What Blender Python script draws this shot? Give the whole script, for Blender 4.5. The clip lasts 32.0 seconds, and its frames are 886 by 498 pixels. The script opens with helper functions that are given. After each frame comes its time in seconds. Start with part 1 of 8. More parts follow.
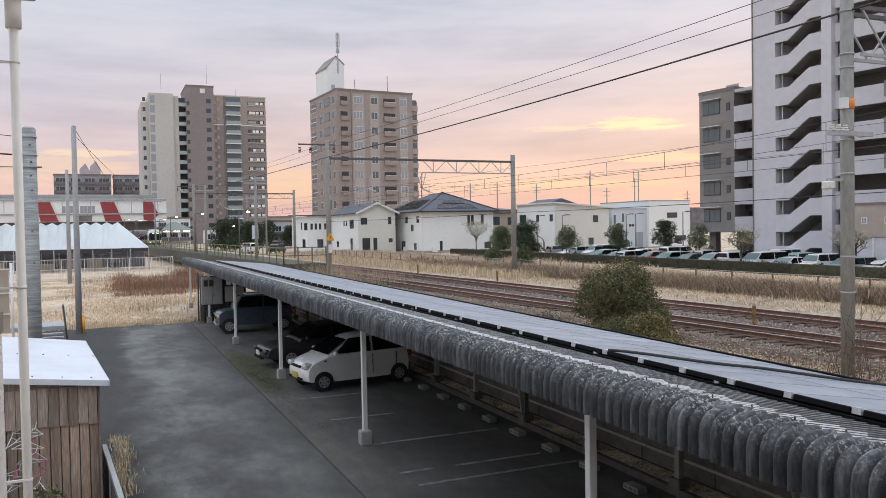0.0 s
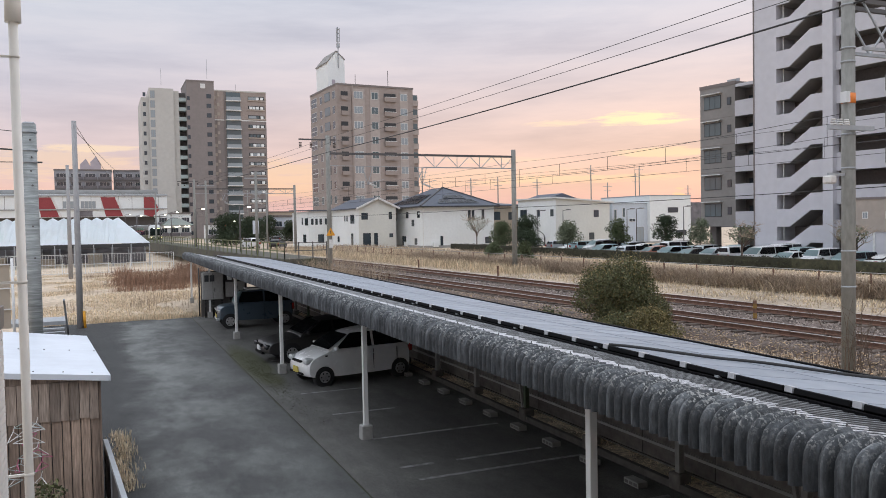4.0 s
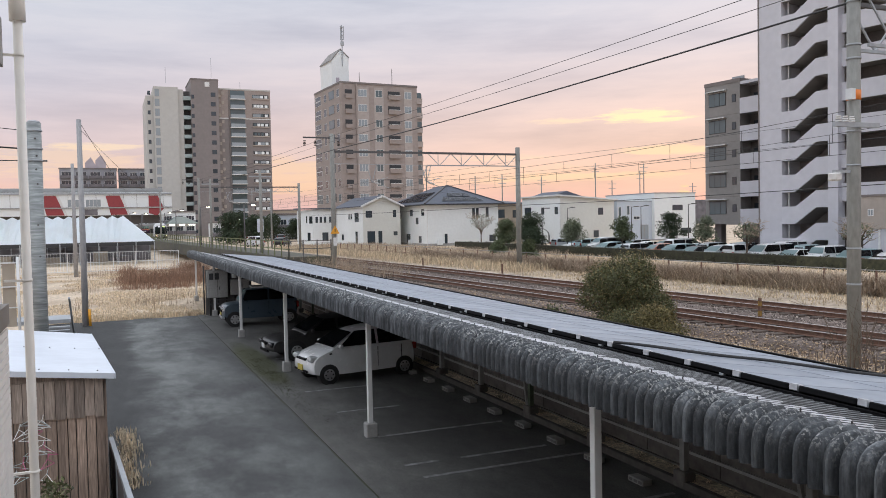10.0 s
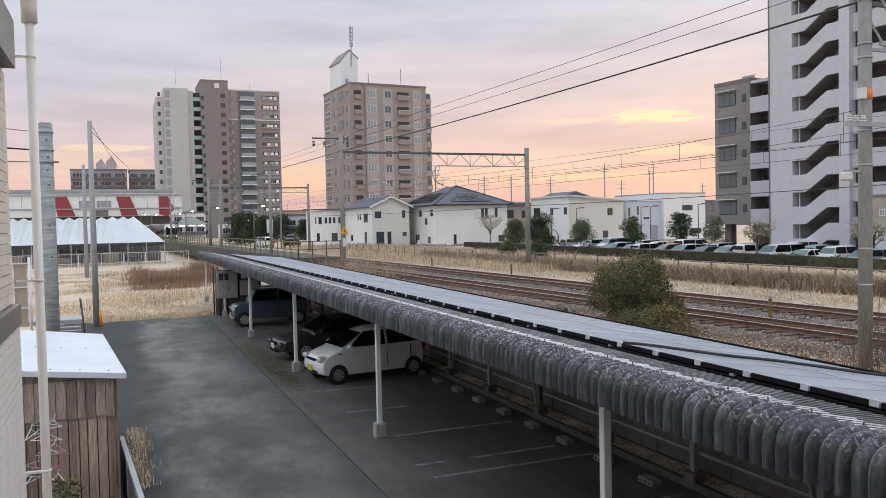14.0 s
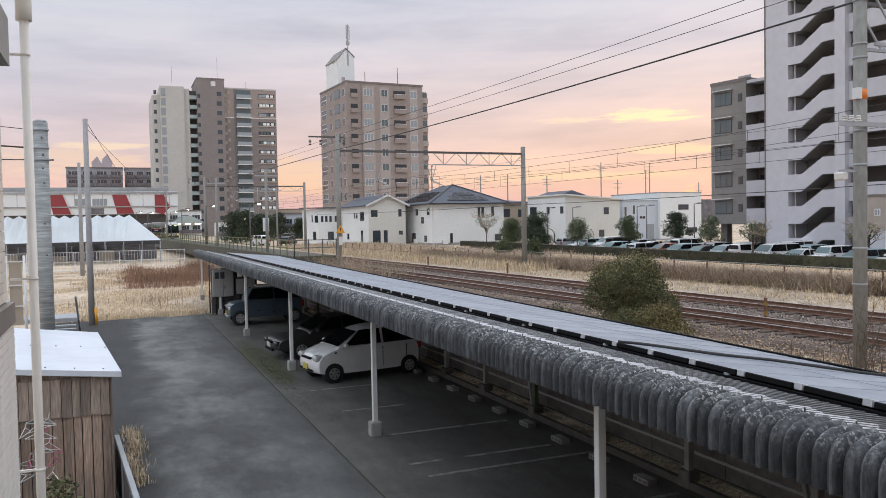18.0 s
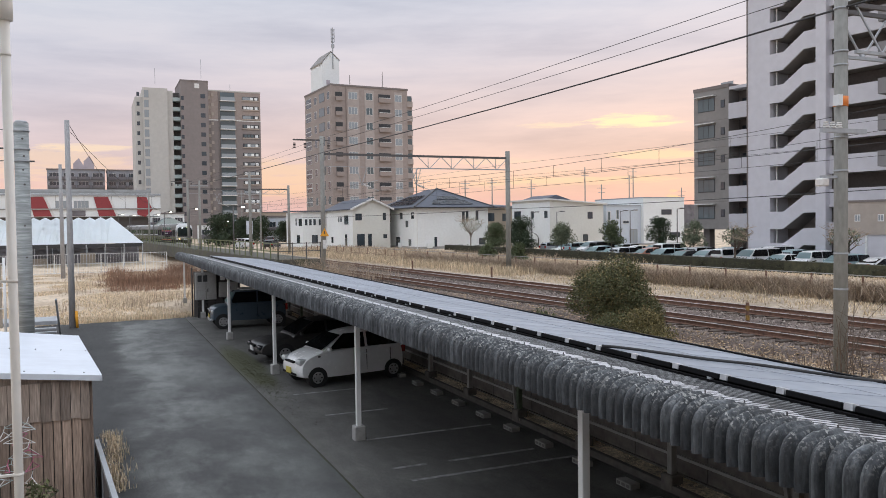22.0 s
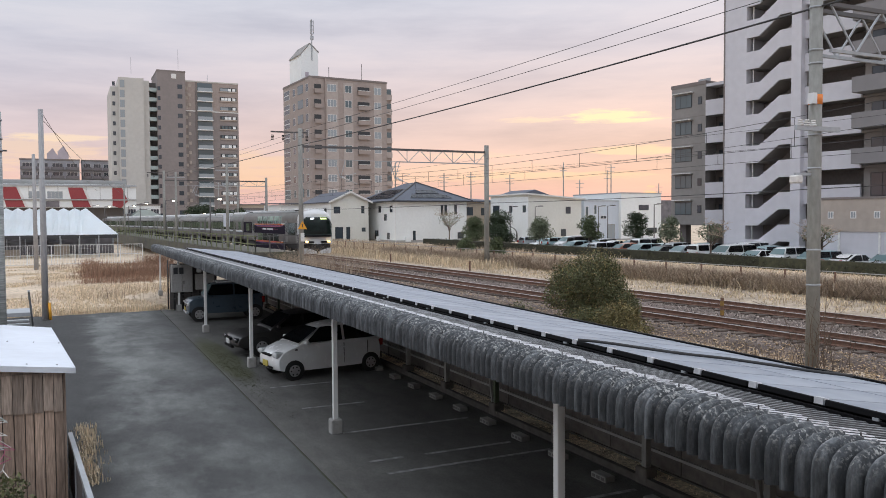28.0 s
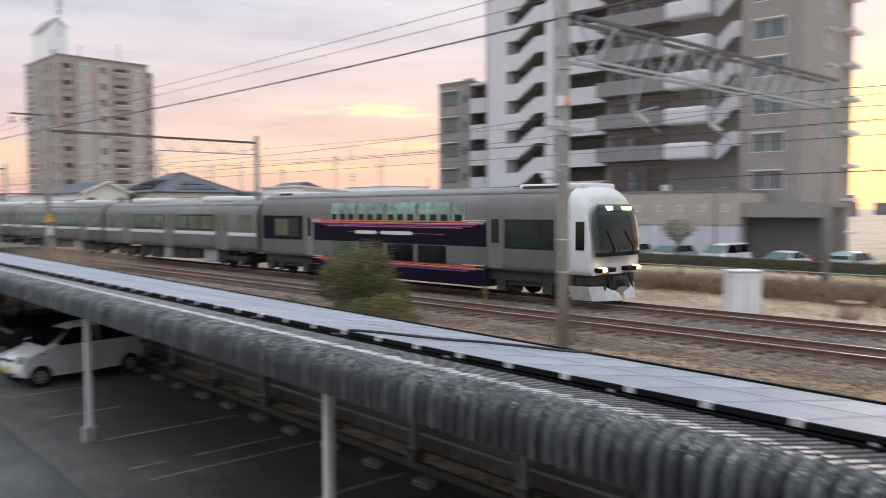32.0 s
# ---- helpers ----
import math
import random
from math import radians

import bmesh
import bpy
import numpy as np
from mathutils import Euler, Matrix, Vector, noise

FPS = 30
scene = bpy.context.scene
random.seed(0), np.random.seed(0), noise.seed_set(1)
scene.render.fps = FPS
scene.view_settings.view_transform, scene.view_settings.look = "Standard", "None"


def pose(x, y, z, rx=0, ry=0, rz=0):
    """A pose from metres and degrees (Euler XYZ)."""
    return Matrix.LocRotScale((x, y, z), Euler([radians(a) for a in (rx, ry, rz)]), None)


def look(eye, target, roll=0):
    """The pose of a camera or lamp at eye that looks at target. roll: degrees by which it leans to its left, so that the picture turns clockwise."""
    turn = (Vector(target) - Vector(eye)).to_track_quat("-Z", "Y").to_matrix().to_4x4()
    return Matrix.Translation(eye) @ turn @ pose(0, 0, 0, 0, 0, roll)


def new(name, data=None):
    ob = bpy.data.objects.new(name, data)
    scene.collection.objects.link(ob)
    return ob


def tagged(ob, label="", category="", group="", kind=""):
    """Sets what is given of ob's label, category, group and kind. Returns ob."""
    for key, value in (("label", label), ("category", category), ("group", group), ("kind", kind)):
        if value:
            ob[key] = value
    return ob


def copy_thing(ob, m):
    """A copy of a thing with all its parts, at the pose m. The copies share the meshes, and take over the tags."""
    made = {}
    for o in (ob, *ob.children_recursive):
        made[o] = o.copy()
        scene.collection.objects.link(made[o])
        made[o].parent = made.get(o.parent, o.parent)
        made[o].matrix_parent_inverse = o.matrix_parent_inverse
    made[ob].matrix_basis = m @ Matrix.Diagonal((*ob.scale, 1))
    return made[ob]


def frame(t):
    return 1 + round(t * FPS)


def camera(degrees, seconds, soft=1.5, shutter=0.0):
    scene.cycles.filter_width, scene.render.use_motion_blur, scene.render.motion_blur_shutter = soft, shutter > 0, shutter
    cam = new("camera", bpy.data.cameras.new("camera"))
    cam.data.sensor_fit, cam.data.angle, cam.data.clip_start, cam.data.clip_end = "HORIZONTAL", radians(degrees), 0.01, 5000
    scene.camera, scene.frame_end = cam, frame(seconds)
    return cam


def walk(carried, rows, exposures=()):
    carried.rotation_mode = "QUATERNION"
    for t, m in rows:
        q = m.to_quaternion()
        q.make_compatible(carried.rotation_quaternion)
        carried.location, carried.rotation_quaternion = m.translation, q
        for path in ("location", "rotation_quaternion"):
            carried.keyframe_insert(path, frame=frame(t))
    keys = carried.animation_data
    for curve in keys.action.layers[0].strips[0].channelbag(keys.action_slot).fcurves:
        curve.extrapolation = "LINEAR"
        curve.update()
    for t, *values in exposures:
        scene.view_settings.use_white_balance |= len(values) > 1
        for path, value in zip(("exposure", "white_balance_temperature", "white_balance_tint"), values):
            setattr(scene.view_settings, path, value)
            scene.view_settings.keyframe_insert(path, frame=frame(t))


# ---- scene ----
def aim(x, y, z, yaw, pitch, roll):
    a, p = radians(yaw), radians(pitch)
    way = Vector((math.sin(a) * math.cos(p), math.cos(a) * math.cos(p), math.sin(p)))
    return look((x, y, z), Vector((x, y, z)) + way * 10, roll)


cam = camera(58.36, 32.0, soft=0.9, shutter=0.5)
PATH = [
    (0, aim(-0.014, 0.006, 4.510, 23.20, -1.50, -1.00)),
    (0.5, aim(-0.006, 0.002, 4.514, 23.27, -1.63, -1.03)),
    (1, aim(-0.007, 0.007, 4.507, 23.33, -1.76, -1.12)),
    (1.5, aim(-0.005, 0.003, 4.512, 23.28, -1.83, -1.08)),
    (2, aim(-0.003, 0.008, 4.507, 23.22, -1.77, -1.17)),
    (2.5, aim(-0.010, 0.002, 4.508, 23.17, -1.74, -1.25)),
    (3, aim(-0.006, -0.008, 4.511, 23.12, -1.75, -1.25)),
    (3.5, aim(-0.011, 0.008, 4.506, 23.15, -1.80, -1.11)),
    (5.5, aim(-0.012, 0.011, 4.504, 23.14, -1.91, -1.00)),
    (6, aim(-0.007, 0.009, 4.506, 23.16, -1.92, -1.01)),
    (6.5, aim(-0.006, 0.005, 4.505, 23.16, -1.96, -1.05)),
    (7, aim(-0.004, 0.009, 4.499, 23.00, -1.93, -1.12)),
    (7.5, aim(-0.008, 0.006, 4.501, 22.96, -1.91, -1.08)),
    (8, aim(-0.012, 0.006, 4.507, 22.96, -1.85, -1.10)),
    (8.5, aim(-0.011, 0.005, 4.506, 22.89, -1.80, -1.19)),
    (9, aim(-0.010, 0.003, 4.503, 22.84, -1.83, -1.19)),
    (9.5, aim(-0.009, 0.002, 4.503, 22.84, -1.89, -1.18)),
    (10, aim(-0.008, 0.010, 4.503, 22.83, -2.00, -1.13)),
    (10.5, aim(-0.010, 0.006, 4.500, 22.76, -2.04, -1.13)),
    (11, aim(-0.008, -0.004, 4.503, 22.63, -2.03, -1.24)),
    (11.5, aim(-0.005, 0.010, 4.499, 22.54, -2.09, -1.33)),
    (12, aim(-0.006, 0.011, 4.497, 22.55, -2.10, -1.27)),
    (12.5, aim(-0.007, 0.007, 4.500, 22.55, -2.10, -1.24)),
    (13, aim(-0.007, 0.007, 4.499, 22.46, -2.05, -1.26)),
    (13.5, aim(-0.010, 0.003, 4.500, 22.36, -2.01, -1.21)),
    (14, aim(-0.011, 0.007, 4.500, 22.18, -1.95, -1.19)),
    (14.5, aim(-0.007, 0.004, 4.502, 22.01, -1.93, -1.20)),
    (16.5, aim(-0.012, 0.015, 4.499, 21.81, -1.90, -1.17)),
    (17, aim(-0.010, 0.012, 4.497, 21.86, -1.96, -1.21)),
    (17.5, aim(-0.013, 0.014, 4.499, 22.07, -2.00, -1.09)),
    (18, aim(-0.002, -0.002, 4.501, 22.44, -2.04, -1.07)),
    (18.5, aim(-0.005, 0.002, 4.497, 22.71, -1.96, -1.03)),
    (19, aim(-0.009, 0.017, 4.496, 22.90, -1.92, -0.99)),
    (19.5, aim(-0.009, 0.012, 4.493, 23.01, -1.85, -0.88)),
    (20, aim(-0.010, 0.001, 4.496, 23.09, -1.83, -0.78)),
    (20.5, aim(-0.009, 0.003, 4.500, 23.17, -1.79, -0.76)),
    (21, aim(-0.006, 0.001, 4.500, 23.33, -1.74, -0.74)),
    (21.5, aim(-0.008, -0.004, 4.499, 23.46, -1.74, -0.77)),
    (22, aim(-0.001, 0.012, 4.499, 23.58, -1.78, -0.81)),
    (22.5, aim(0.002, -0.000, 4.497, 23.67, -1.81, -0.91)),
    (23, aim(-0.003, -0.000, 4.493, 23.78, -1.86, -1.01)),
    (23.5, aim(-0.000, -0.007, 4.496, 23.86, -1.98, -0.97)),
    (24, aim(0.001, -0.002, 4.497, 23.98, -2.11, -0.84)),
    (24.5, aim(-0.004, -0.001, 4.495, 24.03, -2.14, -0.77)),
    (25, aim(0.003, -0.010, 4.494, 24.12, -2.17, -0.77)),
    (25.5, aim(-0.001, -0.009, 4.494, 24.41, -2.22, -0.65)),
    (27.5, aim(-0.002, -0.014, 4.495, 24.97, -2.16, -0.52)),
    (28, aim(0.004, 0.000, 4.496, 25.13, -2.24, -0.36)),
    (28.5, aim(0.004, -0.007, 4.498, 25.39, -2.36, -0.27)),
    (29, aim(0.005, -0.014, 4.499, 25.52, -2.35, -0.25)),
    (29.5, aim(-0.003, -0.006, 4.493, 25.71, -2.30, -0.20)),
    (30, aim(0.008, -0.006, 4.493, 26.00, -2.29, -0.21)),
    (30.5, aim(0.010, -0.016, 4.496, 26.67, -2.42, 0.02)),
    (31, aim(0.021, -0.016, 4.492, 27.49, -2.45, 0.30)),
    (31.5, aim(0.021, -0.024, 4.495, 30.17, -2.55, 0.20)),
    (31.7, aim(0.071, -0.008, 4.513, 33.70, -2.74, 0.17)),
    (31.8, aim(0.056, -0.028, 4.499, 35.58, -2.76, 0.03)),
    (31.9, aim(0.079, -0.003, 4.499, 38.56, -2.85, 0.03)),
    (32, aim(0.047, -0.054, 4.478, 41.38, -2.84, -0.16)),]
walk(cam, PATH, exposures=[(0, 0.0), (31.2, 0.0), (31.7, 0.06), (32, 0.14)])

# ---- light ----
world = bpy.data.worlds.new("dusk_sky")
scene.world = world
world.use_nodes = True
wt = world.node_tree
wt.nodes.clear()


def wnode(kind, **kw):
    n = wt.nodes.new(kind)
    for k, v in kw.items():
        n.inputs[k].default_value = v
    return n


def ramp(tree, fac, stops, mode="LINEAR"):
    r = tree.nodes.new("ShaderNodeValToRGB")
    r.color_ramp.interpolation = mode
    e = r.color_ramp.elements
    while len(e) < len(stops):
        e.new(0.5)
    for el, (pos, col) in zip(e, stops):
        el.position = pos
        el.color = (*col, 1) if len(col) == 3 else col
    tree.links.new(fac, r.inputs["Fac"])
    return r.outputs["Color"]


def maths(tree, op, a, b=None, clamp=False):
    n = tree.nodes.new("ShaderNodeMath")
    n.operation, n.use_clamp = op, clamp
    for i, v in enumerate((a, b)):
        if v is None:
            continue
        if isinstance(v, (int, float)):
            n.inputs[i].default_value = v
        else:
            tree.links.new(v, n.inputs[i])
    return n.outputs[0]


def mix_rgb(tree, fac, a, b, mode="MIX"):
    n = tree.nodes.new("ShaderNodeMix")
    n.data_type, n.blend_type = "RGBA", mode
    for i, v in ((0, fac), (6, a), (7, b)):
        if isinstance(v, (int, float)):
            n.inputs[i].default_value = v
        elif isinstance(v, tuple):
            n.inputs[i].default_value = (*v, 1)
        else:
            tree.links.new(v, n.inputs[i])
    return n.outputs[2]


SUN_AZ, GLOW_AZ = 76.0, 52.0
coord = wt.nodes.new("ShaderNodeTexCoord")
sep = wt.nodes.new("ShaderNodeSeparateXYZ")
wt.links.new(coord.outputs["Generated"], sep.inputs[0])
up = sep.outputs["Z"]
# how far a direction lies towards the setting sun: 1 at its bearing
towards = maths(wt, "ADD", maths(wt, "MULTIPLY", sep.outputs["X"], math.sin(radians(GLOW_AZ))), maths(wt, "MULTIPLY", sep.outputs["Y"], math.cos(radians(GLOW_AZ))))
warm = ramp(wt, towards, [(0.0, (0, 0, 0)), (0.55, (0.18, 0.18, 0.18)), (0.80, (0.55, 0.55, 0.55)), (1.0, (1, 1, 1))])
high = ramp(wt, up, [(0.0, (0.58, 0.47, 0.55)), (0.04, (0.80, 0.53, 0.49)), (0.085, (0.69, 0.57, 0.63)), (0.16, (0.60, 0.58, 0.68)), (0.27, (0.60, 0.64, 0.73)), (0.5, (1.12, 1.19, 1.31)), (1.0, (1.45, 1.54, 1.72))])
glow = ramp(wt, up, [(0.0, (0.72, 0.43, 0.45)), (0.05, (0.89, 0.565, 0.465)), (0.12, (0.85, 0.60, 0.545)), (0.20, (0.71, 0.61, 0.65)), (0.29, (0.65, 0.65, 0.74)), (0.5, (1.12, 1.19, 1.29)), (1.0, (1.45, 1.54, 1.70))])
base = mix_rgb(wt, warm, high, glow)
# flat banks of cloud
stretch = wnode("ShaderNodeMapping", Scale=(1.6, 1.6, 11.0))
wt.links.new(coord.outputs["Generated"], stretch.inputs[0])
cloud = wnode("ShaderNodeTexNoise", Scale=2.3, Detail=8.0, Roughness=0.6)
wt.links.new(stretch.outputs[0], cloud.inputs["Vector"])
shade = ramp(wt, cloud.outputs["Fac"], [(0.30, (0.83, 0.84, 0.88)), (0.50, (0.99, 0.99, 1.0)), (0.64, (1.09, 1.07, 1.05))])
base = mix_rgb(wt, 1.0, base, shade, "MULTIPLY")
# breaks in the cloud low over the sunset, ragged at the edges
bearing = maths(wt, "MULTIPLY", maths(wt, "ARCTAN2", sep.outputs["X"], sep.outputs["Y"]), 180 / math.pi)
rag_map = wnode("ShaderNodeMapping", Scale=(12.0, 12.0, 110.0))
wt.links.new(coord.outputs["Generated"], rag_map.inputs[0])
rag = wnode("ShaderNodeTexNoise", Scale=1.8, Detail=8.0, Roughness=0.68)
wt.links.new(rag_map.outputs[0], rag.inputs["Vector"])
ragged = maths(wt, "MULTIPLY", maths(wt, "SUBTRACT", rag.outputs["Fac"], 0.47), 7.5)
for az, z0, wide, tall, strength, tint in ((37.2, 0.122, 2.5, 0.0065, 0.9, (1.15, 0.88, 0.52)), (31.6, 0.121, 1.9, 0.0035, 0.6, (1.08, 0.80, 0.54)), (38.6, 0.081, 2.6, 0.005, 0.55, (1.06, 0.78, 0.46)), (39.7, 0.022, 0.45, 0.012, 0.7, (1.2, 0.78, 0.32)), (-0.6, 0.093, 2.6, 0.0035, 0.6, (1.02, 0.78, 0.54)), (33.0, 0.052, 6.0, 0.004, 0.5, (1.02, 0.72, 0.46)), (27.0, 0.078, 3.0, 0.003, 0.4, (1.0, 0.74, 0.52)),
                                          (72.0, 0.085, 6.5, 0.060, 0.9, (1.15, 0.86, 0.46)), (12.0, 0.058, 5.0, 0.018, 0.45, (0.98, 0.66, 0.40)), (-3.0, 0.075, 4.0, 0.014, 0.45, (0.98, 0.70, 0.48)), (26.0, 0.055, 7.0, 0.010, 0.3, (0.98, 0.68, 0.46))):
    da = maths(wt, "DIVIDE", maths(wt, "SUBTRACT", bearing, az), wide)
    dz = maths(wt, "DIVIDE", maths(wt, "SUBTRACT", up, z0), tall)
    d2 = maths(wt, "ADD", maths(wt, "ADD", maths(wt, "MULTIPLY", da, da), maths(wt, "MULTIPLY", dz, dz)), ragged)
    fac = maths(wt, "MULTIPLY", maths(wt, "MULTIPLY", maths(wt, "SUBTRACT", 1.0, maths(wt, "DIVIDE", d2, 2.2), True), 1.5, True), strength)
    base = mix_rgb(wt, fac, base, tint)
sky = wt.nodes.new("ShaderNodeTexSky")
sky.sky_type, sky.sun_disc, sky.sun_elevation, sky.sun_rotation = "NISHITA", False, radians(2.0), radians(SUN_AZ)
back = wnode("ShaderNodeBackground", Strength=0.97)
air = wnode("ShaderNodeBackground", Strength=0.05)
total = wt.nodes.new("ShaderNodeAddShader")
wout = wt.nodes.new("ShaderNodeOutputWorld")
wt.links.new(base, back.inputs["Color"])
wt.links.new(sky.outputs[0], air.inputs["Color"])
wt.links.new(back.outputs[0], total.inputs[0])
wt.links.new(air.outputs[0], total.inputs[1])
wt.links.new(total.outputs[0], wout.inputs["Surface"])

sun = new("sun", bpy.data.lights.new("sun", "SUN"))
sun.data.energy, sun.data.angle, sun.data.color = 0.22, radians(14), (1.0, 0.80, 0.66)
sun.matrix_world = look((60 * math.sin(radians(SUN_AZ)), 60 * math.cos(radians(SUN_AZ)), 9), (0, 0, 0))
scene.view_settings.exposure = 0.0


# ---- materials ----
def material(name, col, rough=0.7, metal=0.0, vary=0.12, grain=6.0, dirt=None, dirt_scale=0.6, dirt_amount=0.35, bump=0.15, bump_scale=40.0, emit=None, power=0.0, island=0.0, spec=0.5, stretch=(1, 1, 1), coat=0.0):
    """Base colour with grain, larger stains and fine relief, in metres of the thing's own space."""
    m = bpy.data.materials.new(name)
    m.use_nodes = True
    t = m.node_tree
    b = t.nodes["Principled BSDF"]
    b.inputs["Roughness"].default_value = rough
    b.inputs["Metallic"].default_value = metal
    b.inputs["Specular IOR Level"].default_value = spec
    b.inputs["Coat Weight"].default_value = coat
    b.inputs["Coat Roughness"].default_value = 0.22 if name == "panel_glass" else 0.05
    tc = t.nodes.new("ShaderNodeTexCoord")
    mp = t.nodes.new("ShaderNodeMapping")
    mp.inputs["Scale"].default_value = stretch
    t.links.new(tc.outputs["Object"], mp.inputs[0])

    def noise_fac(scale, detail=5.0):
        n = t.nodes.new("ShaderNodeTexNoise")
        n.inputs["Scale"].default_value, n.inputs["Detail"].default_value = scale, detail
        t.links.new(mp.outputs[0], n.inputs["Vector"])
        return n.outputs["Fac"]

    g = noise_fac(grain)
    lo, hi = tuple(c * (1 - vary) for c in col), tuple(min(1, c * (1 + vary)) for c in col)
    out = ramp(t, g, [(0.3, lo), (0.7, hi)])
    if dirt:
        d = ramp(t, noise_fac(dirt_scale, 8.0), [(0.42, (0, 0, 0)), (0.68, (dirt_amount,) * 3)])
        out = mix_rgb(t, d, out, dirt)
    if island:
        oi = t.nodes.new("ShaderNodeObjectInfo")
        geo = t.nodes.new("ShaderNodeNewGeometry")
        both = maths(t, "FRACT", maths(t, "ADD", oi.outputs["Random"], geo.outputs["Random Per Island"]))
        k = ramp(t, both, [(0.0, (1 - island,) * 3), (1.0, (1 + island,) * 3)])
        out = mix_rgb(t, 1.0, out, k, "MULTIPLY")
    t.links.new(out, b.inputs["Base Color"])
    r = maths(t, "ADD", maths(t, "MULTIPLY", g, 0.2), rough - 0.1, True)
    t.links.new(r, b.inputs["Roughness"])
    if bump:
        bp = t.nodes.new("ShaderNodeBump")
        bp.inputs["Strength"].default_value, bp.inputs["Distance"].default_value = bump, 0.01
        t.links.new(noise_fac(bump_scale, 4.0), bp.inputs["Height"])
        t.links.new(bp.outputs[0], b.inputs["Normal"])
    if emit:
        b.inputs["Emission Color"].default_value = (*emit, 1)
        b.inputs["Emission Strength"].default_value = power
    return m


def glass_like(name, col, rough=0.06):
    m = bpy.data.materials.new(name)
    m.use_nodes = True
    b = m.node_tree.nodes["Principled BSDF"]
    b.inputs["Base Color"].default_value = (*col, 1)
    b.inputs["Roughness"].default_value = rough
    b.inputs["Specular IOR Level"].default_value = 0.8
    return m


def lamp_mat(name, col, power):
    m = bpy.data.materials.new(name)
    m.use_nodes = True
    b = m.node_tree.nodes["Principled BSDF"]
    b.inputs["Base Color"].default_value = (*col, 1)
    b.inputs["Emission Color"].default_value = (*col, 1)
    b.inputs["Emission Strength"].default_value = power
    return m



def asphalt_mat(name, dark, pale, cover, lane=False):
    """Asphalt: speckled stones, pale worn streaks along the lane, hairline cracks."""
    m = bpy.data.materials.new(name)
    m.use_nodes = True
    t = m.node_tree
    b = t.nodes["Principled BSDF"]
    tc = t.nodes.new("ShaderNodeTexCoord")

    def tex(scale, detail, stretch=(1, 1, 1), rough=0.6):
        mp = t.nodes.new("ShaderNodeMapping")
        mp.inputs["Scale"].default_value = stretch
        t.links.new(tc.outputs["Object"], mp.inputs[0])
        n = t.nodes.new("ShaderNodeTexNoise")
        n.inputs["Scale"].default_value, n.inputs["Detail"].default_value, n.inputs["Roughness"].default_value = scale, detail, rough
        t.links.new(mp.outputs[0], n.inputs["Vector"])
        return n.outputs["Fac"]

    patch = ramp(t, tex(0.36, 9.0, (1.0, 0.6, 1), 0.66), [(0.42, (0, 0, 0)), (0.58, (cover,) * 3)])
    sx = t.nodes.new("ShaderNodeSeparateXYZ")
    t.links.new(tc.outputs["Object"], sx.inputs[0])
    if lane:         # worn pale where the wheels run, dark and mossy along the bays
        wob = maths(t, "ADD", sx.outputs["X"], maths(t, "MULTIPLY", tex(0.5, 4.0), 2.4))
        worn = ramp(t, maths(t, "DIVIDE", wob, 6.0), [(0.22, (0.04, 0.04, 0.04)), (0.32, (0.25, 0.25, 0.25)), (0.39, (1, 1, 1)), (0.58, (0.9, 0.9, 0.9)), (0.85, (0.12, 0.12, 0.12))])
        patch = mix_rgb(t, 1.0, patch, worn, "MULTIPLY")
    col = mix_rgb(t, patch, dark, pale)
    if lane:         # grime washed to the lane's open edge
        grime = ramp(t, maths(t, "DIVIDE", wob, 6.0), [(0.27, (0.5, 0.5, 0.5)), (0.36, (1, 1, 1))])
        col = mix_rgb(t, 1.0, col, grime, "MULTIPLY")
    streak = ramp(t, tex(1.5, 8.0, (1.0, 0.4, 1), 0.72), [(0.30, (0.66, 0.66, 0.66)), (0.70, (1.32, 1.32, 1.32))])
    col = mix_rgb(t, 1.0, col, streak, "MULTIPLY")
    speck = ramp(t, tex(55, 3.0), [(0.32, (0.62, 0.62, 0.62)), (0.68, (1.4, 1.4, 1.4))])
    col = mix_rgb(t, 1.0, col, speck, "MULTIPLY")
    # moss grown along the joint between the lane and the bays
    da = maths(t, "DIVIDE", maths(t, "SUBTRACT", sx.outputs["X"], 4.35), 0.62)
    db = maths(t, "DIVIDE", maths(t, "SUBTRACT", sx.outputs["Y"], 26.2), 5.6)
    near = maths(t, "SUBTRACT", 1.0, maths(t, "ADD", maths(t, "MULTIPLY", da, da), maths(t, "MULTIPLY", db, db)), True)
    grown = ramp(t, maths(t, "MULTIPLY", near, tex(1.1, 8.0, (1, 0.5, 1), 0.68)), [(0.10, (0, 0, 0)), (0.32, (0.9, 0.9, 0.9))])
    col = mix_rgb(t, grown, col, (0.052, 0.056, 0.022))
    t.links.new(col, b.inputs["Base Color"])
    b.inputs["Roughness"].default_value = 0.8
    bp = t.nodes.new("ShaderNodeBump")
    bp.inputs["Strength"].default_value, bp.inputs["Distance"].default_value = 0.6, 0.01
    t.links.new(tex(90, 3.0), bp.inputs["Height"])
    t.links.new(bp.outputs[0], b.inputs["Normal"])
    return m


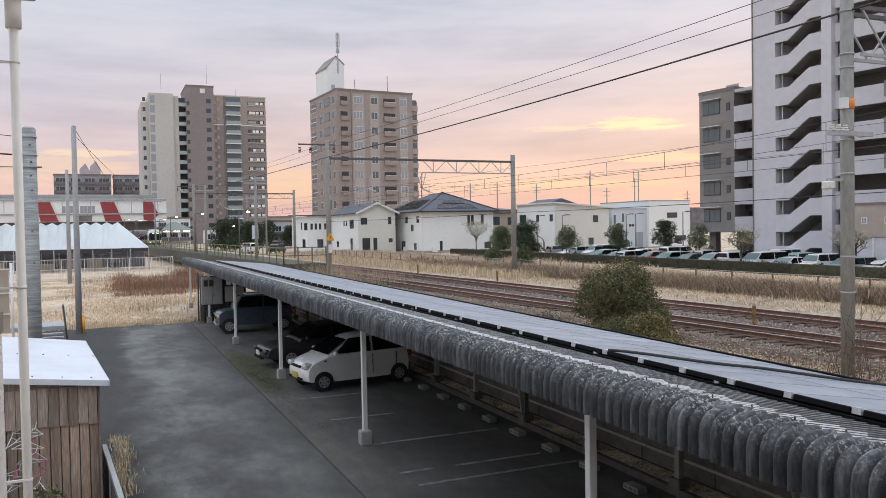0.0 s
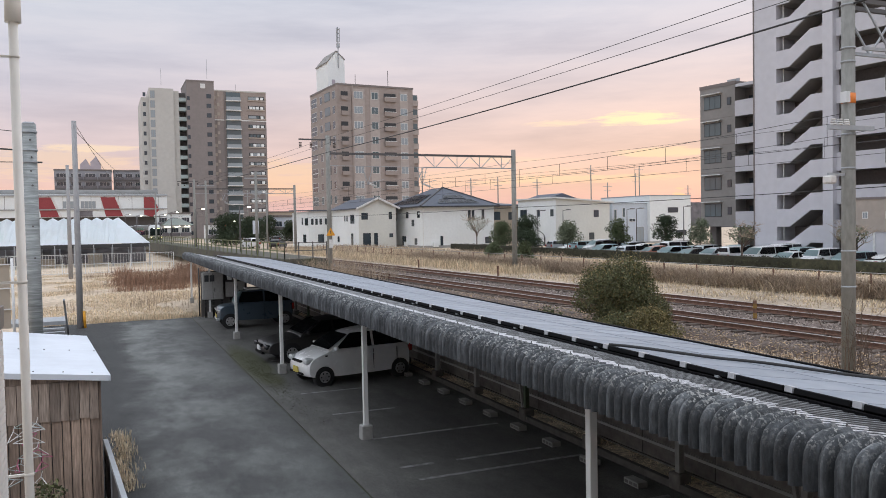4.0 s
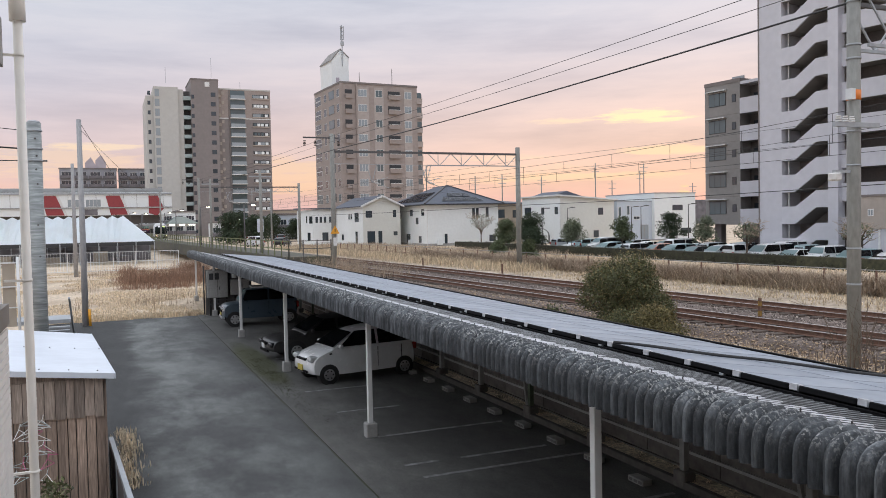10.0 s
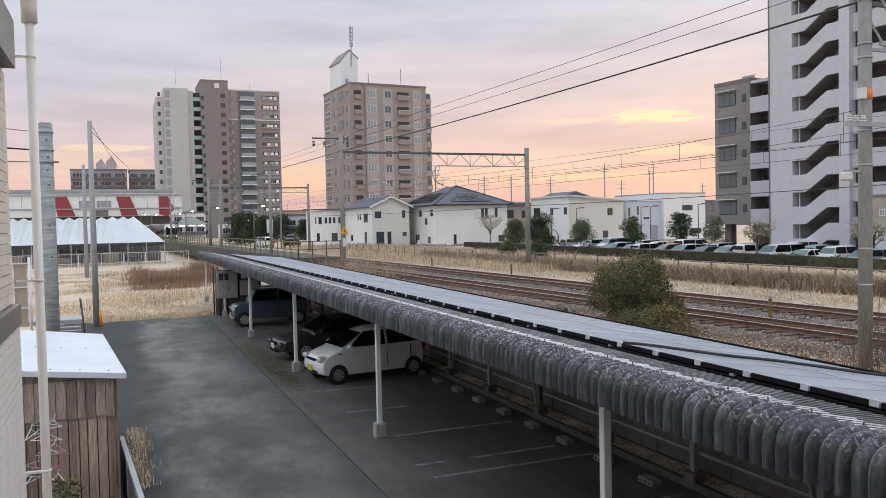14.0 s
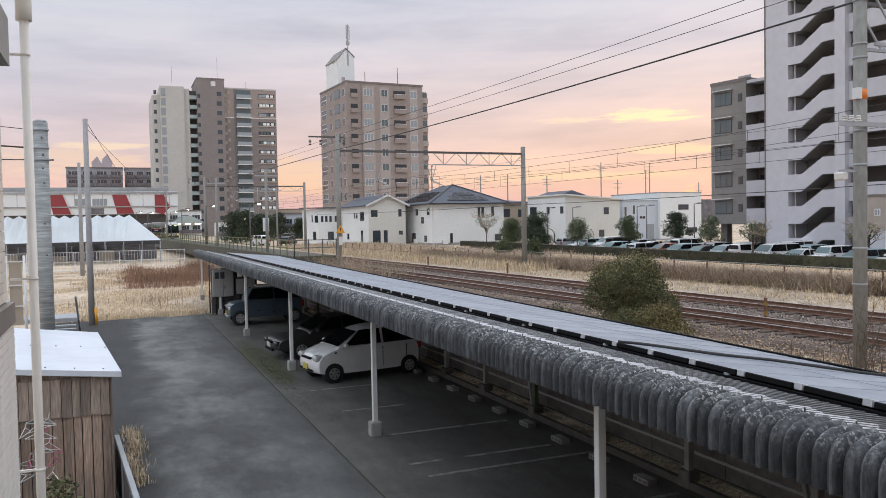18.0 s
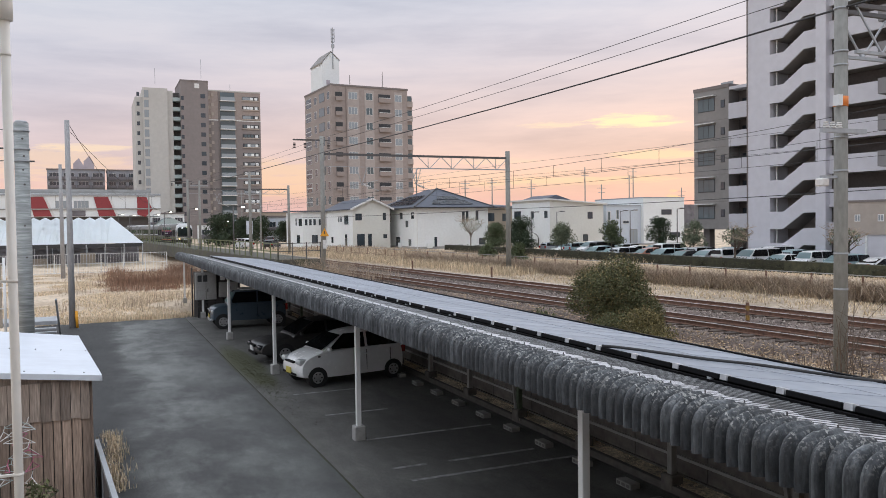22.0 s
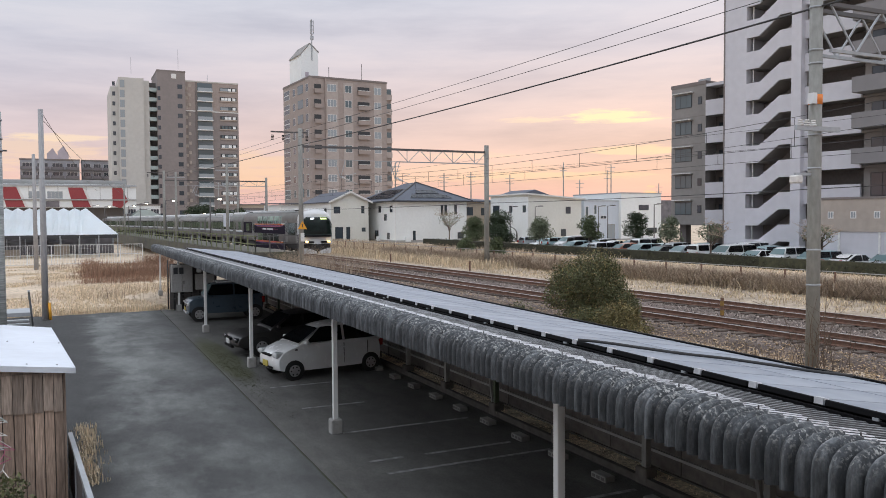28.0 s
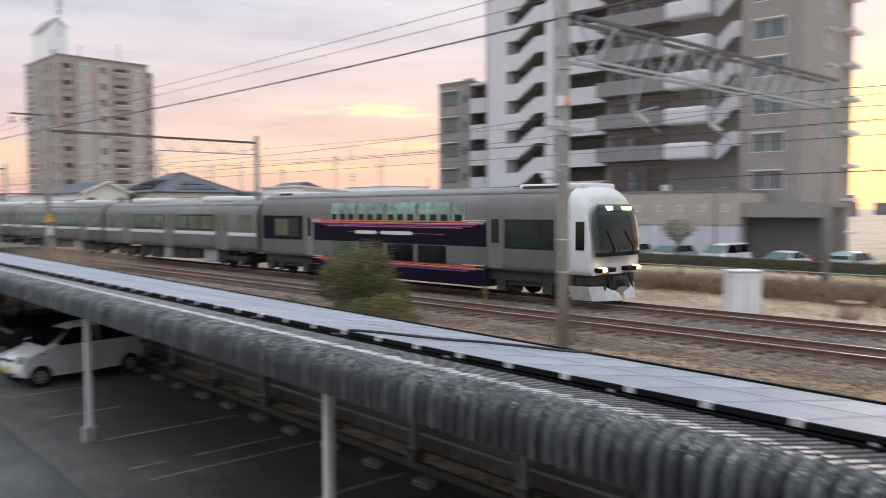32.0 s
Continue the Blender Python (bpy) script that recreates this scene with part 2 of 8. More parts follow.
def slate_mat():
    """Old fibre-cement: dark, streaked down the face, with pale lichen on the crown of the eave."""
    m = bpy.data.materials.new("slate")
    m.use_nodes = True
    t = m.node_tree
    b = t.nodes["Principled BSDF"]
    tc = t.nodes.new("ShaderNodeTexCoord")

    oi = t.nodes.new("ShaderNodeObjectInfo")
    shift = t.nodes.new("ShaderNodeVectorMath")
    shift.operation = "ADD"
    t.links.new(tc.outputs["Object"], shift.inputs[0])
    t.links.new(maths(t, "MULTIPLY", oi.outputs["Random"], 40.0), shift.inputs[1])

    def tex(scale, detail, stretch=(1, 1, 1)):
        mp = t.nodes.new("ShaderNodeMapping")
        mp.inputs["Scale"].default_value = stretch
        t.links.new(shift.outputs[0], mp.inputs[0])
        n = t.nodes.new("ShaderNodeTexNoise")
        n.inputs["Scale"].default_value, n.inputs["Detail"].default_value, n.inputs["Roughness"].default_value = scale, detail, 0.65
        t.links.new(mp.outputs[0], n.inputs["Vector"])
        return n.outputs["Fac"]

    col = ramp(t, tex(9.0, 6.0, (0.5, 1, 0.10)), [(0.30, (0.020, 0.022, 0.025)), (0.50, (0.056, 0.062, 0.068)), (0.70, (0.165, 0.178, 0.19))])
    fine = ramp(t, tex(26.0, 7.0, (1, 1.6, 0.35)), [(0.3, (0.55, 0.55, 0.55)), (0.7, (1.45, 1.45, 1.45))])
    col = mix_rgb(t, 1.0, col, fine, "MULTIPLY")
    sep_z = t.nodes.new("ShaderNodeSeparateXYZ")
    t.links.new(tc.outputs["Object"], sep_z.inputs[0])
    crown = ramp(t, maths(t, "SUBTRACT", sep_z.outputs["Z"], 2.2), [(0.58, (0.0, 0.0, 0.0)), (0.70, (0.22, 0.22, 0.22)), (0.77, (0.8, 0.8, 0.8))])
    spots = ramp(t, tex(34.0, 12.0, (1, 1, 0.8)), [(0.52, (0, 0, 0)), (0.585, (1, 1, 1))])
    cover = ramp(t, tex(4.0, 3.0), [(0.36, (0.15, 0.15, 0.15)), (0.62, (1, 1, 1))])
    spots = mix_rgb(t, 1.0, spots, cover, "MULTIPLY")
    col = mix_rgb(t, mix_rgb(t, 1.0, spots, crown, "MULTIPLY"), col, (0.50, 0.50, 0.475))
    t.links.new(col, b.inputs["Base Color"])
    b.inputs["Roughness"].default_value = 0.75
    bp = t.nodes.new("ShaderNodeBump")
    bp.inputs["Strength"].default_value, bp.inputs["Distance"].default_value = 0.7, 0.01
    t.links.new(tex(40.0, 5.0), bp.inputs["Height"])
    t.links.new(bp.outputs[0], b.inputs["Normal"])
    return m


M = {}
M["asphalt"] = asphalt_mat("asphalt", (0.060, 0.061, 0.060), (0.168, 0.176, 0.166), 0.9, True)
M["old_asphalt"] = asphalt_mat("old_asphalt", (0.072, 0.070, 0.065), (0.13, 0.128, 0.118), 0.6)
M["dry_ground"] = material("dry_ground", (0.60, 0.485, 0.36), 0.95, vary=0.3, grain=3, dirt=(0.34, 0.25, 0.17), dirt_scale=0.25, dirt_amount=0.6, bump=0.8, bump_scale=25)
M["straw"] = material("straw", (0.66, 0.54, 0.385), 0.9, vary=0.2, island=0.35, bump=0)
M["bank_straw"] = material("bank_straw", (0.60, 0.485, 0.335), 0.9, vary=0.25, island=0.4, bump=0)
M["litter"] = material("litter", (0.42, 0.30, 0.18), 0.9, vary=0.3, island=0.6, bump=0)
M["weed"] = material("weed", (0.28, 0.17, 0.115), 0.9, vary=0.2, island=0.45, bump=0)
M["twig"] = material("twig", (0.40, 0.315, 0.235), 0.9, vary=0.2, island=0.4, bump=0)
M["ballast"] = material("ballast", (0.15, 0.112, 0.094), 0.95, vary=0.5, grain=22, dirt=(0.06, 0.042, 0.032), dirt_scale=0.7, dirt_amount=0.8, bump=1.0, bump_scale=30)
M["stone"] = material("stone", (0.27, 0.225, 0.195), 0.95, vary=0.2, island=0.8, bump=0)
M["rail_rust"] = material("rail_rust", (0.17, 0.092, 0.064), 0.8, vary=0.3, grain=8)
M["rail_top"] = material("rail_top", (0.66, 0.62, 0.60), 0.3, 0.35, vary=0.1)
M["sleeper"] = material("sleeper", (0.10, 0.075, 0.06), 0.9, vary=0.3, grain=10, island=0.3)
M["concrete"] = material("concrete", (0.36, 0.355, 0.34), 0.85, vary=0.12, grain=12, dirt=(0.2, 0.2, 0.19), dirt_scale=1.2)
M["pole_concrete"] = material("pole_concrete", (0.285, 0.285, 0.262), 0.85, vary=0.15, grain=14, dirt=(0.11, 0.10, 0.09), dirt_scale=1.4, stretch=(1, 1, 0.35))
M["pole_pale"] = material("pole_pale", (0.36, 0.36, 0.365), 0.85, vary=0.12, grain=14, dirt=(0.25, 0.25, 0.25), dirt_scale=1.4, stretch=(1, 1, 0.35))
M["galvanised"] = material("galvanised", (0.40, 0.42, 0.44), 0.55, 0.4, vary=0.12, grain=8, dirt=(0.25, 0.26, 0.26), dirt_scale=1.0)
M["fence_board"] = material("fence_board", (0.125, 0.112, 0.098), 0.85, vary=0.3, grain=6, island=0.25)
M["pole_steel"] = material("pole_steel", (0.34, 0.36, 0.355), 0.55, 0.2, vary=0.35, grain=7, stretch=(0.6, 0.6, 8), dirt=(0.16, 0.175, 0.17), dirt_scale=1.6, dirt_amount=0.8)
M["steel_dark"] = material("steel_dark", (0.12, 0.115, 0.115), 0.6, 0.4)
M["steel_green"] = material("steel_green", (0.16, 0.19, 0.09), 0.75, dirt=(0.12, 0.08, 0.05), dirt_scale=2.0)
M["rear_green"] = material("rear_green", (0.075, 0.10, 0.06), 0.7, vary=0.2, grain=6)
M["white_paint"] = material("white_paint", (0.78, 0.78, 0.77), 0.55, vary=0.04, dirt=(0.5, 0.5, 0.48), dirt_scale=1.5)
M["road_paint"] = material("road_paint", (0.29, 0.29, 0.285), 0.8, vary=0.2, grain=30, dirt=(0.10, 0.10, 0.10), dirt_scale=6, dirt_amount=0.9)
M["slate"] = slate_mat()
# Deck ridge and groove tones carry sky sheen and shade in their base colour.
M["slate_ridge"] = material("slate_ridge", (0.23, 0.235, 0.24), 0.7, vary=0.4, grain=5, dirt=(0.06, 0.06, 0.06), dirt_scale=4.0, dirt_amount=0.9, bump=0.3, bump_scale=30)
M["slate_shade"] = material("slate_shade", (0.032, 0.033, 0.034), 0.85, spec=0.2, vary=0.3, grain=4, dirt=(0.085, 0.085, 0.085), dirt_scale=5.0, dirt_amount=0.6, bump=0.4, bump_scale=30, island=0.25)
M["slate_worn_sheen"] = material("slate_worn_sheen", (0.64, 0.645, 0.665), 0.4, vary=0.25, grain=6, dirt=(0.10, 0.10, 0.10), dirt_scale=6.0, dirt_amount=0.9, bump=0.3, bump_scale=30)
M["bank_soil"] = material("bank_soil", (0.46, 0.37, 0.275), 0.95, vary=0.35, grain=4, dirt=(0.22, 0.17, 0.125), dirt_scale=0.6, dirt_amount=0.7, bump=0.8, bump_scale=25)
# Pale base stands in for sky reflected in dark, dusty modules.
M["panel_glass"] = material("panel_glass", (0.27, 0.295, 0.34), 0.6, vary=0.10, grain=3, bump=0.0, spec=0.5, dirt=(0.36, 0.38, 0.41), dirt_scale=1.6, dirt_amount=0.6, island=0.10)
M["black_frame"] = material("black_frame", (0.008, 0.008, 0.009), 0.65, 0.0, bump=0, spec=0.12)
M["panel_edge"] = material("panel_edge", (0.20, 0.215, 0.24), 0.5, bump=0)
M["clamp"] = material("clamp", (0.75, 0.76, 0.78), 0.35, 0.6, bump=0)
M["cable"] = material("cable", (0.03, 0.03, 0.03), 0.6, bump=0)
M["leaf"] = material("leaf", (0.105, 0.110, 0.048), 0.75, vary=0.3, island=0.5, bump=0)
M["leaf_tip"] = material("leaf_tip", (0.21, 0.165, 0.07), 0.75, vary=0.3, island=0.6, bump=0)
M["leaf_dark"] = material("leaf_dark", (0.04, 0.06, 0.028), 0.7, vary=0.3, island=0.45, bump=0)
M["leaf_mid"] = material("leaf_mid", (0.095, 0.118, 0.055), 0.75, vary=0.3, island=0.45, bump=0)
M["hedge"] = material("hedge", (0.044, 0.044, 0.024), 0.85, vary=0.4, grain=4, island=0.4, bump=0)
M["bark"] = material("bark", (0.13, 0.095, 0.07), 0.9, grain=20)
M["board"] = material("board", (0.36, 0.265, 0.205), 0.85, vary=0.35, grain=7, stretch=(9, 9, 0.7), dirt=(0.13, 0.095, 0.075), dirt_scale=0.7, dirt_amount=0.75, island=0.3, bump=0.5, bump_scale=20)
M["board_grey"] = material("board_grey", (0.33, 0.265, 0.22), 0.88, vary=0.35, grain=7, stretch=(9, 9, 0.7), dirt=(0.17, 0.13, 0.105), dirt_scale=0.9, dirt_amount=0.7, island=0.3, bump=0.5, bump_scale=20)
M["sheet_white"] = material("sheet_white", (0.70, 0.74, 0.80), 0.45, 0.1, vary=0.04, dirt=(0.5, 0.53, 0.58), dirt_scale=1.0)
M["tent"] = material("tent", (0.88, 0.935, 0.965), 0.6, vary=0.03, dirt=(0.76, 0.77, 0.76), dirt_scale=0.3)
M["tile_cream"] = material("tile_cream", (0.74, 0.69, 0.61), 0.5, vary=0.05, island=0.06)
M["grout"] = material("grout", (0.50, 0.47, 0.43), 0.9)
M["ledge"] = material("ledge", (0.26, 0.235, 0.21), 0.5, 0.3, vary=0.08, dirt=(0.18, 0.165, 0.15), dirt_scale=2.0)
M["siding"] = material("siding", (0.78, 0.75, 0.71), 0.6, vary=0.05, dirt=(0.62, 0.59, 0.55), dirt_scale=0.8)
M["pipe"] = material("pipe", (0.84, 0.81, 0.75), 0.45, vary=0.04, dirt=(0.66, 0.62, 0.55), dirt_scale=1.2)
M["tower_white"] = material("tower_white", (0.60, 0.597, 0.635), 0.75, vary=0.05, grain=1.5, dirt=(0.52, 0.52, 0.555), dirt_scale=0.25)
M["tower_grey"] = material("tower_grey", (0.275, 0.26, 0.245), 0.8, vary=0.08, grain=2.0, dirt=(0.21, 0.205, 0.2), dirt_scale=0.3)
M["tower_tan"] = material("tower_tan", (0.43, 0.375, 0.325), 0.8, vary=0.08, grain=2.0, dirt=(0.36, 0.31, 0.27), dirt_scale=0.3)
M["wing_tan"] = material("wing_tan", (0.285, 0.262, 0.245), 0.8, vary=0.08, grain=1.2, dirt=(0.235, 0.215, 0.20), dirt_scale=0.25)
M["taupe"] = material("taupe", (0.25, 0.22, 0.21), 0.8, vary=0.08, grain=1.2, dirt=(0.205, 0.18, 0.172), dirt_scale=0.2)
M["balcony_grey"] = material("balcony_grey", (0.235, 0.228, 0.232), 0.8, vary=0.07, grain=1.2, dirt=(0.19, 0.185, 0.185), dirt_scale=0.3)
M["taupe_dark"] = material("taupe_dark", (0.21, 0.185, 0.175), 0.8, vary=0.06, grain=1.2)
M["beige"] = material("beige", (0.52, 0.505, 0.47), 0.8, vary=0.06, grain=1.0, dirt=(0.45, 0.43, 0.40), dirt_scale=0.2)
M["brick_brown"] = material("brick_brown", (0.345, 0.29, 0.262), 0.85, vary=0.1, grain=1.6, dirt=(0.28, 0.235, 0.21), dirt_scale=0.25)
M["brick_pale"] = material("brick_pale", (0.42, 0.365, 0.335), 0.85, vary=0.08, grain=1.6)
M["far_lavender"] = material("far_lavender", (0.42, 0.38, 0.42), 0.9, vary=0.08, grain=0.4)
M["bay_glass"] = glass_like("bay_glass", (0.10, 0.135, 0.145), 0.1)
# Dark tone that puts shade into the colour of holes, gaps and deep backs.
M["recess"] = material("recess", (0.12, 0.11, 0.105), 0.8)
M["balcony_teal"] = material("balcony_teal", (0.40, 0.47, 0.46), 0.6)
M["house_white"] = material("house_white", (0.80, 0.825, 0.82), 0.8, vary=0.04, grain=3, dirt=(0.71, 0.725, 0.71), dirt_scale=0.3)
M["house_cream"] = material("house_cream", (0.70, 0.70, 0.65), 0.8, vary=0.04, grain=3, dirt=(0.57, 0.55, 0.50), dirt_scale=0.3)
M["house_tan"] = material("house_tan", (0.42, 0.36, 0.29), 0.8, vary=0.05, grain=3)
M["house_blue"] = material("house_blue", (0.55, 0.60, 0.66), 0.8, vary=0.05, grain=3)
M["roof_slate"] = material("roof_slate", (0.075, 0.085, 0.11), 0.6, vary=0.2, grain=4, stretch=(1, 1, 4))
M["roof_solar"] = glass_like("roof_solar", (0.030, 0.035, 0.05), 0.25)
M["glass"] = glass_like("glass", (0.045, 0.058, 0.07))
M["glass_pale"] = glass_like("glass_pale", (0.30, 0.34, 0.36), 0.15)
M["frame_dark"] = material("frame_dark", (0.035, 0.037, 0.04), 0.5, bump=0)
M["frame_white"] = material("frame_white", (0.72, 0.72, 0.70), 0.5, bump=0)
M["car_white"] = material("car_white", (0.80, 0.81, 0.81), 0.25, vary=0.02, bump=0, coat=0.6, dirt=(0.62, 0.60, 0.56), dirt_scale=1.2)
M["car_blue"] = material("car_blue", (0.048, 0.072, 0.095), 0.3, vary=0.04, bump=0, coat=0.6)
M["car_black"] = material("car_black", (0.022, 0.021, 0.021), 0.4, vary=0.1, bump=0, coat=0.25)
M["car_silver"] = material("car_silver", (0.42, 0.45, 0.47), 0.3, 0.4, vary=0.03, bump=0, coat=0.5)
M["car_teal"] = material("car_teal", (0.30, 0.42, 0.44), 0.3, 0.2, vary=0.03, bump=0, coat=0.5)
M["car_red"] = material("car_red", (0.42, 0.16, 0.10), 0.3, vary=0.03, bump=0, coat=0.5)
M["tyre"] = material("tyre", (0.022, 0.022, 0.022), 0.9, bump=0.2)
M["rim"] = material("rim", (0.45, 0.45, 0.46), 0.35, 0.7, bump=0)
M["car_glass"] = glass_like("car_glass", (0.012, 0.014, 0.016))
# Windscreen glass with the reflected pale sky put into its base colour.
M["glass_sky_tint"] = glass_like("glass_sky_tint", (0.24, 0.35, 0.36), 0.25)
M["lens"] = glass_like("lens", (0.50, 0.52, 0.52), 0.08)
M["tail_red"] = glass_like("tail_red", (0.35, 0.02, 0.015), 0.2)
M["plate"] = material("plate", (0.52, 0.42, 0.08), 0.5, bump=0)
M["stainless"] = material("stainless", (0.165, 0.160, 0.150), 0.45, 0.3, vary=0.06, grain=3, dirt=(0.30, 0.29, 0.27), dirt_scale=0.5)
M["train_roof"] = material("train_roof", (0.25, 0.255, 0.25), 0.75, vary=0.1, grain=3, dirt=(0.16, 0.15, 0.14), dirt_scale=0.6)
M["train_white"] = material("train_white", (0.66, 0.67, 0.67), 0.4, vary=0.03, grain=3)
M["train_navy"] = material("train_navy", (0.010, 0.006, 0.018), 0.6, vary=0.1, spec=0.08)
M["train_under"] = material("train_under", (0.035, 0.032, 0.03), 0.8, vary=0.3)
M["stripe_yellow"] = material("stripe_yellow", (0.75, 0.45, 0.08), 0.5, bump=0)
M["stripe_red"] = material("stripe_red", (0.75, 0.10, 0.05), 0.5, bump=0)
M["stripe_pink"] = material("stripe_pink", (0.45, 0.10, 0.20), 0.5, bump=0)
M["stripe_purple"] = material("stripe_purple", (0.14, 0.06, 0.25), 0.5, bump=0)
M["train_window"] = material("train_window", (0.010, 0.014, 0.013), 0.12, vary=0.5, grain=1.2, bump=0, spec=0.3)
M["cab_glass"] = material("cab_glass", (0.012, 0.022, 0.018), 0.12, vary=0.4, grain=1.5, bump=0, spec=0.3)
M["saloon_glass"] = material("saloon_glass", (0.20, 0.30, 0.25), 0.15, vary=0.45, grain=1.8, bump=0, spec=0.4)
M["train_lit"] = material("train_lit", (0.035, 0.055, 0.04), 0.15, spec=0.35, emit=(0.45, 0.60, 0.30), power=0.05, bump=0, vary=0.6, grain=1.1)
M["headlight"] = lamp_mat("headlight", (1.0, 0.66, 0.26), 3.5)
M["headlight_far"] = lamp_mat("headlight_far", (1.0, 0.55, 0.25), 10.0)
M["cab_lamp"] = lamp_mat("cab_lamp", (0.9, 0.95, 1.0), 1.2)
M["display"] = lamp_mat("display", (0.75, 0.95, 0.35), 1.5)
M["street_glow"] = lamp_mat("street_glow", (1.0, 0.90, 0.70), 9.0)
M["red_panel"] = material("red_panel", (0.30, 0.05, 0.055), 0.6)
M["orange"] = material("orange", (0.75, 0.22, 0.04), 0.6, bump=0)
M["yellow_worn"] = material("yellow_worn", (0.34, 0.20, 0.045), 0.8, vary=0.3, dirt=(0.10, 0.06, 0.04), dirt_scale=6.0, dirt_amount=0.8, bump=0)
M["yellow"] = material("yellow", (0.78, 0.36, 0.03), 0.6, bump=0)
M["insulator"] = material("insulator", (0.65, 0.63, 0.60), 0.25, bump=0)
M["platform_side"] = material("platform_side", (0.085, 0.08, 0.068), 0.9, vary=0.4, grain=2, dirt=(0.11, 0.11, 0.06), dirt_scale=0.8, dirt_amount=0.7)
M["verge"] = material("verge", (0.60, 0.52, 0.38), 0.95, vary=0.5, grain=14, dirt=(0.07, 0.07, 0.05), dirt_scale=2.0, dirt_amount=0.8, bump=0.8)
M["far_grey"] = material("far_grey", (0.31, 0.315, 0.345), 0.9, vary=0.08, grain=0.5)
M["leaf_grey"] = material("leaf_grey", (0.165, 0.19, 0.12), 0.8, vary=0.3, island=0.4, bump=0)
M["leaf_rust"] = material("leaf_rust", (0.145, 0.125, 0.05), 0.8, vary=0.3, island=0.5, bump=0)
M["moss"] = material("moss", (0.05, 0.052, 0.024), 0.95, vary=0.4, grain=20)
M["city"] = material("city", (0.17, 0.16, 0.17), 0.9, vary=0.3, grain=0.5)
M["lit_window"] = lamp_mat("lit_window", (0.80, 0.72, 0.48), 0.3)


# ---- tools ----
def box(bm, x0, x1, y0, y1, z0, z1):
    v = [bm.verts.new(p) for p in ((x0, y0, z0), (x1, y0, z0), (x1, y1, z0), (x0, y1, z0), (x0, y0, z1), (x1, y0, z1), (x1, y1, z1), (x0, y1, z1))]
    for f in ((3, 2, 1, 0), (4, 5, 6, 7), (0, 1, 5, 4), (1, 2, 6, 5), (2, 3, 7, 6), (3, 0, 4, 7)):
        bm.faces.new([v[i] for i in f])
    return bm


def rod(bm, p0, p1, r0, r1=None, n=8):
    """A round bar from p0 to p1, tapered."""
    p0, p1 = Vector(p0), Vector(p1)
    r1 = r0 if r1 is None else r1
    q = (p1 - p0).to_track_quat("Z", "Y")
    a = [[bm.verts.new(p + q @ Vector((r * math.cos(2 * math.pi * i / n), r * math.sin(2 * math.pi * i / n), 0))) for i in range(n)] for p, r in ((p0, r0), (p1, r1))]
    for i in range(n):
        j = (i + 1) % n
        f = bm.faces.new((a[0][i], a[0][j], a[1][j], a[1][i]))
        f.smooth = n > 6
    bm.faces.new(a[0][::-1])
    bm.faces.new(a[1])
    return bm


def tube(bm, pts, r, n=6):
    """One round cable through all the points."""
    rings = []
    for i, p in enumerate(pts):
        d = (Vector(pts[min(i + 1, len(pts) - 1)]) - Vector(pts[max(i - 1, 0)])).normalized()
        q = d.to_track_quat("Z", "Y")
        rings.append([bm.verts.new(Vector(p) + q @ Vector((r * math.cos(2 * math.pi * k / n), r * math.sin(2 * math.pi * k / n), 0))) for k in range(n)])
    for a, b in zip(rings, rings[1:]):
        for k in range(n):
            bm.faces.new((a[k], a[(k + 1) % n], b[(k + 1) % n], b[k])).smooth = True
    bm.faces.new(rings[0][::-1])
    bm.faces.new(rings[-1])
    return bm


def beam(bm, p0, p1, w, h=None):
    """A square bar from p0 to p1."""
    p0, p1 = Vector(p0), Vector(p1)
    h = w if h is None else h
    d = (p1 - p0).normalized()
    side = d.cross(Vector((0, 0, 1)))
    side = side.normalized() if side.length > 1e-3 else Vector((1, 0, 0))
    top = side.cross(d)
    a = [[bm.verts.new(p + side * sx * w / 2 + top * sz * h / 2) for sx, sz in ((-1, -1), (1, -1), (1, 1), (-1, 1))] for p in (p0, p1)]
    for i in range(4):
        j = (i + 1) % 4
        bm.faces.new((a[0][i], a[0][j], a[1][j], a[1][i]))
    bm.faces.new(a[0][::-1])
    bm.faces.new(a[1])
    return bm


def prism(bm, outline, y0, y1):
    """An outline of (x, z), counter-clockwise seen from -y, pushed from y0 to y1."""
    a = [bm.verts.new((x, y0, z)) for x, z in outline]
    b = [bm.verts.new((x, y1, z)) for x, z in outline]
    n = len(outline)
    for i in range(n):
        j = (i + 1) % n
        bm.faces.new((a[j], a[i], b[i], b[j]))
    bm.faces.new(a)
    bm.faces.new(b[::-1])
    return bm


def mesh_of(name, bm, mat, smooth=False):
    bmesh.ops.recalc_face_normals(bm, faces=bm.faces)
    if smooth:
        for f in bm.faces:
            f.smooth = True
    me = bpy.data.meshes.new(name)
    bm.to_mesh(me)
    bm.free()
    for m in mat if isinstance(mat, (list, tuple)) else [mat]:
        me.materials.append(m)
    return me


def part(name, bm, mat, parent=None, label="", smooth=False):
    ob = new(name, mesh_of(name, bm, mat, smooth))
    if parent:
        ob.parent = parent
    if label:
        tagged(ob, label)
    return ob


def piece(name, me, parent, x=0, y=0, z=0, rz=0.0):
    """One more object on a shared mesh."""
    ob = new(name, me)
    ob.parent = parent
    ob.location = (x, y, z)
    if rz:
        ob.rotation_euler = (0, 0, radians(rz))
    return ob


def thing(name, m, label, category, group="", kind=""):
    ob = new(name)
    ob.matrix_world = m
    ob.empty_display_size = 0.2
    return tagged(ob, label, category, group, kind)


def B():
    return bmesh.new()


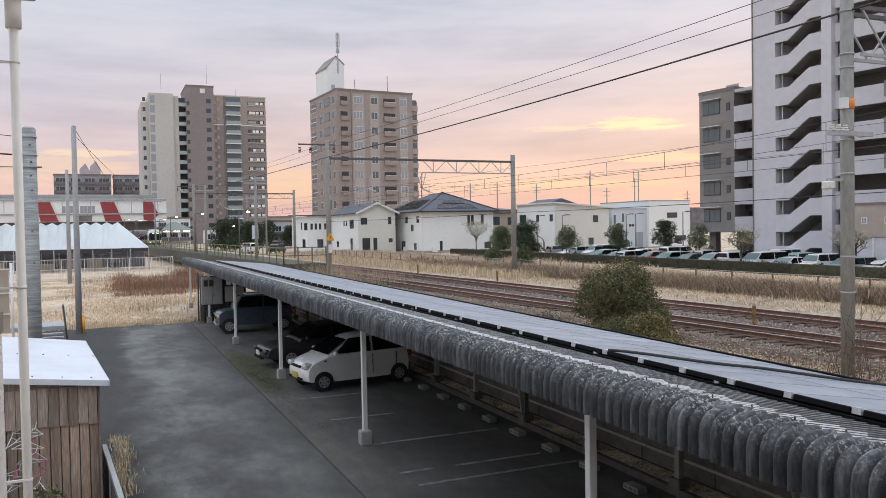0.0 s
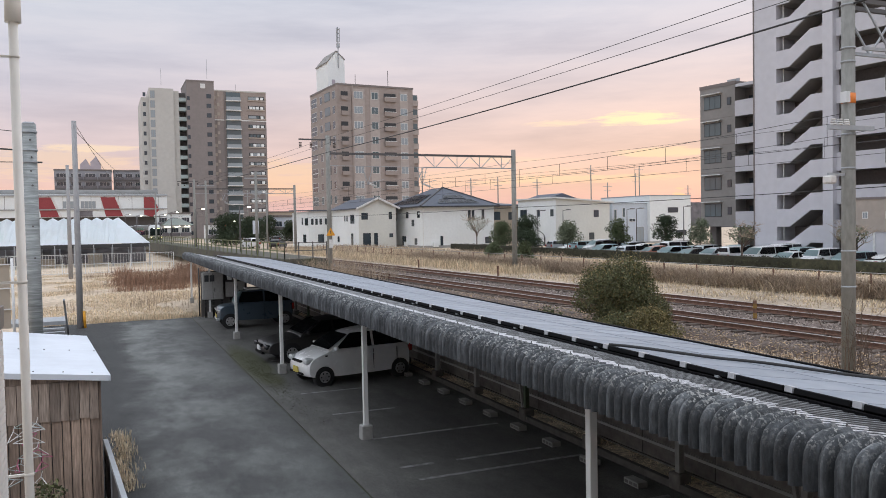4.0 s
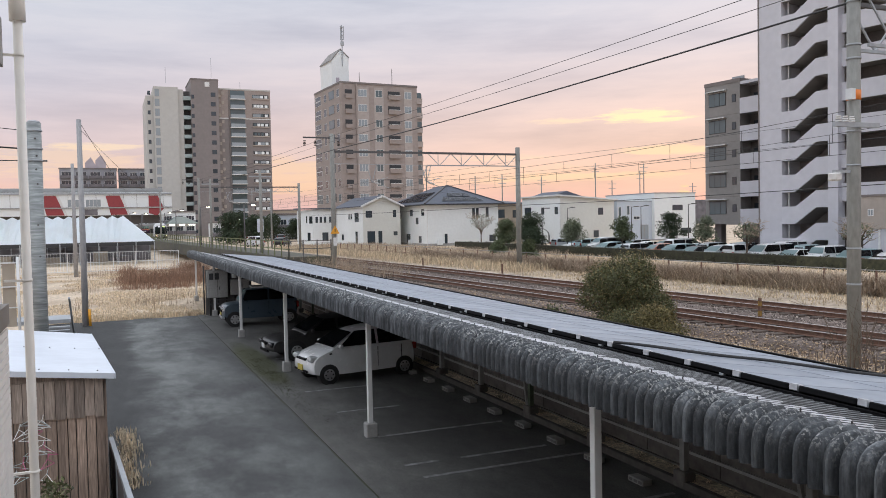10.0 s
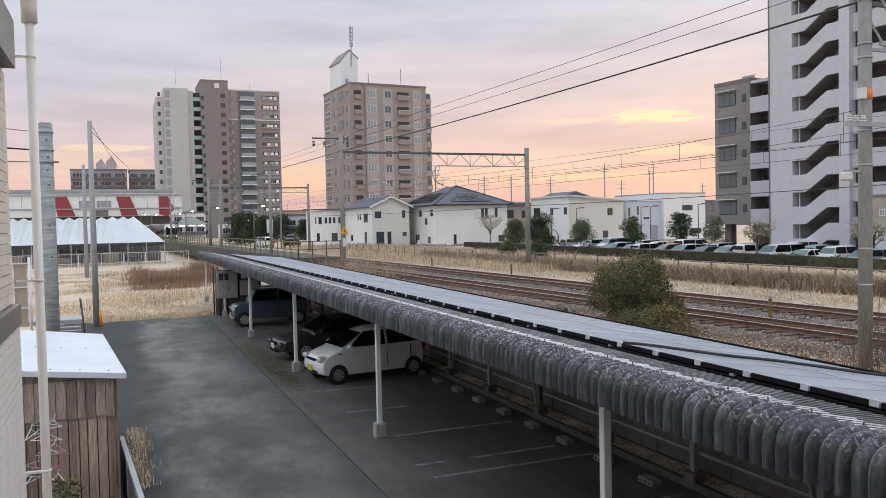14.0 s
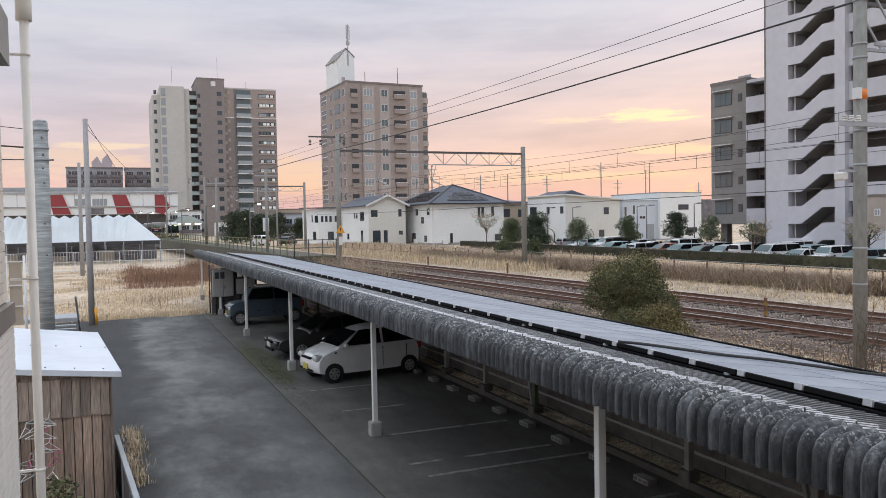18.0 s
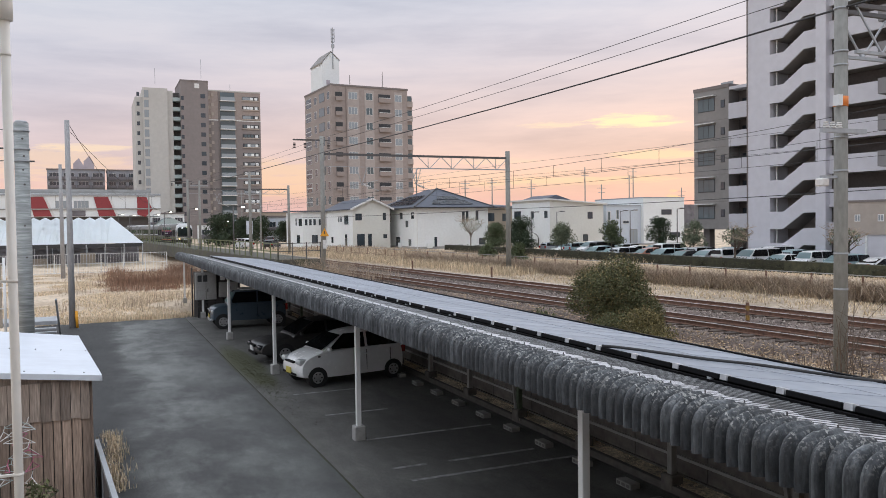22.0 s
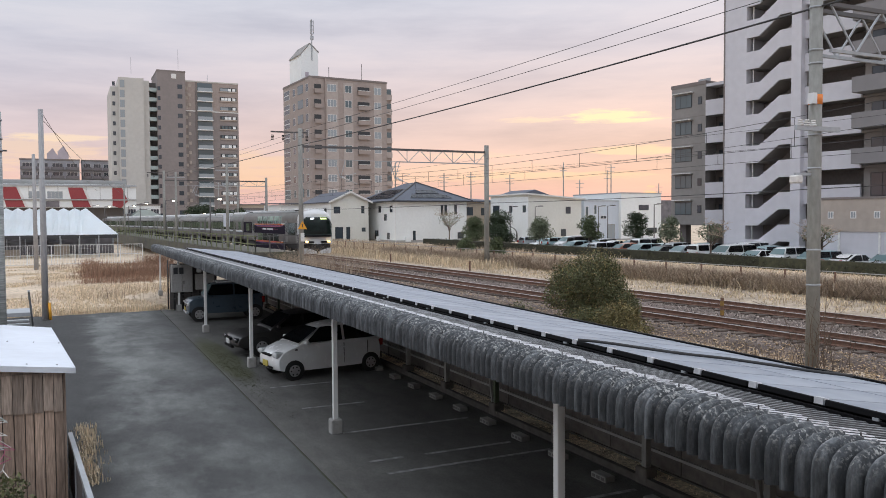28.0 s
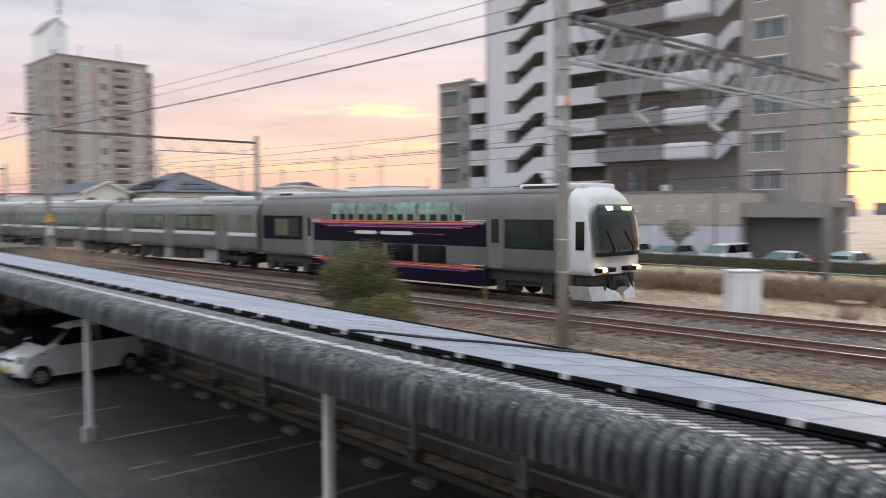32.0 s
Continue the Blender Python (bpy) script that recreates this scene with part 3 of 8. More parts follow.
def bevelled(bm, w, seg=2):
    bmesh.ops.bevel(bm, geom=bm.edges[:], offset=w, segments=seg, affect="EDGES", profile=0.5)
    return bm


def sm(a, b, x):
    k = max(0.0, min(1.0, (x - a) / (b - a)))
    return k * k * (3 - 2 * k)


# ---- the railway's line: straight past the car park, bending off beyond ----
def track_x(y):
    x = 21.6 - 0.0507 * (y - 23)
    if y > 138:
        k = y - 138
        x -= 0.0009 * k * k
    return x


def track_dir(y):
    return math.degrees(math.atan((track_x(y + 0.5) - track_x(y - 0.5))))


# ---- ground ----
def ground_z(x, y):
    if y < 52:
        foot, wide = 9.75, 0.35
    else:
        k = sm(52, 66, y)
        foot = 9.75 + (track_x(min(y, 210)) - 9.5 - 9.75) * k
        wide = 0.35 + 3.0 * k
    z = sm(foot, foot + wide, x)
    # the open car park lies lower than the line
    return z - 0.50 * sm(41.3, 42.1, x) * (1 - sm(96, 97, y))


def ground_sheet():
    xs = [-3000, -900, -300, -120, -70] + [-45 + 2.5 * i for i in range(18)] + [0, 1.5, 3, 4.5, 6, 7.5, 9, 9.72, 9.8, 9.9, 10, 10.1, 10.2] + [11 + i for i in range(16)] + [27.5 + 3 * i for i in range(5)] + [41.3, 41.5, 41.7, 41.9, 42.1] + [43.5 + 3 * i for i in range(10)] + [80, 110, 160, 300, 900, 3000]
    ys = [-3000, -600, -150, -60, -30, -15] + [-10 + 3 * i for i in range(18)] + [44 + 2 * i for i in range(12)] + [70, 76, 82, 88, 94, 96, 96.5, 97] + [100 + 6 * i for i in range(21)] + [240, 300, 420, 700, 1200, 3500]
    bm = B()
    g = [[bm.verts.new((x, y, ground_z(x, y))) for x in xs] for y in ys]
    for j in range(len(ys) - 1):
        for i in range(len(xs) - 1):
            bm.faces.new((g[j][i], g[j][i + 1], g[j + 1][i + 1], g[j + 1][i]))
    return tagged(part("ground", bm, M["dry_ground"], smooth=True), "dry winter grass and bare earth around the railway", "ground", kind="structure")


ground_sheet()


def paving():
    bm = B()
    far = [(-3.6 + 0.396 * i, 41.3 + 0.5 * noise.noise((i * 0.35, 2.0, 0)) + 0.25 * noise.noise((i * 1.3, 5.0, 0))) for i in range(20)]
    joint = [(3.895 + 0.03 * noise.noise((0.0, k * 0.9, 3.0)) + 0.02 * noise.noise((4.0, k * 2.7, 3.0)), -14 + 0.5 * k) for k in range(110)]
    pts = [(-3.6, -14)] + joint + [(3.9 if i == 19 else x, y) for i, (x, y) in reversed(list(enumerate(far)))]
    top = [bm.verts.new((x, y, 0.03)) for x, y in pts]
    bot = [bm.verts.new((x, y, -0.1)) for x, y in pts]
    bm.faces.new(top)
    for i in range(len(pts)):
        j = (i + 1) % len(pts)
        bm.faces.new((top[i], bot[i], bot[j], top[j]))
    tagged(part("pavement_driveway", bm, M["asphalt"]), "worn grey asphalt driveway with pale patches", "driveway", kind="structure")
    tagged(part("pavement_joint", box(B(), 3.80, 3.934, -14, 41.4, -0.1, 0.012), M["moss"]), "dark dirt in the joint between lane and bays", "pavement joint", kind="structure")
    bm = B()
    box(bm, 3.935, 9.14, -14, 42.0, -0.1, 0.026)
    tagged(part("pavement_bays", bm, M["old_asphalt"]), "dark asphalt parking bays below the carport", "parking bays", kind="structure")


paving()


def paint_lines():
    rows = [(4.95, 8.3, 12.85), (4.88, 5.55, 13.64), (6.0, 7.85, 13.62), (5.05, 7.95, 15.72), (4.85, 6.4, 18.2), (4.7, 6.6, 20.85), (5.0, 8.3, 10.3), (5.0, 8.3, 7.7), (5.0, 8.3, 26.5), (5.0, 8.3, 29.5)]
    root = thing("bay_markings", pose(0, 0, 0), "worn white paint lines between parking bays", "road marking", kind="structure")
    for x0, x1, y in rows:
        bm = B()
        box(bm, x0, x1, y - 0.045, y + 0.045, 0.02, 0.030)
        part("paint_line", bm, M["road_paint"], root)


paint_lines()

# ---- carport ----
ROOF = [(4.44, 2.61), (4.44, 2.80), (4.45, 2.86), (4.475, 2.908), (4.52, 2.943), (4.58, 2.963), (4.68, 2.968), (4.82, 2.957)]
DECK = [(4.76, 2.945), (5.2, 2.862), (5.32, 2.8375), (5.40, 2.821), (5.48, 2.805), (5.7, 2.76), (6.5, 2.61)]
Y0, Y1 = -5.2, 51.0


def fall(y):
    """How steeply the rear of the roof falls: it flattens a little towards the far end."""
    return 0.160 - 0.0012 * y


def roof_z(x, y=18.0):
    return 2.66 - fall(y) * (x - 6.36)


def carport():
    root = thing("carport", pose(0, 0, 0), "long carport with a mossy corrugated slate roof on white steel posts", "carport")
    pitch, n, fine = 0.13, 7, 20
    wide = pitch * n

    def corrugated(name, prof, deep, lift, mat, sharp):
        bm = B()
        rows = []
        for k in range(n * fine + 1):
            y = k * pitch / fine
            w = deep * (abs(math.cos(math.pi * k / fine)) ** sharp) - deep * 0.55
            row = []
            for i, (x, z) in enumerate(prof):
                a, b = prof[max(0, i - 1)], prof[min(len(prof) - 1, i + 1)]
                d = Vector((b[0] - a[0], b[1] - a[1])).normalized()
                row.append(bm.verts.new((x - d.y * w, y, z + d.x * w + lift)))
            rows.append(row)
        for a, b in zip(rows, rows[1:]):
            for i in range(len(prof) - 1):
                bm.faces.new((a[i], a[i + 1], b[i + 1], b[i])).smooth = True
        return mesh_of(name, bm, mat)

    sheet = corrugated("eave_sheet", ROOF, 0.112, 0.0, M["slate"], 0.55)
    flat = corrugated("roof_sheet", DECK, 0.08, 0.0, M["slate_shade"], 0.9)
    flat.materials.append(M["slate_worn_sheen"])      # worn ridges painted with sky sheen, grooves and near flanks painted as shade
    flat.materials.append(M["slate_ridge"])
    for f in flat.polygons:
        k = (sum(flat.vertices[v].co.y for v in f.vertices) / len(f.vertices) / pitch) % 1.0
        # x at which each ridge's painted brightness ends
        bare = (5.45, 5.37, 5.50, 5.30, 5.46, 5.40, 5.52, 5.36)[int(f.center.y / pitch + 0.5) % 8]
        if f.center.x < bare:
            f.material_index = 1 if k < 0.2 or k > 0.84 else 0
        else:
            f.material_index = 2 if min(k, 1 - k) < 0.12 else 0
    bolt = rod(B(), (0, 0, 0), (0, 0, 0.075), 0.007, n=6)
    bolt = mesh_of("roof_bolt", rod(bolt, (0, 0, 0.03), (0, 0, 0.04), 0.02, n=8), M["steel_dark"])
    k = 0
    y = Y0
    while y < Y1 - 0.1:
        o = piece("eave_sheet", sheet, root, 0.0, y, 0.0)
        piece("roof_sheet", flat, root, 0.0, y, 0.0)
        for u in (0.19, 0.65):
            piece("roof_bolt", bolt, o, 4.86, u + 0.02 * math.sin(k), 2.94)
        y += wide
        k += 1
    bm = B()
    ys = [Y0, 5.0, 15.0, 28.0, Y1]
    rows = [[bm.verts.new((x, y, roof_z(x, y) - d)) for x, d in ((6.45, 0.03), (9.95, 0.03), (9.95, 0.06), (6.45, 0.06))] for y in ys]
    for a, b in zip(rows, rows[1:]):
        for i in range(4):
            bm.faces.new((a[i], a[(i + 1) % 4], b[(i + 1) % 4], b[i]))
    part("rear_sheeting", bm, M["slate"], root)
    bm = box(B(), 4.86, 5.02, Y0, Y1, 2.46, 2.60)
    part("front_beam", bm, M["white_paint"], root)
    bm = box(B(), 8.62, 8.74, Y0, Y1, 2.12, 2.22)
    part("rear_beam", bm, M["steel_dark"], root)
    post = mesh_of("post", bevelled(box(B(), -0.05, 0.05, -0.05, 0.05, 0.3, 2.46), 0.008, 1), M["white_paint"])
    foot = mesh_of("post_footing", bevelled(box(B(), -0.12, 0.12, -0.12, 0.12, 0.0, 0.32), 0.02, 1), M["concrete"])
    for x, y in ((4.94, -0.9), (4.94, 7.47), (4.93, 15.85), (4.88, 24.1), (4.78, 32.4), (4.75, 40.7), (4.75, 49.6)):
        o = piece("post", post, root, x, y, 0)
        piece("footing", foot, o, 0, 0, 0)
    rpost = mesh_of("rear_post", box(B(), -0.055, 0.055, -0.055, 0.055, 0.1, 2.12), M["pole_concrete"])
    rgreen = mesh_of("rear_post", box(B(), -0.05, 0.05, -0.05, 0.05, 0.1, 2.12), M["rear_green"])
    rfoot = mesh_of("rear_footing", bevelled(box(B(), -0.13, 0.13, -0.14, 0.14, 0.0, 0.30), 0.02, 1), M["fence_board"])
    lean = mesh_of("side_brace", beam(B(), (-0.06, 0.42, 2.1), (-0.06, 0.05, 0.3), 0.06), M["pole_concrete"])
    brace = mesh_of("brace", beam(B(), (-0.8, 0, 2.15), (0, 0, 1.25), 0.05), M["steel_dark"])
    for i in range(22):
        y = -5.1 + 2.6 * i
        o = piece("rear_post", rpost if i % 4 else rgreen, root, 8.68, y, 0)
        piece("footing", rfoot, o)
        if i % 3 == 2:
            piece("brace", brace, o)
            piece("side_brace", lean, o)
    rafter = mesh_of("rafter", beam(B(), (5.0, 0, 2.54), (8.74, 0, 2.16), 0.06, 0.12), M["steel_dark"])
    for i in range(22):
        piece("rafter", rafter, root, 0, -5.1 + 2.6 * i, 0)
    for x in (5.6, 6.6, 7.8):
        part("purlin", beam(B(), (x, Y0, 2.46 - 0.1 * (x - 5)), (x, Y1, 2.46 - 0.1 * (x - 5)), 0.06, 0.1), M["steel_dark"], root)
    return root


carport()


def solar_panels():
    root = thing("solar_array", pose(0, 0, 0), "solar modules coloured pale as if reflecting the sky, on black rails over the carport roof", "solar panels")
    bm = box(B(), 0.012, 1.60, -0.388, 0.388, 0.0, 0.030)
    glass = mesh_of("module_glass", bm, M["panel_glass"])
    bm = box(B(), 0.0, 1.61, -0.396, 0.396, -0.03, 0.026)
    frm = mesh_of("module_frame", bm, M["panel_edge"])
    skirt = mesh_of("front_skirt", bevelled(box(B(), -0.035, 0.0, -0.33, 0.33, -0.028, 0.036), 0.008, 1), M["black_frame"])
    clamp = mesh_of("clamp", box(B(), -0.030, 0.05, -0.05, 0.05, -0.02, 0.042), M["clamp"])
    bracket = mesh_of("bracket", box(B(), -0.05, 0.0, -0.03, 0.03, -0.12, -0.02), M["galvanised"])
    n = 67
    for r in range(2):
        for i in range(n):
            y = -2.4 + 0.8 * i
            x = 6.36 + r * 1.62
            z = roof_z(x, y) + 0.085
            o = piece("solar_module", frm, root, x, y, z)
            o.rotation_euler = (0, math.atan(fall(y)), 0)
            piece("glass", glass, o)
            if r == 0:
                piece("front_skirt", skirt, o)
                piece("clamp", clamp, o, 0, -0.4, 0)
                if i % 3 == 0:
                    piece("bracket", bracket, o, 0, -0.2, 0)
    for x in (6.5, 7.8, 8.1, 9.4):
        part("mounting_rail", beam(B(), (x, -2.8, roof_z(x, -2.8) + 0.02), (x, 50.7, roof_z(x, 50.7) + 0.02), 0.04, 0.06), M["black_frame"], root)
    part("front_rail", box(B(), 6.29, 6.34, -2.8, 50.7, 2.640, 2.708), M["black_frame"], root)
    part("rear_rail", beam(B(), (9.62, -2.8, roof_z(9.62, -2.8) + 0.10), (9.62, 50.7, roof_z(9.62, 50.7) + 0.10), 0.05, 0.09), M["black_frame"], root)
    bm = B()
    pts = [Vector((6.2 + 3.3 * k / 12, 8.9 - 1.7 * (k / 12) ** 1.2 + 0.12 * math.sin(k * 1.1), roof_z(6.2 + 3.3 * k / 12, 8.0) + 0.15)) for k in range(13)]
    tube(bm, pts, 0.022)
    part("cable", bm, M["cable"], root, "black cable laid across the modules")


solar_panels()


def rear_fence():
    root = thing("rear_wall", pose(0, 0, 0), "dark boarded fence on a concrete kerb behind the parking bays", "fence", kind="structure")
    part("kerb", box(B(), 8.56, 8.66, Y0, 50.5, 0, 0.15), M["fence_board"], root)
    part("verge", box(B(), 8.66, 9.06, Y0, 50.5, 0, 0.13), M["verge"], root, "dead grass behind the kerb")
    slab = mesh_of("board", box(B(), 9.12, 9.16, 0, 0.945, 0.16, 2.06), M["fence_board"])
    for i in range(57):
        piece("board", slab, root, 0.01 * (i % 2), Y0 + 0.96 * i, 0)
    part("footing_wall", box(B(), 9.06, 9.18, Y0, 50.5, 0, 0.16), M["fence_board"], root)
    for z in (0.42, 1.15):
        part("rail", box(B(), 9.075, 9.118, Y0, 50.5, z, z + 0.05), M["concrete"], root)


rear_fence()


def wheel_stops():
    bm = box(B(), -0.1, 0.1, -0.2, 0.2, 0, 0.1)
    bevelled(bm, 0.008, 1)
    body = mesh_of("block_body", bm, M["pole_concrete"])
    hole = mesh_of("core_hole", box(B(), -0.105, 0.0, -0.045, 0.045, 0.025, 0.075), M["recess"])
    first = None
    for i in range(13):
        m = pose(8.13, 6.85 + 1.37 * i, 0.026)
        if first is None:
            first = thing("wheel_stop", m, "hollow concrete block used as a wheel stop", "concrete block", "wheel stops in the bays")
            piece("block", body, first)
            for k in (-1, 0, 1):
                piece("core_hole", hole, first, 0, 0.125 * k, 0)
        else:
            copy_thing(first, m)


wheel_stops()


# ---- railway ----
def along(y, off):
    """A place beside the running track, off metres to its right seen looking out."""
    a = radians(track_dir(y))
    return Vector((track_x(y) + off * math.cos(a), y - off * math.sin(a), 0))


TRACKS = [0.0, -3.9]
YS = [-40 + 4 * i for i in range(58)]


def ribbon(bm, off, prof, ys):
    rows = []
    for y in ys:
        a = radians(track_dir(y))
        c = along(y, off)
        rows.append([bm.verts.new((c.x + u * math.cos(a), c.y - u * math.sin(a), z)) for u, z in prof])
    for a, b in zip(rows, rows[1:]):
        for i in range(len(prof)):
            j = (i + 1) % len(prof)
            bm.faces.new((a[i], a[j], b[j], b[i]))
    bm.faces.new(rows[0][::-1])
    bm.faces.new(rows[-1])
    return bm


def railway():
    bed = thing("track_bed", pose(0, 0, 0), "rusty brown ballast bed of the railway", "track bed", kind="structure")
    o = part("ground_bank", ribbon(B(), 2.2, [(0.0, 0.9), (6.2, 0.9), (6.2, 1.02), (0.0, 1.02)], YS), M["bank_soil"])
    tagged(o, "bare brown soil between the ballast and the bank fence", "ground", kind="structure")
    bm = ribbon(B(), -1.95, [(-4.6, 0.9), (4.4, 0.9), (3.6, 1.14), (-3.8, 1.14)], YS)
    part("ballast", bm, M["ballast"], bed)
    rng = random.Random(4)
    verts, faces = [], []
    for i in range(34000):
        y = 6 + (rng.random() ** 1.9) * 60
        c = along(y, -1.95 + rng.uniform(-6.2, 4.3))
        s = rng.uniform(0.025, 0.06)
        z = 1.14 - 0.30 * min(0.4, max(0.0, abs((c.x - track_x(y)) + 1.95) - 3.7))
        k = len(verts)
        a = rng.random() * 6.28
        for j in range(3):
            verts.append((c.x + s * math.cos(a + j * 2.09), c.y + s * math.sin(a + j * 2.09), z - 0.01))
        verts.append((c.x + rng.uniform(-s, s) * 0.4, c.y + rng.uniform(-s, s) * 0.4, z + s * rng.uniform(0.5, 1.1)))
        faces += [(k, k + 1, k + 3), (k + 1, k + 2, k + 3), (k + 2, k, k + 3)]
    me = bpy.data.meshes.new("loose_stones")
    me.from_pydata(verts, [], faces)
    me.materials.append(M["stone"])
    o = new("loose_stones", me)
    tagged(o, "loose ballast stones between the rails", "gravel", kind="stuff")
    sl = mesh_of("sleeper", bevelled(box(B(), -1.05, 1.05, -0.11, 0.11, 1.06, 1.19), 0.015, 1), M["sleeper"])
    for off in TRACKS:
        root = thing("railway_track", pose(0, 0, 0), "rusty railway track with polished rail heads on sleepers", "railway track", "running tracks", kind="structure")
        for g in (-0.56, 0.56):
            part("rail", ribbon(B(), off + g, [(-0.065, 1.18), (0.065, 1.18), (0.065, 1.20), (0.012, 1.22), (0.012, 1.29), (0.034, 1.30), (0.034, 1.325), (-0.034, 1.325), (-0.034, 1.30), (-0.012, 1.29), (-0.012, 1.22), (-0.065, 1.20)], YS), M["rail_rust"], root)
            part("rail_head", ribbon(B(), off + g, [(-0.030, 1.324), (0.030, 1.324), (0.030, 1.334), (-0.030, 1.334)], YS), M["rail_top"], root, "polished running surface")
        y = 4.0
        i = 0
        while y < 90 and i < 145:
            c = along(y, off)
            piece("sleeper", sl, root, c.x, c.y, 0.002 * (i % 3), -track_dir(y))
            y += 0.62
            i += 1


railway()

# ---- trains ----
HALF = [(0.0, 3.66), (0.55, 3.63), (0.95, 3.53), (1.22, 3.36), (1.38, 3.12), (1.44, 2.85), (1.45, 2.0), (1.45, 1.25), (1.38, 1.0)]
TALL = [(0.0, 3.96), (0.6, 3.93), (1.0, 3.83), (1.25, 3.66), (1.38, 3.42), (1.44, 3.1), (1.45, 2.0), (1.45, 1.15), (1.40, 0.98)]


def shell(bm, half, y0, y1, steps=1, shape=None):
    """A hull lofted along y; shape(k, x, z) narrows it, k from 0 to 1."""
    ring = [(x, z) for x, z in half] + [(-x, z) for x, z in reversed(half) if x > 0]
    rows = []
    for s in range(steps + 1):
        k = s / steps
        y = y0 + (y1 - y0) * k
        rows.append([])
        for x, z in ring:
            q = shape(k, x, y, z) if shape else (x, y, z)
            rows[-1].append(bm.verts.new(q))
    n = len(ring)
    for a, b in zip(rows, rows[1:]):
        for i in range(n):
            j = (i + 1) % n
            bm.faces.new((a[i], a[j], b[j], b[i])).smooth = True
    bm.faces.new(rows[0][::-1])
    bm.faces.new(rows[-1])
    return bm


def side_panel(bm, side, y0, y1, z0, z1, out=0.012, thick=0.02):
    x = side * 1.45
    a, b = sorted((x - side * thick, x + side * out))
    return box(bm, a, b, y0, y1, z0, z1)


def bogie_mesh():
    bm = B()
    box(bm, -1.15, 1.15, -1.45, 1.45, 0.45, 0.72)
    for y in (-1.05, 1.05):
        for x in (-0.56, 0.56):
            rod(bm, (x - 0.07, y, 0.43), (x + 0.07, y, 0.43), 0.43, n=16)
        rod(bm, (-1.1, y, 0.43), (1.1, y, 0.43), 0.09, n=8)
        for x in (-1.12, 1.12):
            box(bm, x - 0.14, x + 0.14, y - 0.2, y + 0.2, 0.25, 0.62)
    for x in (-1.12, 1.12):
        rod(bm, (x, -0.35, 0.75), (x, -0.35, 1.0), 0.13, n=8)
        rod(bm, (x, 0.35, 0.75), (x, 0.35, 1.0), 0.13, n=8)
    return mesh_of("bogie", bm, M["train_under"])


BOGIE = bogie_mesh()


def plain_car():
    """A stainless commuter carriage, forward along +y, on the rail heads at z = 0."""
    car = thing("train_carriage", pose(0, 0, 0), "stainless steel commuter train carriage with lit windows", "train carriage", "carriages of the train")
    part("body", shell(B(), HALF, -9.75, 9.75), M["stainless"], car)
    part("roof", shell(B(), [(0.0, 3.68), (0.55, 3.65), (0.96, 3.55), (1.2, 3.38), (1.0, 3.3)], -9.7, 9.7), M["train_roof"], car)
    for s in (-1, 1):
        part("waist_band", side_panel(B(), s, -9.7, 9.7, 1.86, 1.98), M["train_white"], car)
        part("blue_band", side_panel(B(), s, -9.7, 9.7, 1.80, 1.855), M["house_blue"], car)
        for c in (-6.2, 0.0, 6.2):
            d = part("door", side_panel(B(), s, c - 0.68, c + 0.68, 1.05, 3.02, 0.018), M["stainless"], car)
            for k in (-0.33, 0.33):
                part("door_glass", side_panel(B(), s, c + k - 0.24, c + k + 0.24, 2.05, 2.85, 0.024), M["train_lit"], d)
        for c in (-3.1, 3.1):
            w = part("window_band", side_panel(B(), s, c - 2.25, c + 2.25, 2.02, 2.92, 0.014), M["train_window"], car)
            for k in (-1.5, 0.0, 1.5):
                part("lit_pane", side_panel(B(), s, c + k - 0.62, c + k + 0.62, 2.12, 2.82, 0.02), M["train_lit"], w)
        for c in (-8.6, 8.6):
            part("end_window", side_panel(B(), s, c - 0.6, c + 0.6, 2.05, 2.9, 0.014), M["train_lit"], car)
    for y in (-6.9, 6.9):
        piece("bogie", BOGIE, car, 0, y, 0)
    rng = random.Random(3)
    y = -4.6
    while y < 4.5:
        w = rng.uniform(0.8, 1.8)
        part("equipment_box", bevelled(box(B(), -1.2, 1.2, y, y + w, rng.uniform(0.28, 0.45), 1.02), 0.03, 1), M["train_under"] if rng.random() < 0.75 else M["galvanised"], car)
        y += w + rng.uniform(0.15, 0.5)
    for y in (-5.2, 4.4):
        part("air_conditioner", bevelled(box(B(), -0.75, 0.75, y - 1.7, y + 1.7, 3.6, 3.93), 0.12, 2), M["train_white"], car)
    part("gangway", box(B(), -0.6, 0.6, -10.0, -9.7, 1.1, 3.2), M["train_under"], car)
    return car


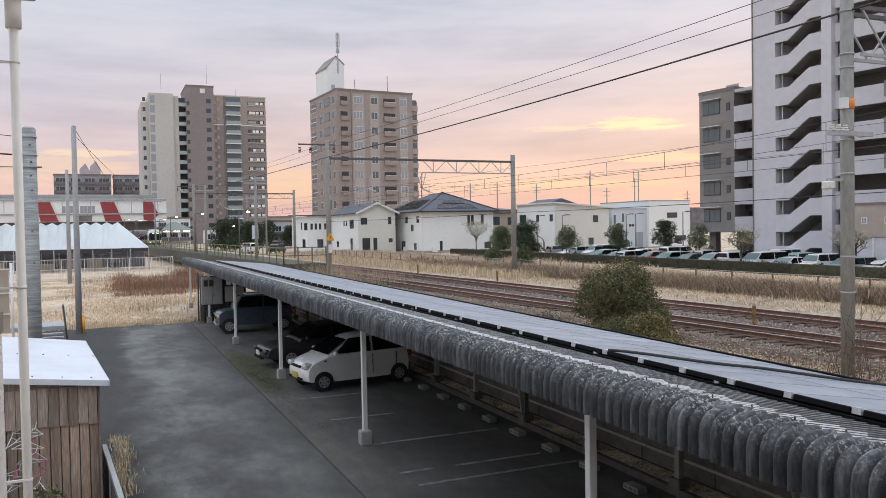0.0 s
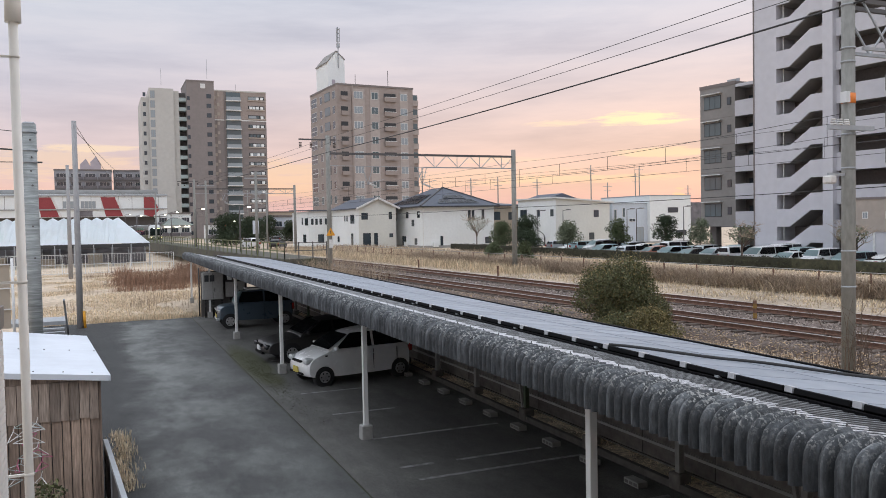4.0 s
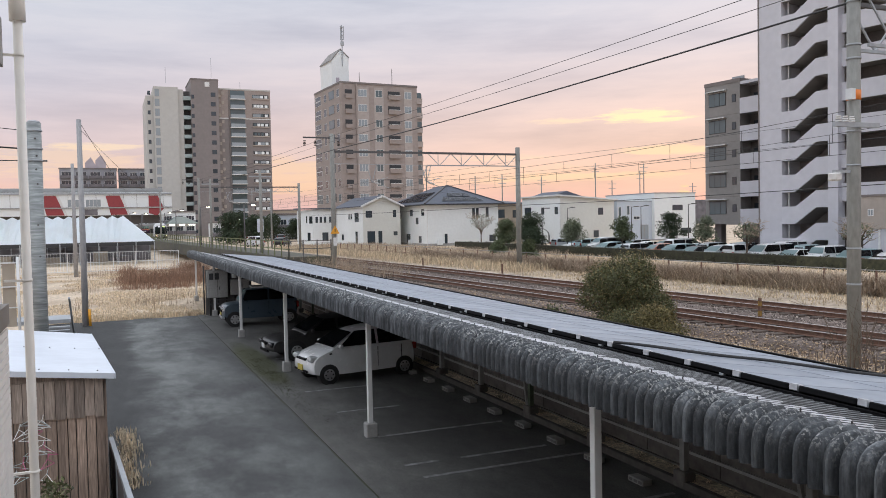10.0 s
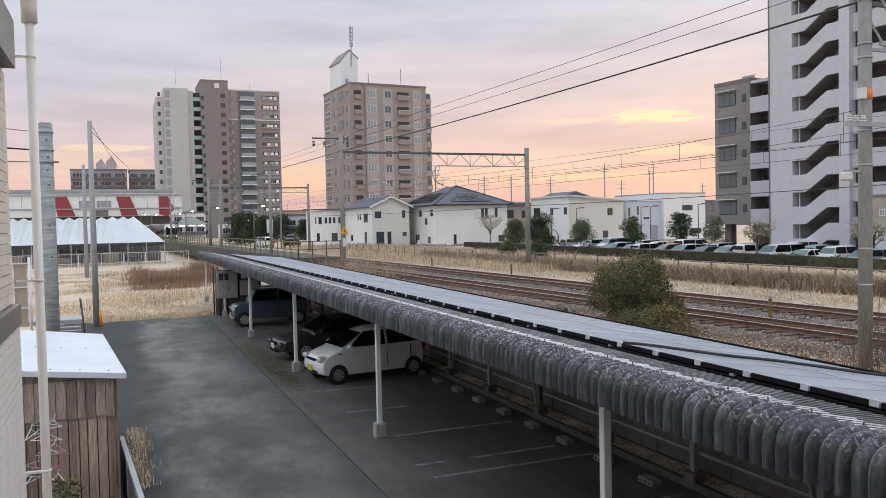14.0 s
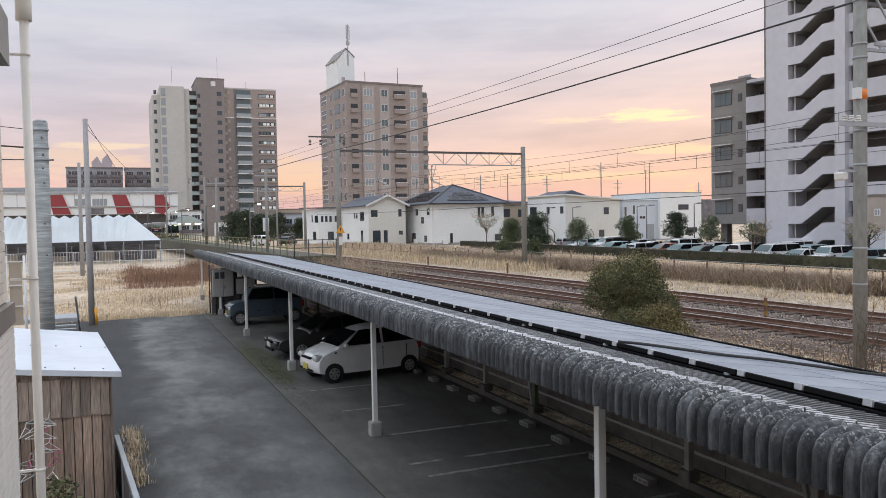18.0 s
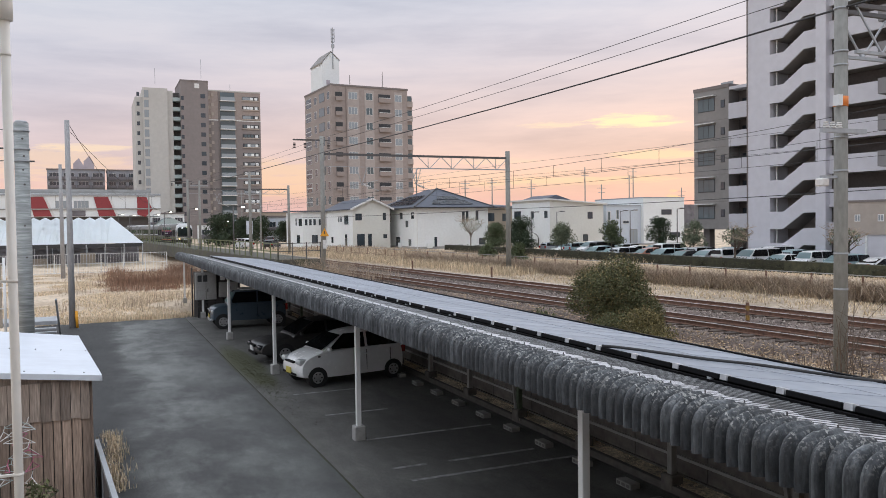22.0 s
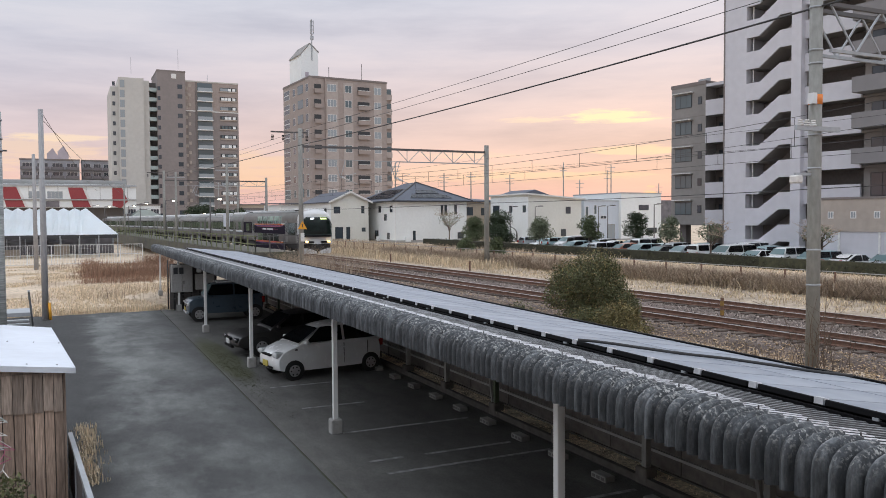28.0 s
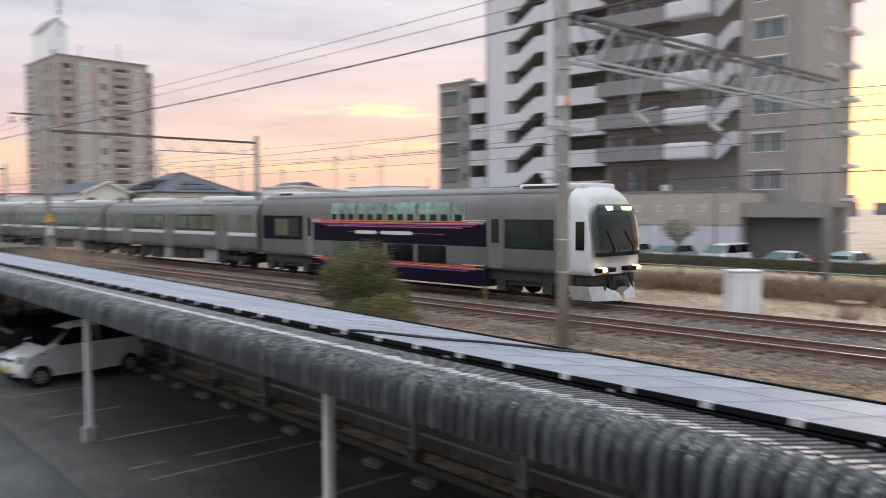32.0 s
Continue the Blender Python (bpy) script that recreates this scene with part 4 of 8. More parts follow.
def head_car():
    """The double-deck leading carriage with a rounded white cab at +y."""
    car = thing("leading_carriage", pose(0, 0, 0), "double-deck leading train carriage with white rounded cab and purple band", "train carriage", "carriages of the train")
    part("body", shell(B(), TALL, -9.75, 9.1), M["stainless"], car)
    part("roof", shell(B(), [(0.0, 3.98), (0.6, 3.95), (1.02, 3.85), (1.22, 3.71), (1.0, 3.6)], -9.6, 8.8), M["train_roof"], car)
    NOSE_Y = 10.3

    def cab(k, x, y, z):
        q = max(0.0, (z - 1.45) / 2.5)
        lean = 0.55 * q ** 2.4 * k
        drop = 0.42 * max(0, z - 3.0) * k ** 3
        belly = 0.26 * (abs(x) / 1.45) ** 4 * k * k
        w = 1.0 - 0.03 * k ** 3 - 0.06 * q * k ** 3
        return (x * w, y - lean - belly, z - drop)

    part("cab", shell(B(), TALL, 9.1, NOSE_Y, 12, cab), M["train_white"], car, "white moulded driving cab")

    def face(x, z, out):
        """A place on the curved front, out metres before it."""
        q = max(0.0, (z - 1.45) / 2.5)
        return Vector((x, NOSE_Y - 0.55 * q ** 2.4 - 0.26 * (abs(x) / 1.45) ** 4 + out, z - 0.42 * max(0, z - 3.0)))

    def front_sheet(rows_z, width, out, cols=14):
        bm = B()
        rows = [[bm.verts.new(face(-width(z) + 2 * width(z) * j / cols, z, out)) for j in range(cols + 1)] for z in rows_z]
        for a, b in zip(rows, rows[1:]):
            for j in range(cols):
                bm.faces.new((a[j], a[j + 1], b[j + 1], b[j])).smooth = True
        bmesh.ops.solidify(bm, geom=bm.faces[:], thickness=0.04)
        return bm

    def screen_half(z):
        k = max(0.0, (z - 2.7) / 0.85)
        return 1.31 * (1.0 - 0.28 * k ** 2.4) - 0.05 * max(0.0, (z - 1.45) / 2.5)

    screen = part("windscreen", front_sheet([1.72 + 1.80 * i / 12 for i in range(13)], screen_half, 0.03), M["cab_glass"], car, "large dark wrap-round windscreen")
    part("lower_mask", front_sheet([1.60, 1.66, 1.74], lambda z: 1.31, 0.034), M["black_frame"], car, "black band below the windscreen")
    p = face(-0.55, 3.30, 0.02)
    part("destination_display", box(B(), -0.85, -0.32, p.y - 0.05, p.y + 0.05, p.z - 0.07, p.z + 0.07), M["display"], screen, "lit green destination display")
    p = face(0.42, 3.30, 0.02)
    part("number_display", box(B(), 0.26, 0.58, p.y - 0.05, p.y + 0.05, p.z - 0.08, p.z + 0.08), M["cab_lamp"], screen, "lit white display")
    for x0, x1 in ((-0.75, -0.15), (0.45, 0.85)):
        part("wiper", rod(B(), face(x0, 1.75, 0.06), face(x1, 2.45, 0.06), 0.016, n=6), M["black_frame"], screen)
    part("centre_post", rod(B(), face(0.22, 1.75, 0.035), face(0.22, 3.45, 0.035), 0.02, n=6), M["black_frame"], screen)
    part("front_beam", bevelled(box(B(), -1.25, 1.25, 9.3, 10.0, 0.62, 0.97), 0.05, 1), M["train_under"], car)
    for s in (-1, 1):
        sock = part("lamp_socket", bevelled(box(B(), min(s * 0.34, s * 1.22), max(s * 0.34, s * 1.22), NOSE_Y - 0.28, NOSE_Y + 0.02, 1.08, 1.22), 0.03, 1), M["black_frame"], car, "black lamp recess")
        part("headlight", bevelled(box(B(), min(s * 0.86, s * 1.14), max(s * 0.86, s * 1.14), NOSE_Y - 0.2, NOSE_Y + 0.045, 1.09, 1.24), 0.05, 2), M["headlight"], sock, "glowing amber headlight")
        bm = B()
        w = [(s * 0.12, 10.28), (s * 0.9, 10.2), (s * 1.36, 9.9), (s * 1.40, 9.1)]
        lo = [bm.verts.new((x * 0.92, y + 0.10, 0.14)) for x, y in w]
        hi = [bm.verts.new((x, y, 0.62 if i else 0.36)) for i, (x, y) in enumerate(w)]
        for i in range(3):
            bm.faces.new((lo[i], lo[i + 1], hi[i + 1], hi[i]))
        bmesh.ops.solidify(bm, geom=bm.faces[:], thickness=0.05)
        part("snow_plough", bm, M["train_white"], car, "white skirt plate")
        part("cab_side_window", bevelled(side_panel(B(), s, 9.46, 9.80, 1.80, 2.74, 0.014), 0.01, 1), M["train_window"], car)
        # purple livery over the two decks
        part("upper_band", side_panel(B(), s, -5.5, 5.5, 1.78, 2.66), M["train_navy"], car, "dark purple livery band")
        part("lower_band", side_panel(B(), s, -5.4, 5.5, 0.34, 1.02), M["train_navy"], car, "dark purple livery band")
        for z, mt, a, b in ((2.655, "stripe_red", -5.0, 5.1), (2.605, "stripe_yellow", -5.4, 5.4), (2.56, "stripe_pink", -5.1, 5.0), (2.49, "stripe_purple", -4.6, 4.8), (2.43, "stripe_pink", -4.2, 4.3), (1.00, "stripe_red", -5.0, 4.9), (0.955, "stripe_yellow", -5.3, 5.4), (0.905, "stripe_pink", -4.8, 5.0), (0.83, "stripe_purple", -4.6, 4.6)):
            part("stripe", side_panel(B(), s, a, b, z, z + (0.022 if mt == "stripe_yellow" else 0.042), 0.022), M[mt], car)
        for z, a, b in ((2.72, 4.3, 5.45), (2.64, 4.6, 5.35), (2.72, -5.45, -4.6), (2.64, -5.3, -4.8), (1.07, 4.3, 5.4), (1.05, -5.3, -4.6)):
            part("white_line", side_panel(B(), s, a, b, z, z + 0.03, 0.024), M["train_white"], car)
        for a, b in ((-1.5, 0.45), (0.75, 2.15)):
            part("lettering_bar", side_panel(B(), s, min(s * -a, s * -b), max(s * -a, s * -b), 2.13, 2.27, 0.02) if s > 0 else side_panel(B(), s, a, b, 2.13, 2.27, 0.02), M["train_white"], car, "pale bar where the train's name is written")
        part("lettering_line", side_panel(B(), s, -2.6, 3.3, 2.185, 2.205, 0.018), M["stripe_pink"], car)
        for i in range(5):
            y, w = (-3.08 + 1.93 * i, 0.90) if i < 4 else (4.08, 0.36)
            o = B()
            prof = [(1.462, 2.70), (1.462, 3.05), (1.44, 3.25), (1.385, 3.44), (1.30, 3.44), (1.30, 2.70)]
            prism(o, [(s * x, z) for x, z in (prof if s > 0 else prof[::-1])], y - w, y + w)
            u = part("upper_window", o, M["saloon_glass"], car, "tall window curving into the roof")
            for e in (-1, 1):
                part("window_frame", box(B(), min(s * 1.38, s * 1.47), max(s * 1.38, s * 1.47), y + e * w - 0.03, y + e * w + 0.03, 2.68, 3.36), M["train_roof"], u)
            for k in range(3 if w > 0.5 else 1):
                c = y - w + (k + 0.5) * 2 * w / (3 if w > 0.5 else 1)
                part("seat_back", box(B(), min(s * 1.40, s * 1.468), max(s * 1.40, s * 1.468), c - 0.19, c + 0.19, 2.72, 2.96), M["train_window"], u)
        for i in range(4):
            y = -3.0 + 1.87 * i
            part("lower_window", bevelled(side_panel(B(), s, y - 0.80, y + 0.80, 1.08, 1.76, 0.016), 0.01, 1), M["train_lit"] if i == 0 else M["train_window"], car)
        for c, g in ((5.95, 0.17), (-5.6, 0.16), (9.0, 0.16)):
            d = part("door", side_panel(B(), s, c - 0.34, min(c + 0.34, 9.08), 1.05, 2.95, 0.02), M["stainless"], car)
            part("door_glass", side_panel(B(), s, c - g - 0.02, min(c + g, 9.06), 1.95, 2.8, 0.028), M["train_window"], d)
            part("door_edge", side_panel(B(), s, c - 0.36, c - 0.34, 1.0, 2.97, 0.016), M["train_under"], d)
        part("saloon_window", bevelled(side_panel(B(), s, 6.38, 8.55, 1.76, 2.80, 0.018), 0.01, 1), M["train_window"], car)
        part("saloon_pane", side_panel(B(), s, 6.55, 7.9, 1.86, 2.72, 0.022), M["cab_glass"], car)
        part("end_panel", side_panel(B(), s, -9.6, -6.2, 1.75, 2.88, 0.014), M["train_navy"], car)
        part("end_window", side_panel(B(), s, -8.55, -6.45, 1.88, 2.78, 0.02), M["train_window"], car)
        part("end_pane", side_panel(B(), s, -8.45, -7.4, 1.95, 2.72, 0.024), M["train_lit"], car)
    bm = box(B(), -0.4, 0.4, 9.6, 10.2, 0.55, 0.92)
    rod(bm, (0, 9.8, 0.75), (0, 10.5, 0.75), 0.16, n=8)
    for x in (-0.7, -0.45, 0.5, 0.8):
        rod(bm, (x, 10.1, 1.0), (x * 1.1, 10.25, 0.5), 0.04, n=6)
    part("coupler", bm, M["train_under"], car)
    part("underframe", box(B(), -1.25, 1.25, -9.6, 9.3, 0.62, 1.05), M["train_under"], car)
    for y0, y1 in ((8.6, 9.3), (-9.5, -8.9)):
        part("equipment_box", bevelled(box(B(), -1.3, 1.3, y0, y1, 0.3, 1.0), 0.03, 1), M["train_under"], car)
    part("lower_deck", box(B(), -1.43, 1.43, -5.3, 5.4, 0.32, 1.0), M["train_under"], car)
    for y in (-7.3, 7.1):
        piece("bogie", BOGIE, car, 0, y, 0)
    for y, w in ((8.0, 1.4), (-8.0, 1.0)):
        u = part("air_conditioner", bevelled(box(B(), -0.95, 0.95, y - w, y + w, 3.72, 4.03), 0.09, 2), M["train_white"], car)
        part("fan_grille", box(B(), -0.7, 0.7, y - w * 0.3, y + w * 0.7, 4.025, 4.045), M["train_under"], u)
        part("side_grille", box(B(), -0.97, 0.97, y - w * 0.85, y + w * 0.3, 3.86, 3.96), M["train_under"], u)
    return car


lead = head_car()
cars = [lead]
first = plain_car()
cars.append(first)
for i in range(5):
    cars.append(copy_thing(first, pose(0, 0, 0)))

NOSE = [(0, 189.5), (6, 189.3), (12, 189), (15, 188.5), (16.5, 187.3), (17, 186.2), (17.5, 184.7), (18, 183), (19, 178.3), (20, 172), (21, 163.5), (22, 152.6), (23, 140), (24, 125.6), (25, 110.6), (26, 95.8), (27, 81.2), (27.5, 74.0), (28, 67.1), (28.5, 60.7), (29, 54.3), (29.5, 48.0), (30, 41.9), (30.5, 35.4), (31, 28.9), (31.5, 22.6), (32, 16.1)]


def step_back(y, d):
    """The y of the track's point d metres farther out along it than y."""
    n = max(1, int(d / 2))
    for i in range(n):
        y += d / n * math.cos(radians(track_dir(y)))
    return y


def motions():
    for i, c in enumerate(cars):
        rows = []
        for t, y in NOSE:
            a, b = step_back(y, 20.0 * i + 3.0), step_back(y, 20.0 * i + 17.0)
            pa, pb = Vector((track_x(a), a, 1.334)), Vector((track_x(b), b, 1.334))
            mid = (pa + pb) / 2
            ang = math.degrees(math.atan2(-(pa - pb).x, (pa - pb).y))
            rows.append((t, pose(mid.x, mid.y, mid.z, 0, 0, ang)))
        walk(c, rows)


# ---- near building ----
def near_wall():
    root = thing("wall_west", pose(0, 0, 0), "cream tiled outer wall with pale siding below", "wall", kind="structure")
    part("siding", box(B(), -3.2, -0.715, -6, 6.5, 0, 3.82), M["siding"], root)
    board = mesh_of("siding_board", box(B(), -0.72, -0.70, -6, 6.505, 0.0, 0.052), M["siding"])
    for i in range(60):
        piece("siding_board", board, root, 0, 0, 0.2 + 0.06 * i)
    part("ledge", box(B(), -3.2, -0.69, -6, 6.52, 3.82, 3.97), M["ledge"], root, "brown-grey metal ledge")
    part("wall_core", box(B(), -3.2, -0.75, -6, 6.48, 3.97, 5.66), M["grout"], root)
    tile = mesh_of("tile", box(B(), -0.752, -0.735, 0, 0.222, 0, 0.066), M["tile_cream"])
    for r in range(23):
        for c in range(12):
            piece("tile", tile, root, 0, 6.48 - 0.228 * (c + 1), 3.985 + 0.0715 * r)
    part("eave_box", box(B(), -3.2, -0.66, -6, 6.45, 5.66, 6.0), M["concrete"], root, "grey louvred box under the eave")
    part("upper_wall", box(B(), -3.2, -0.72, -6, 6.5, 6.0, 8.0), M["tile_cream"], root)


near_wall()


def house_behind():
    """Unseen house assumed behind the viewpoint, added to block sky light from the south."""
    root = thing("wall_south", pose(0, 0, 0), "unseen plain cream wall added behind the viewpoint to block the sky", "wall", kind="structure")
    part("wall", box(B(), -14, 2.6, -16, -1.6, 0, 8.6), M["siding"], root)
    part("roof_edge", box(B(), -14.3, 2.9, -16.3, -1.3, 8.6, 8.9), M["steel_dark"], root)


house_behind()


def downpipe():
    root = thing("downpipe", pose(-0.60, 6.92, 0), "cream plastic rainwater downpipe strapped to the wall", "downpipe")
    part("pipe", rod(B(), (0, 0, 0), (0, 0, 6.3), 0.034, n=14), M["pipe"], root)
    part("socket", rod(B(), (0, 0, 6.1), (0, 0, 6.35), 0.058, n=14), M["pipe"], root)
    part("hopper", bevelled(box(B(), -0.22, 0.16, -0.16, 0.16, 6.35, 6.75), 0.03, 2), M["pipe"], root, "cream rainwater hopper")
    for z in (2.6, 4.1, 5.83):
        o = part("strap", rod(B(), (0, 0, z), (0, 0, z + 0.022), 0.038, n=14), M["pipe"], root)
        part("strap_arm", box(B(), -0.16, -0.03, -0.01, 0.01, z, z + 0.018), M["pipe"], o)


downpipe()


def gutter():
    root = thing("gutter", pose(0, 0, 0), "cream eaves gutter on the roof edge", "gutter")
    part("trough", box(B(), -0.95, -0.52, 2.0, 7.3, 6.75, 6.95), M["pipe"], root)


gutter()


def shed():
    root = thing("garden_shed", pose(0, 0, 0), "weathered board shed with a white sheet-metal roof", "shed")
    x0, x1, y0, y1, h = -2.9, -0.12, 13.1, 18.0, 2.22

    def skew(bm):
        """The far side of the shed stands a little farther in."""
        for v in bm.verts:
            if v.co.x > -1.5:
                v.co.x -= 0.085 * max(0.0, v.co.y - y0)
        return bm

    part("body", skew(box(B(), x0 + 0.03, x1 - 0.03, y0 + 0.04, y1, 0, h)), M["recess"], root)
    rng = random.Random(8)
    x = x0
    while x < x1 - 0.02:
        w = rng.uniform(0.115, 0.175)
        e = min(x1, x + w - 0.014)
        d = rng.uniform(0.0, 0.014)
        part("board", box(B(), x, e, y0 - d, y0 + 0.036, 0.0, 1.72 + rng.uniform(-0.03, 0.03)), M["board"], root)
        part("top_board", box(B(), x - 0.012, min(x1, x + w - 0.02), y0 - 0.026 - d, y0 + 0.03, 1.66 + rng.uniform(-0.012, 0.012), 2.24), M["board_grey"], root)
        x += w
    y = y0
    while y < y1 - 0.1:
        w = rng.uniform(0.14, 0.2)
        part("side_board", skew(box(B(), x1 - 0.028, x1 + rng.uniform(0.0, 0.01), y, y + w - 0.012, 0, 2.22)), M["board"], root)
        y += w

    def slab(xa, xb, ya, yb, lo, hi):
        return skew(prism(B(), [(xa, 2.28 + lo - 0.11 * xa), (xb, 2.28 + lo - 0.11 * xb), (xb, 2.28 + hi - 0.11 * xb), (xa, 2.28 + hi - 0.11 * xa)], ya, yb))

    part("roof", slab(x0 - 0.1, x1 + 0.13, y0 - 0.12, y1 + 0.1, -0.02, 0.02), M["sheet_white"], root, "white sheet-metal roof")
    part("drip_edge", slab(x0 - 0.1, x1 + 0.12, y0 - 0.135, y0 - 0.118, -0.06, 0.025), M["sheet_white"], root)
    part("side_edge", slab(x1 + 0.128, x1 + 0.145, y0 - 0.12, y1 + 0.1, -0.06, 0.025), M["sheet_white"], root)
    part("gable_board", skew(prism(B(), [(x0, 2.2), (x1 - 0.03, 2.2), (x1 - 0.03, 2.25), (x0, 2.56)], y0, y1)), M["board_grey"], root)
    screw = mesh_of("roof_screw", rod(B(), (0, 0, 0), (0, 0, 0.012), 0.012, n=6), M["steel_dark"])
    for k in range(7):
        u = x0 + 0.3 + 0.4 * k
        for v in (y0 + 0.1, (y0 + y1) / 2):
            piece("roof_screw", screw, root, u - 0.03, v, 2.30 - 0.11 * u)


shed()


# ---- poles ----
def post_thing(name, x, y, z0, z1, r0, r1, mat, label, cat="pole", group=""):
    root = thing(name, pose(x, y, z0), label, cat, group)
    part("shaft", rod(B(), (0, 0, -0.4), (0, 0, z1 - z0), r0, r1, 14), M[mat], root)
    return root


galv = post_thing("steel_pole", -1.46, 19.75, 0, 6.85, 0.158, 0.15, "pole_steel", "thick galvanised steel pole with bolted collars")
for z in (6.0, 6.26, 6.66):
    part("collar", rod(B(), (0, 0, z), (0, 0, z + 0.04), 0.168, n=14), M["galvanised"], galv)
for z in (6.0, 6.26, 6.66):
    part("bolt", rod(B(), (-0.25, 0, z + 0.02), (0.25 if z < 6.1 else 0.12, 0, z + 0.02), 0.02, n=6), M["steel_dark"], galv)
for k, z in enumerate((6.5, 6.12, 5.82, 5.5, 4.6, 3.9)):
    part("step_hole", rod(B(), (0.03 + 0.02 * (k % 2), -0.155, z), (0.03 + 0.02 * (k % 2), -0.145, z), 0.022, n=10), M["recess"], galv)
part("cap", rod(B(), (0, 0, 6.85), (0, 0, 6.9), 0.15, 0.11, 14), M["galvanised"], galv)
mast_a = post_thing("concrete_pole", -1.1, 39.8, 0, 9.45, 0.145, 0.105, "pole_pale", "slim grey concrete pole with a yellow foot sleeve")
part("sleeve", rod(B(), (0.2, -0.12, 0), (0.17, -0.12, 0.8), 0.06, n=10), M["yellow"], mast_a, "yellow guy-wire sleeve")
post_thing("concrete_pole", -2.9, 81, 0, 10.5, 0.2, 0.14, "pole_pale", "slim grey concrete pole beside the white fence")


def signal_pole():
    root = post_thing("utility_pole", 15.3, 12.75, 1.0, 9.75, 0.150, 0.138, "pole_concrete", "tall concrete catenary pole with an orange band", "utility pole")
    part("orange_band", rod(B(), (0, 0, 6.0), (0, 0, 6.22), 0.152, n=14), M["orange"], root, "orange marker band")
    part("marker_plate", box(B(), -0.25, -0.13, -0.16, 0.0, 6.0, 6.24), M["train_white"], root)
    arm = part("crossarm", box(B(), -0.86, 0.5, -0.26, -0.18, 5.38, 5.48), M["galvanised"], root)
    for x in (-0.72, -0.52, -0.32):
        bm = B()
        for k in range(3):
            rod(bm, (x, -0.22, 5.48 + 0.05 * k), (x, -0.22, 5.515 + 0.05 * k), 0.07 - 0.01 * k, n=10)
        part("insulator", bm, M["insulator"], arm)
    for z in (1.9, 2.7, 4.55, 5.3, 6.9, 7.2, 8.15):
        part("collar", rod(B(), (0, 0, z), (0, 0, z + 0.04), 0.156, n=14), M["galvanised"], root)
    part("speaker", bevelled(box(B(), -0.68, -0.48, -0.12, 0.12, 4.22, 4.4), 0.03, 1), M["insulator"], root)
    part("bracket", box(B(), -0.62, 0, -0.03, 0.03, 4.4, 4.46), M["galvanised"], root)
    return root


signal_pole()


def truss(name, x0, x1, y, zt, zb, mat, label, legs, web0=0.0):
    """A portal beam of two chords and a zigzag of bars, across the line; the bars begin at web0 of its length."""
    root = thing(name, pose(0, 0, 0), label, "catenary portal", "portals over the line")
    xs = x0 + (x1 - x0) * web0
    thin = web0 > 0
    for dy in ((0.0,) if thin else (-0.25, 0.25)):
        part("upper_chord", beam(B(), (x0, y + dy, zt), (x1, y + dy, zt), 0.14 if thin else 0.09, 0.14 if thin else 0.09), M["steel_dark" if not thin else mat], root)
        part("lower_chord", beam(B(), (xs, y + dy, zb), (x1, y + dy, zb), 0.07, 0.07), M["galvanised"], root)
        n = 4 if thin else 9
        for i in range(n):
            xa, xb = xs + (x1 - xs) * i / n, xs + (x1 - xs) * (i + 0.5) / n
            xc = xs + (x1 - xs) * (i + 1) / n
            part("web_bar", beam(B(), (xa, y + dy, zt), (xb, y + dy, zb), 0.038), M["galvanised"], root)
            part("web_bar", beam(B(), (xb, y + dy, zb), (xc, y + dy, zt), 0.038), M["galvanised"], root)
            if thin:
                part("hanger_bar", beam(B(), (xb - 0.09, y, zb), (xb - 0.09, y, zt), 0.035), M["galvanised"], root)
    if thin:
        part("stay_rod", beam(B(), (x0, y, zb + 0.05), (xs, y, zb), 0.03), M["galvanised"], root)
        part("end_brace", beam(B(), (xs, y, zb), (xs - 0.45, y, zb - 0.9), 0.045), M["galvanised"], root)
        arm = part("feeder_arm", beam(B(), (x0 - 1.9, y, zt + 0.88), (x0 + 0.5, y, zt + 0.88), 0.09), M["steel_dark"], root)
        for u in (-1.8, -1.1, 0.45):
            bm = B()
            for k in range(4):
                rod(bm, (x0 + u, y, zt + 0.68 - 0.09 * k), (x0 + u, y, zt + 0.63 - 0.09 * k), 0.09, n=8)
            part("insulator", bm, M["train_under"], arm)
    for x, r in legs:
        part("leg", rod(B(), (x, y, 0.6), (x, y, zt + (1.15 if thin and x == x0 else 0.5)), r, r * 0.85, 14), M["pole_concrete"], root)
    for x in (track_x(y), track_x(y) - 3.9):
        bm = B()
        beam(bm, (x - 0.35, y, zb), (x, y, zb - 1.2), 0.035)
        beam(bm, (x + 0.35, y, zb), (x, y, zb - 1.2), 0.035)
        rod(bm, (x, y, zb - 1.1), (x + 1.2, y, zb - 1.55), 0.022, n=6)
        rod(bm, (x, y, zb - 1.1), (x + 1.1, y, zb - 0.85), 0.022, n=6)
        arm = part("cantilever_arm", bm, M["galvanised"], root)
        bm = B()
        for k in range(5):
            rod(bm, (x + 0.12 + 0.1 * k, y, zb - 1.14 - 0.0375 * k), (x + 0.17 + 0.1 * k, y, zb - 1.16 - 0.0375 * k), 0.075, n=10)
        part("insulator", bm, M["insulator"], arm)
    return root


truss("catenary_portal", 15.45, 30.5, 12.75, 9.2, 8.18, "galvanised", "galvanised lattice portal beam over the tracks", [(30.5, 0.17)])
truss("catenary_portal", 13.6, 27.3, 50.7, 9.2, 8.36, "steel_dark", "rust-dark lattice portal beam over the tracks", [(13.6, 0.17), (27.3, 0.19)], 0.49)
truss("catenary_portal", 10.2, 22.4, 100, 9.2, 8.6, "steel_dark", "rust-dark lattice portal beam over the tracks", [(10.2, 0.16), (22.4, 0.18)], 0.3)


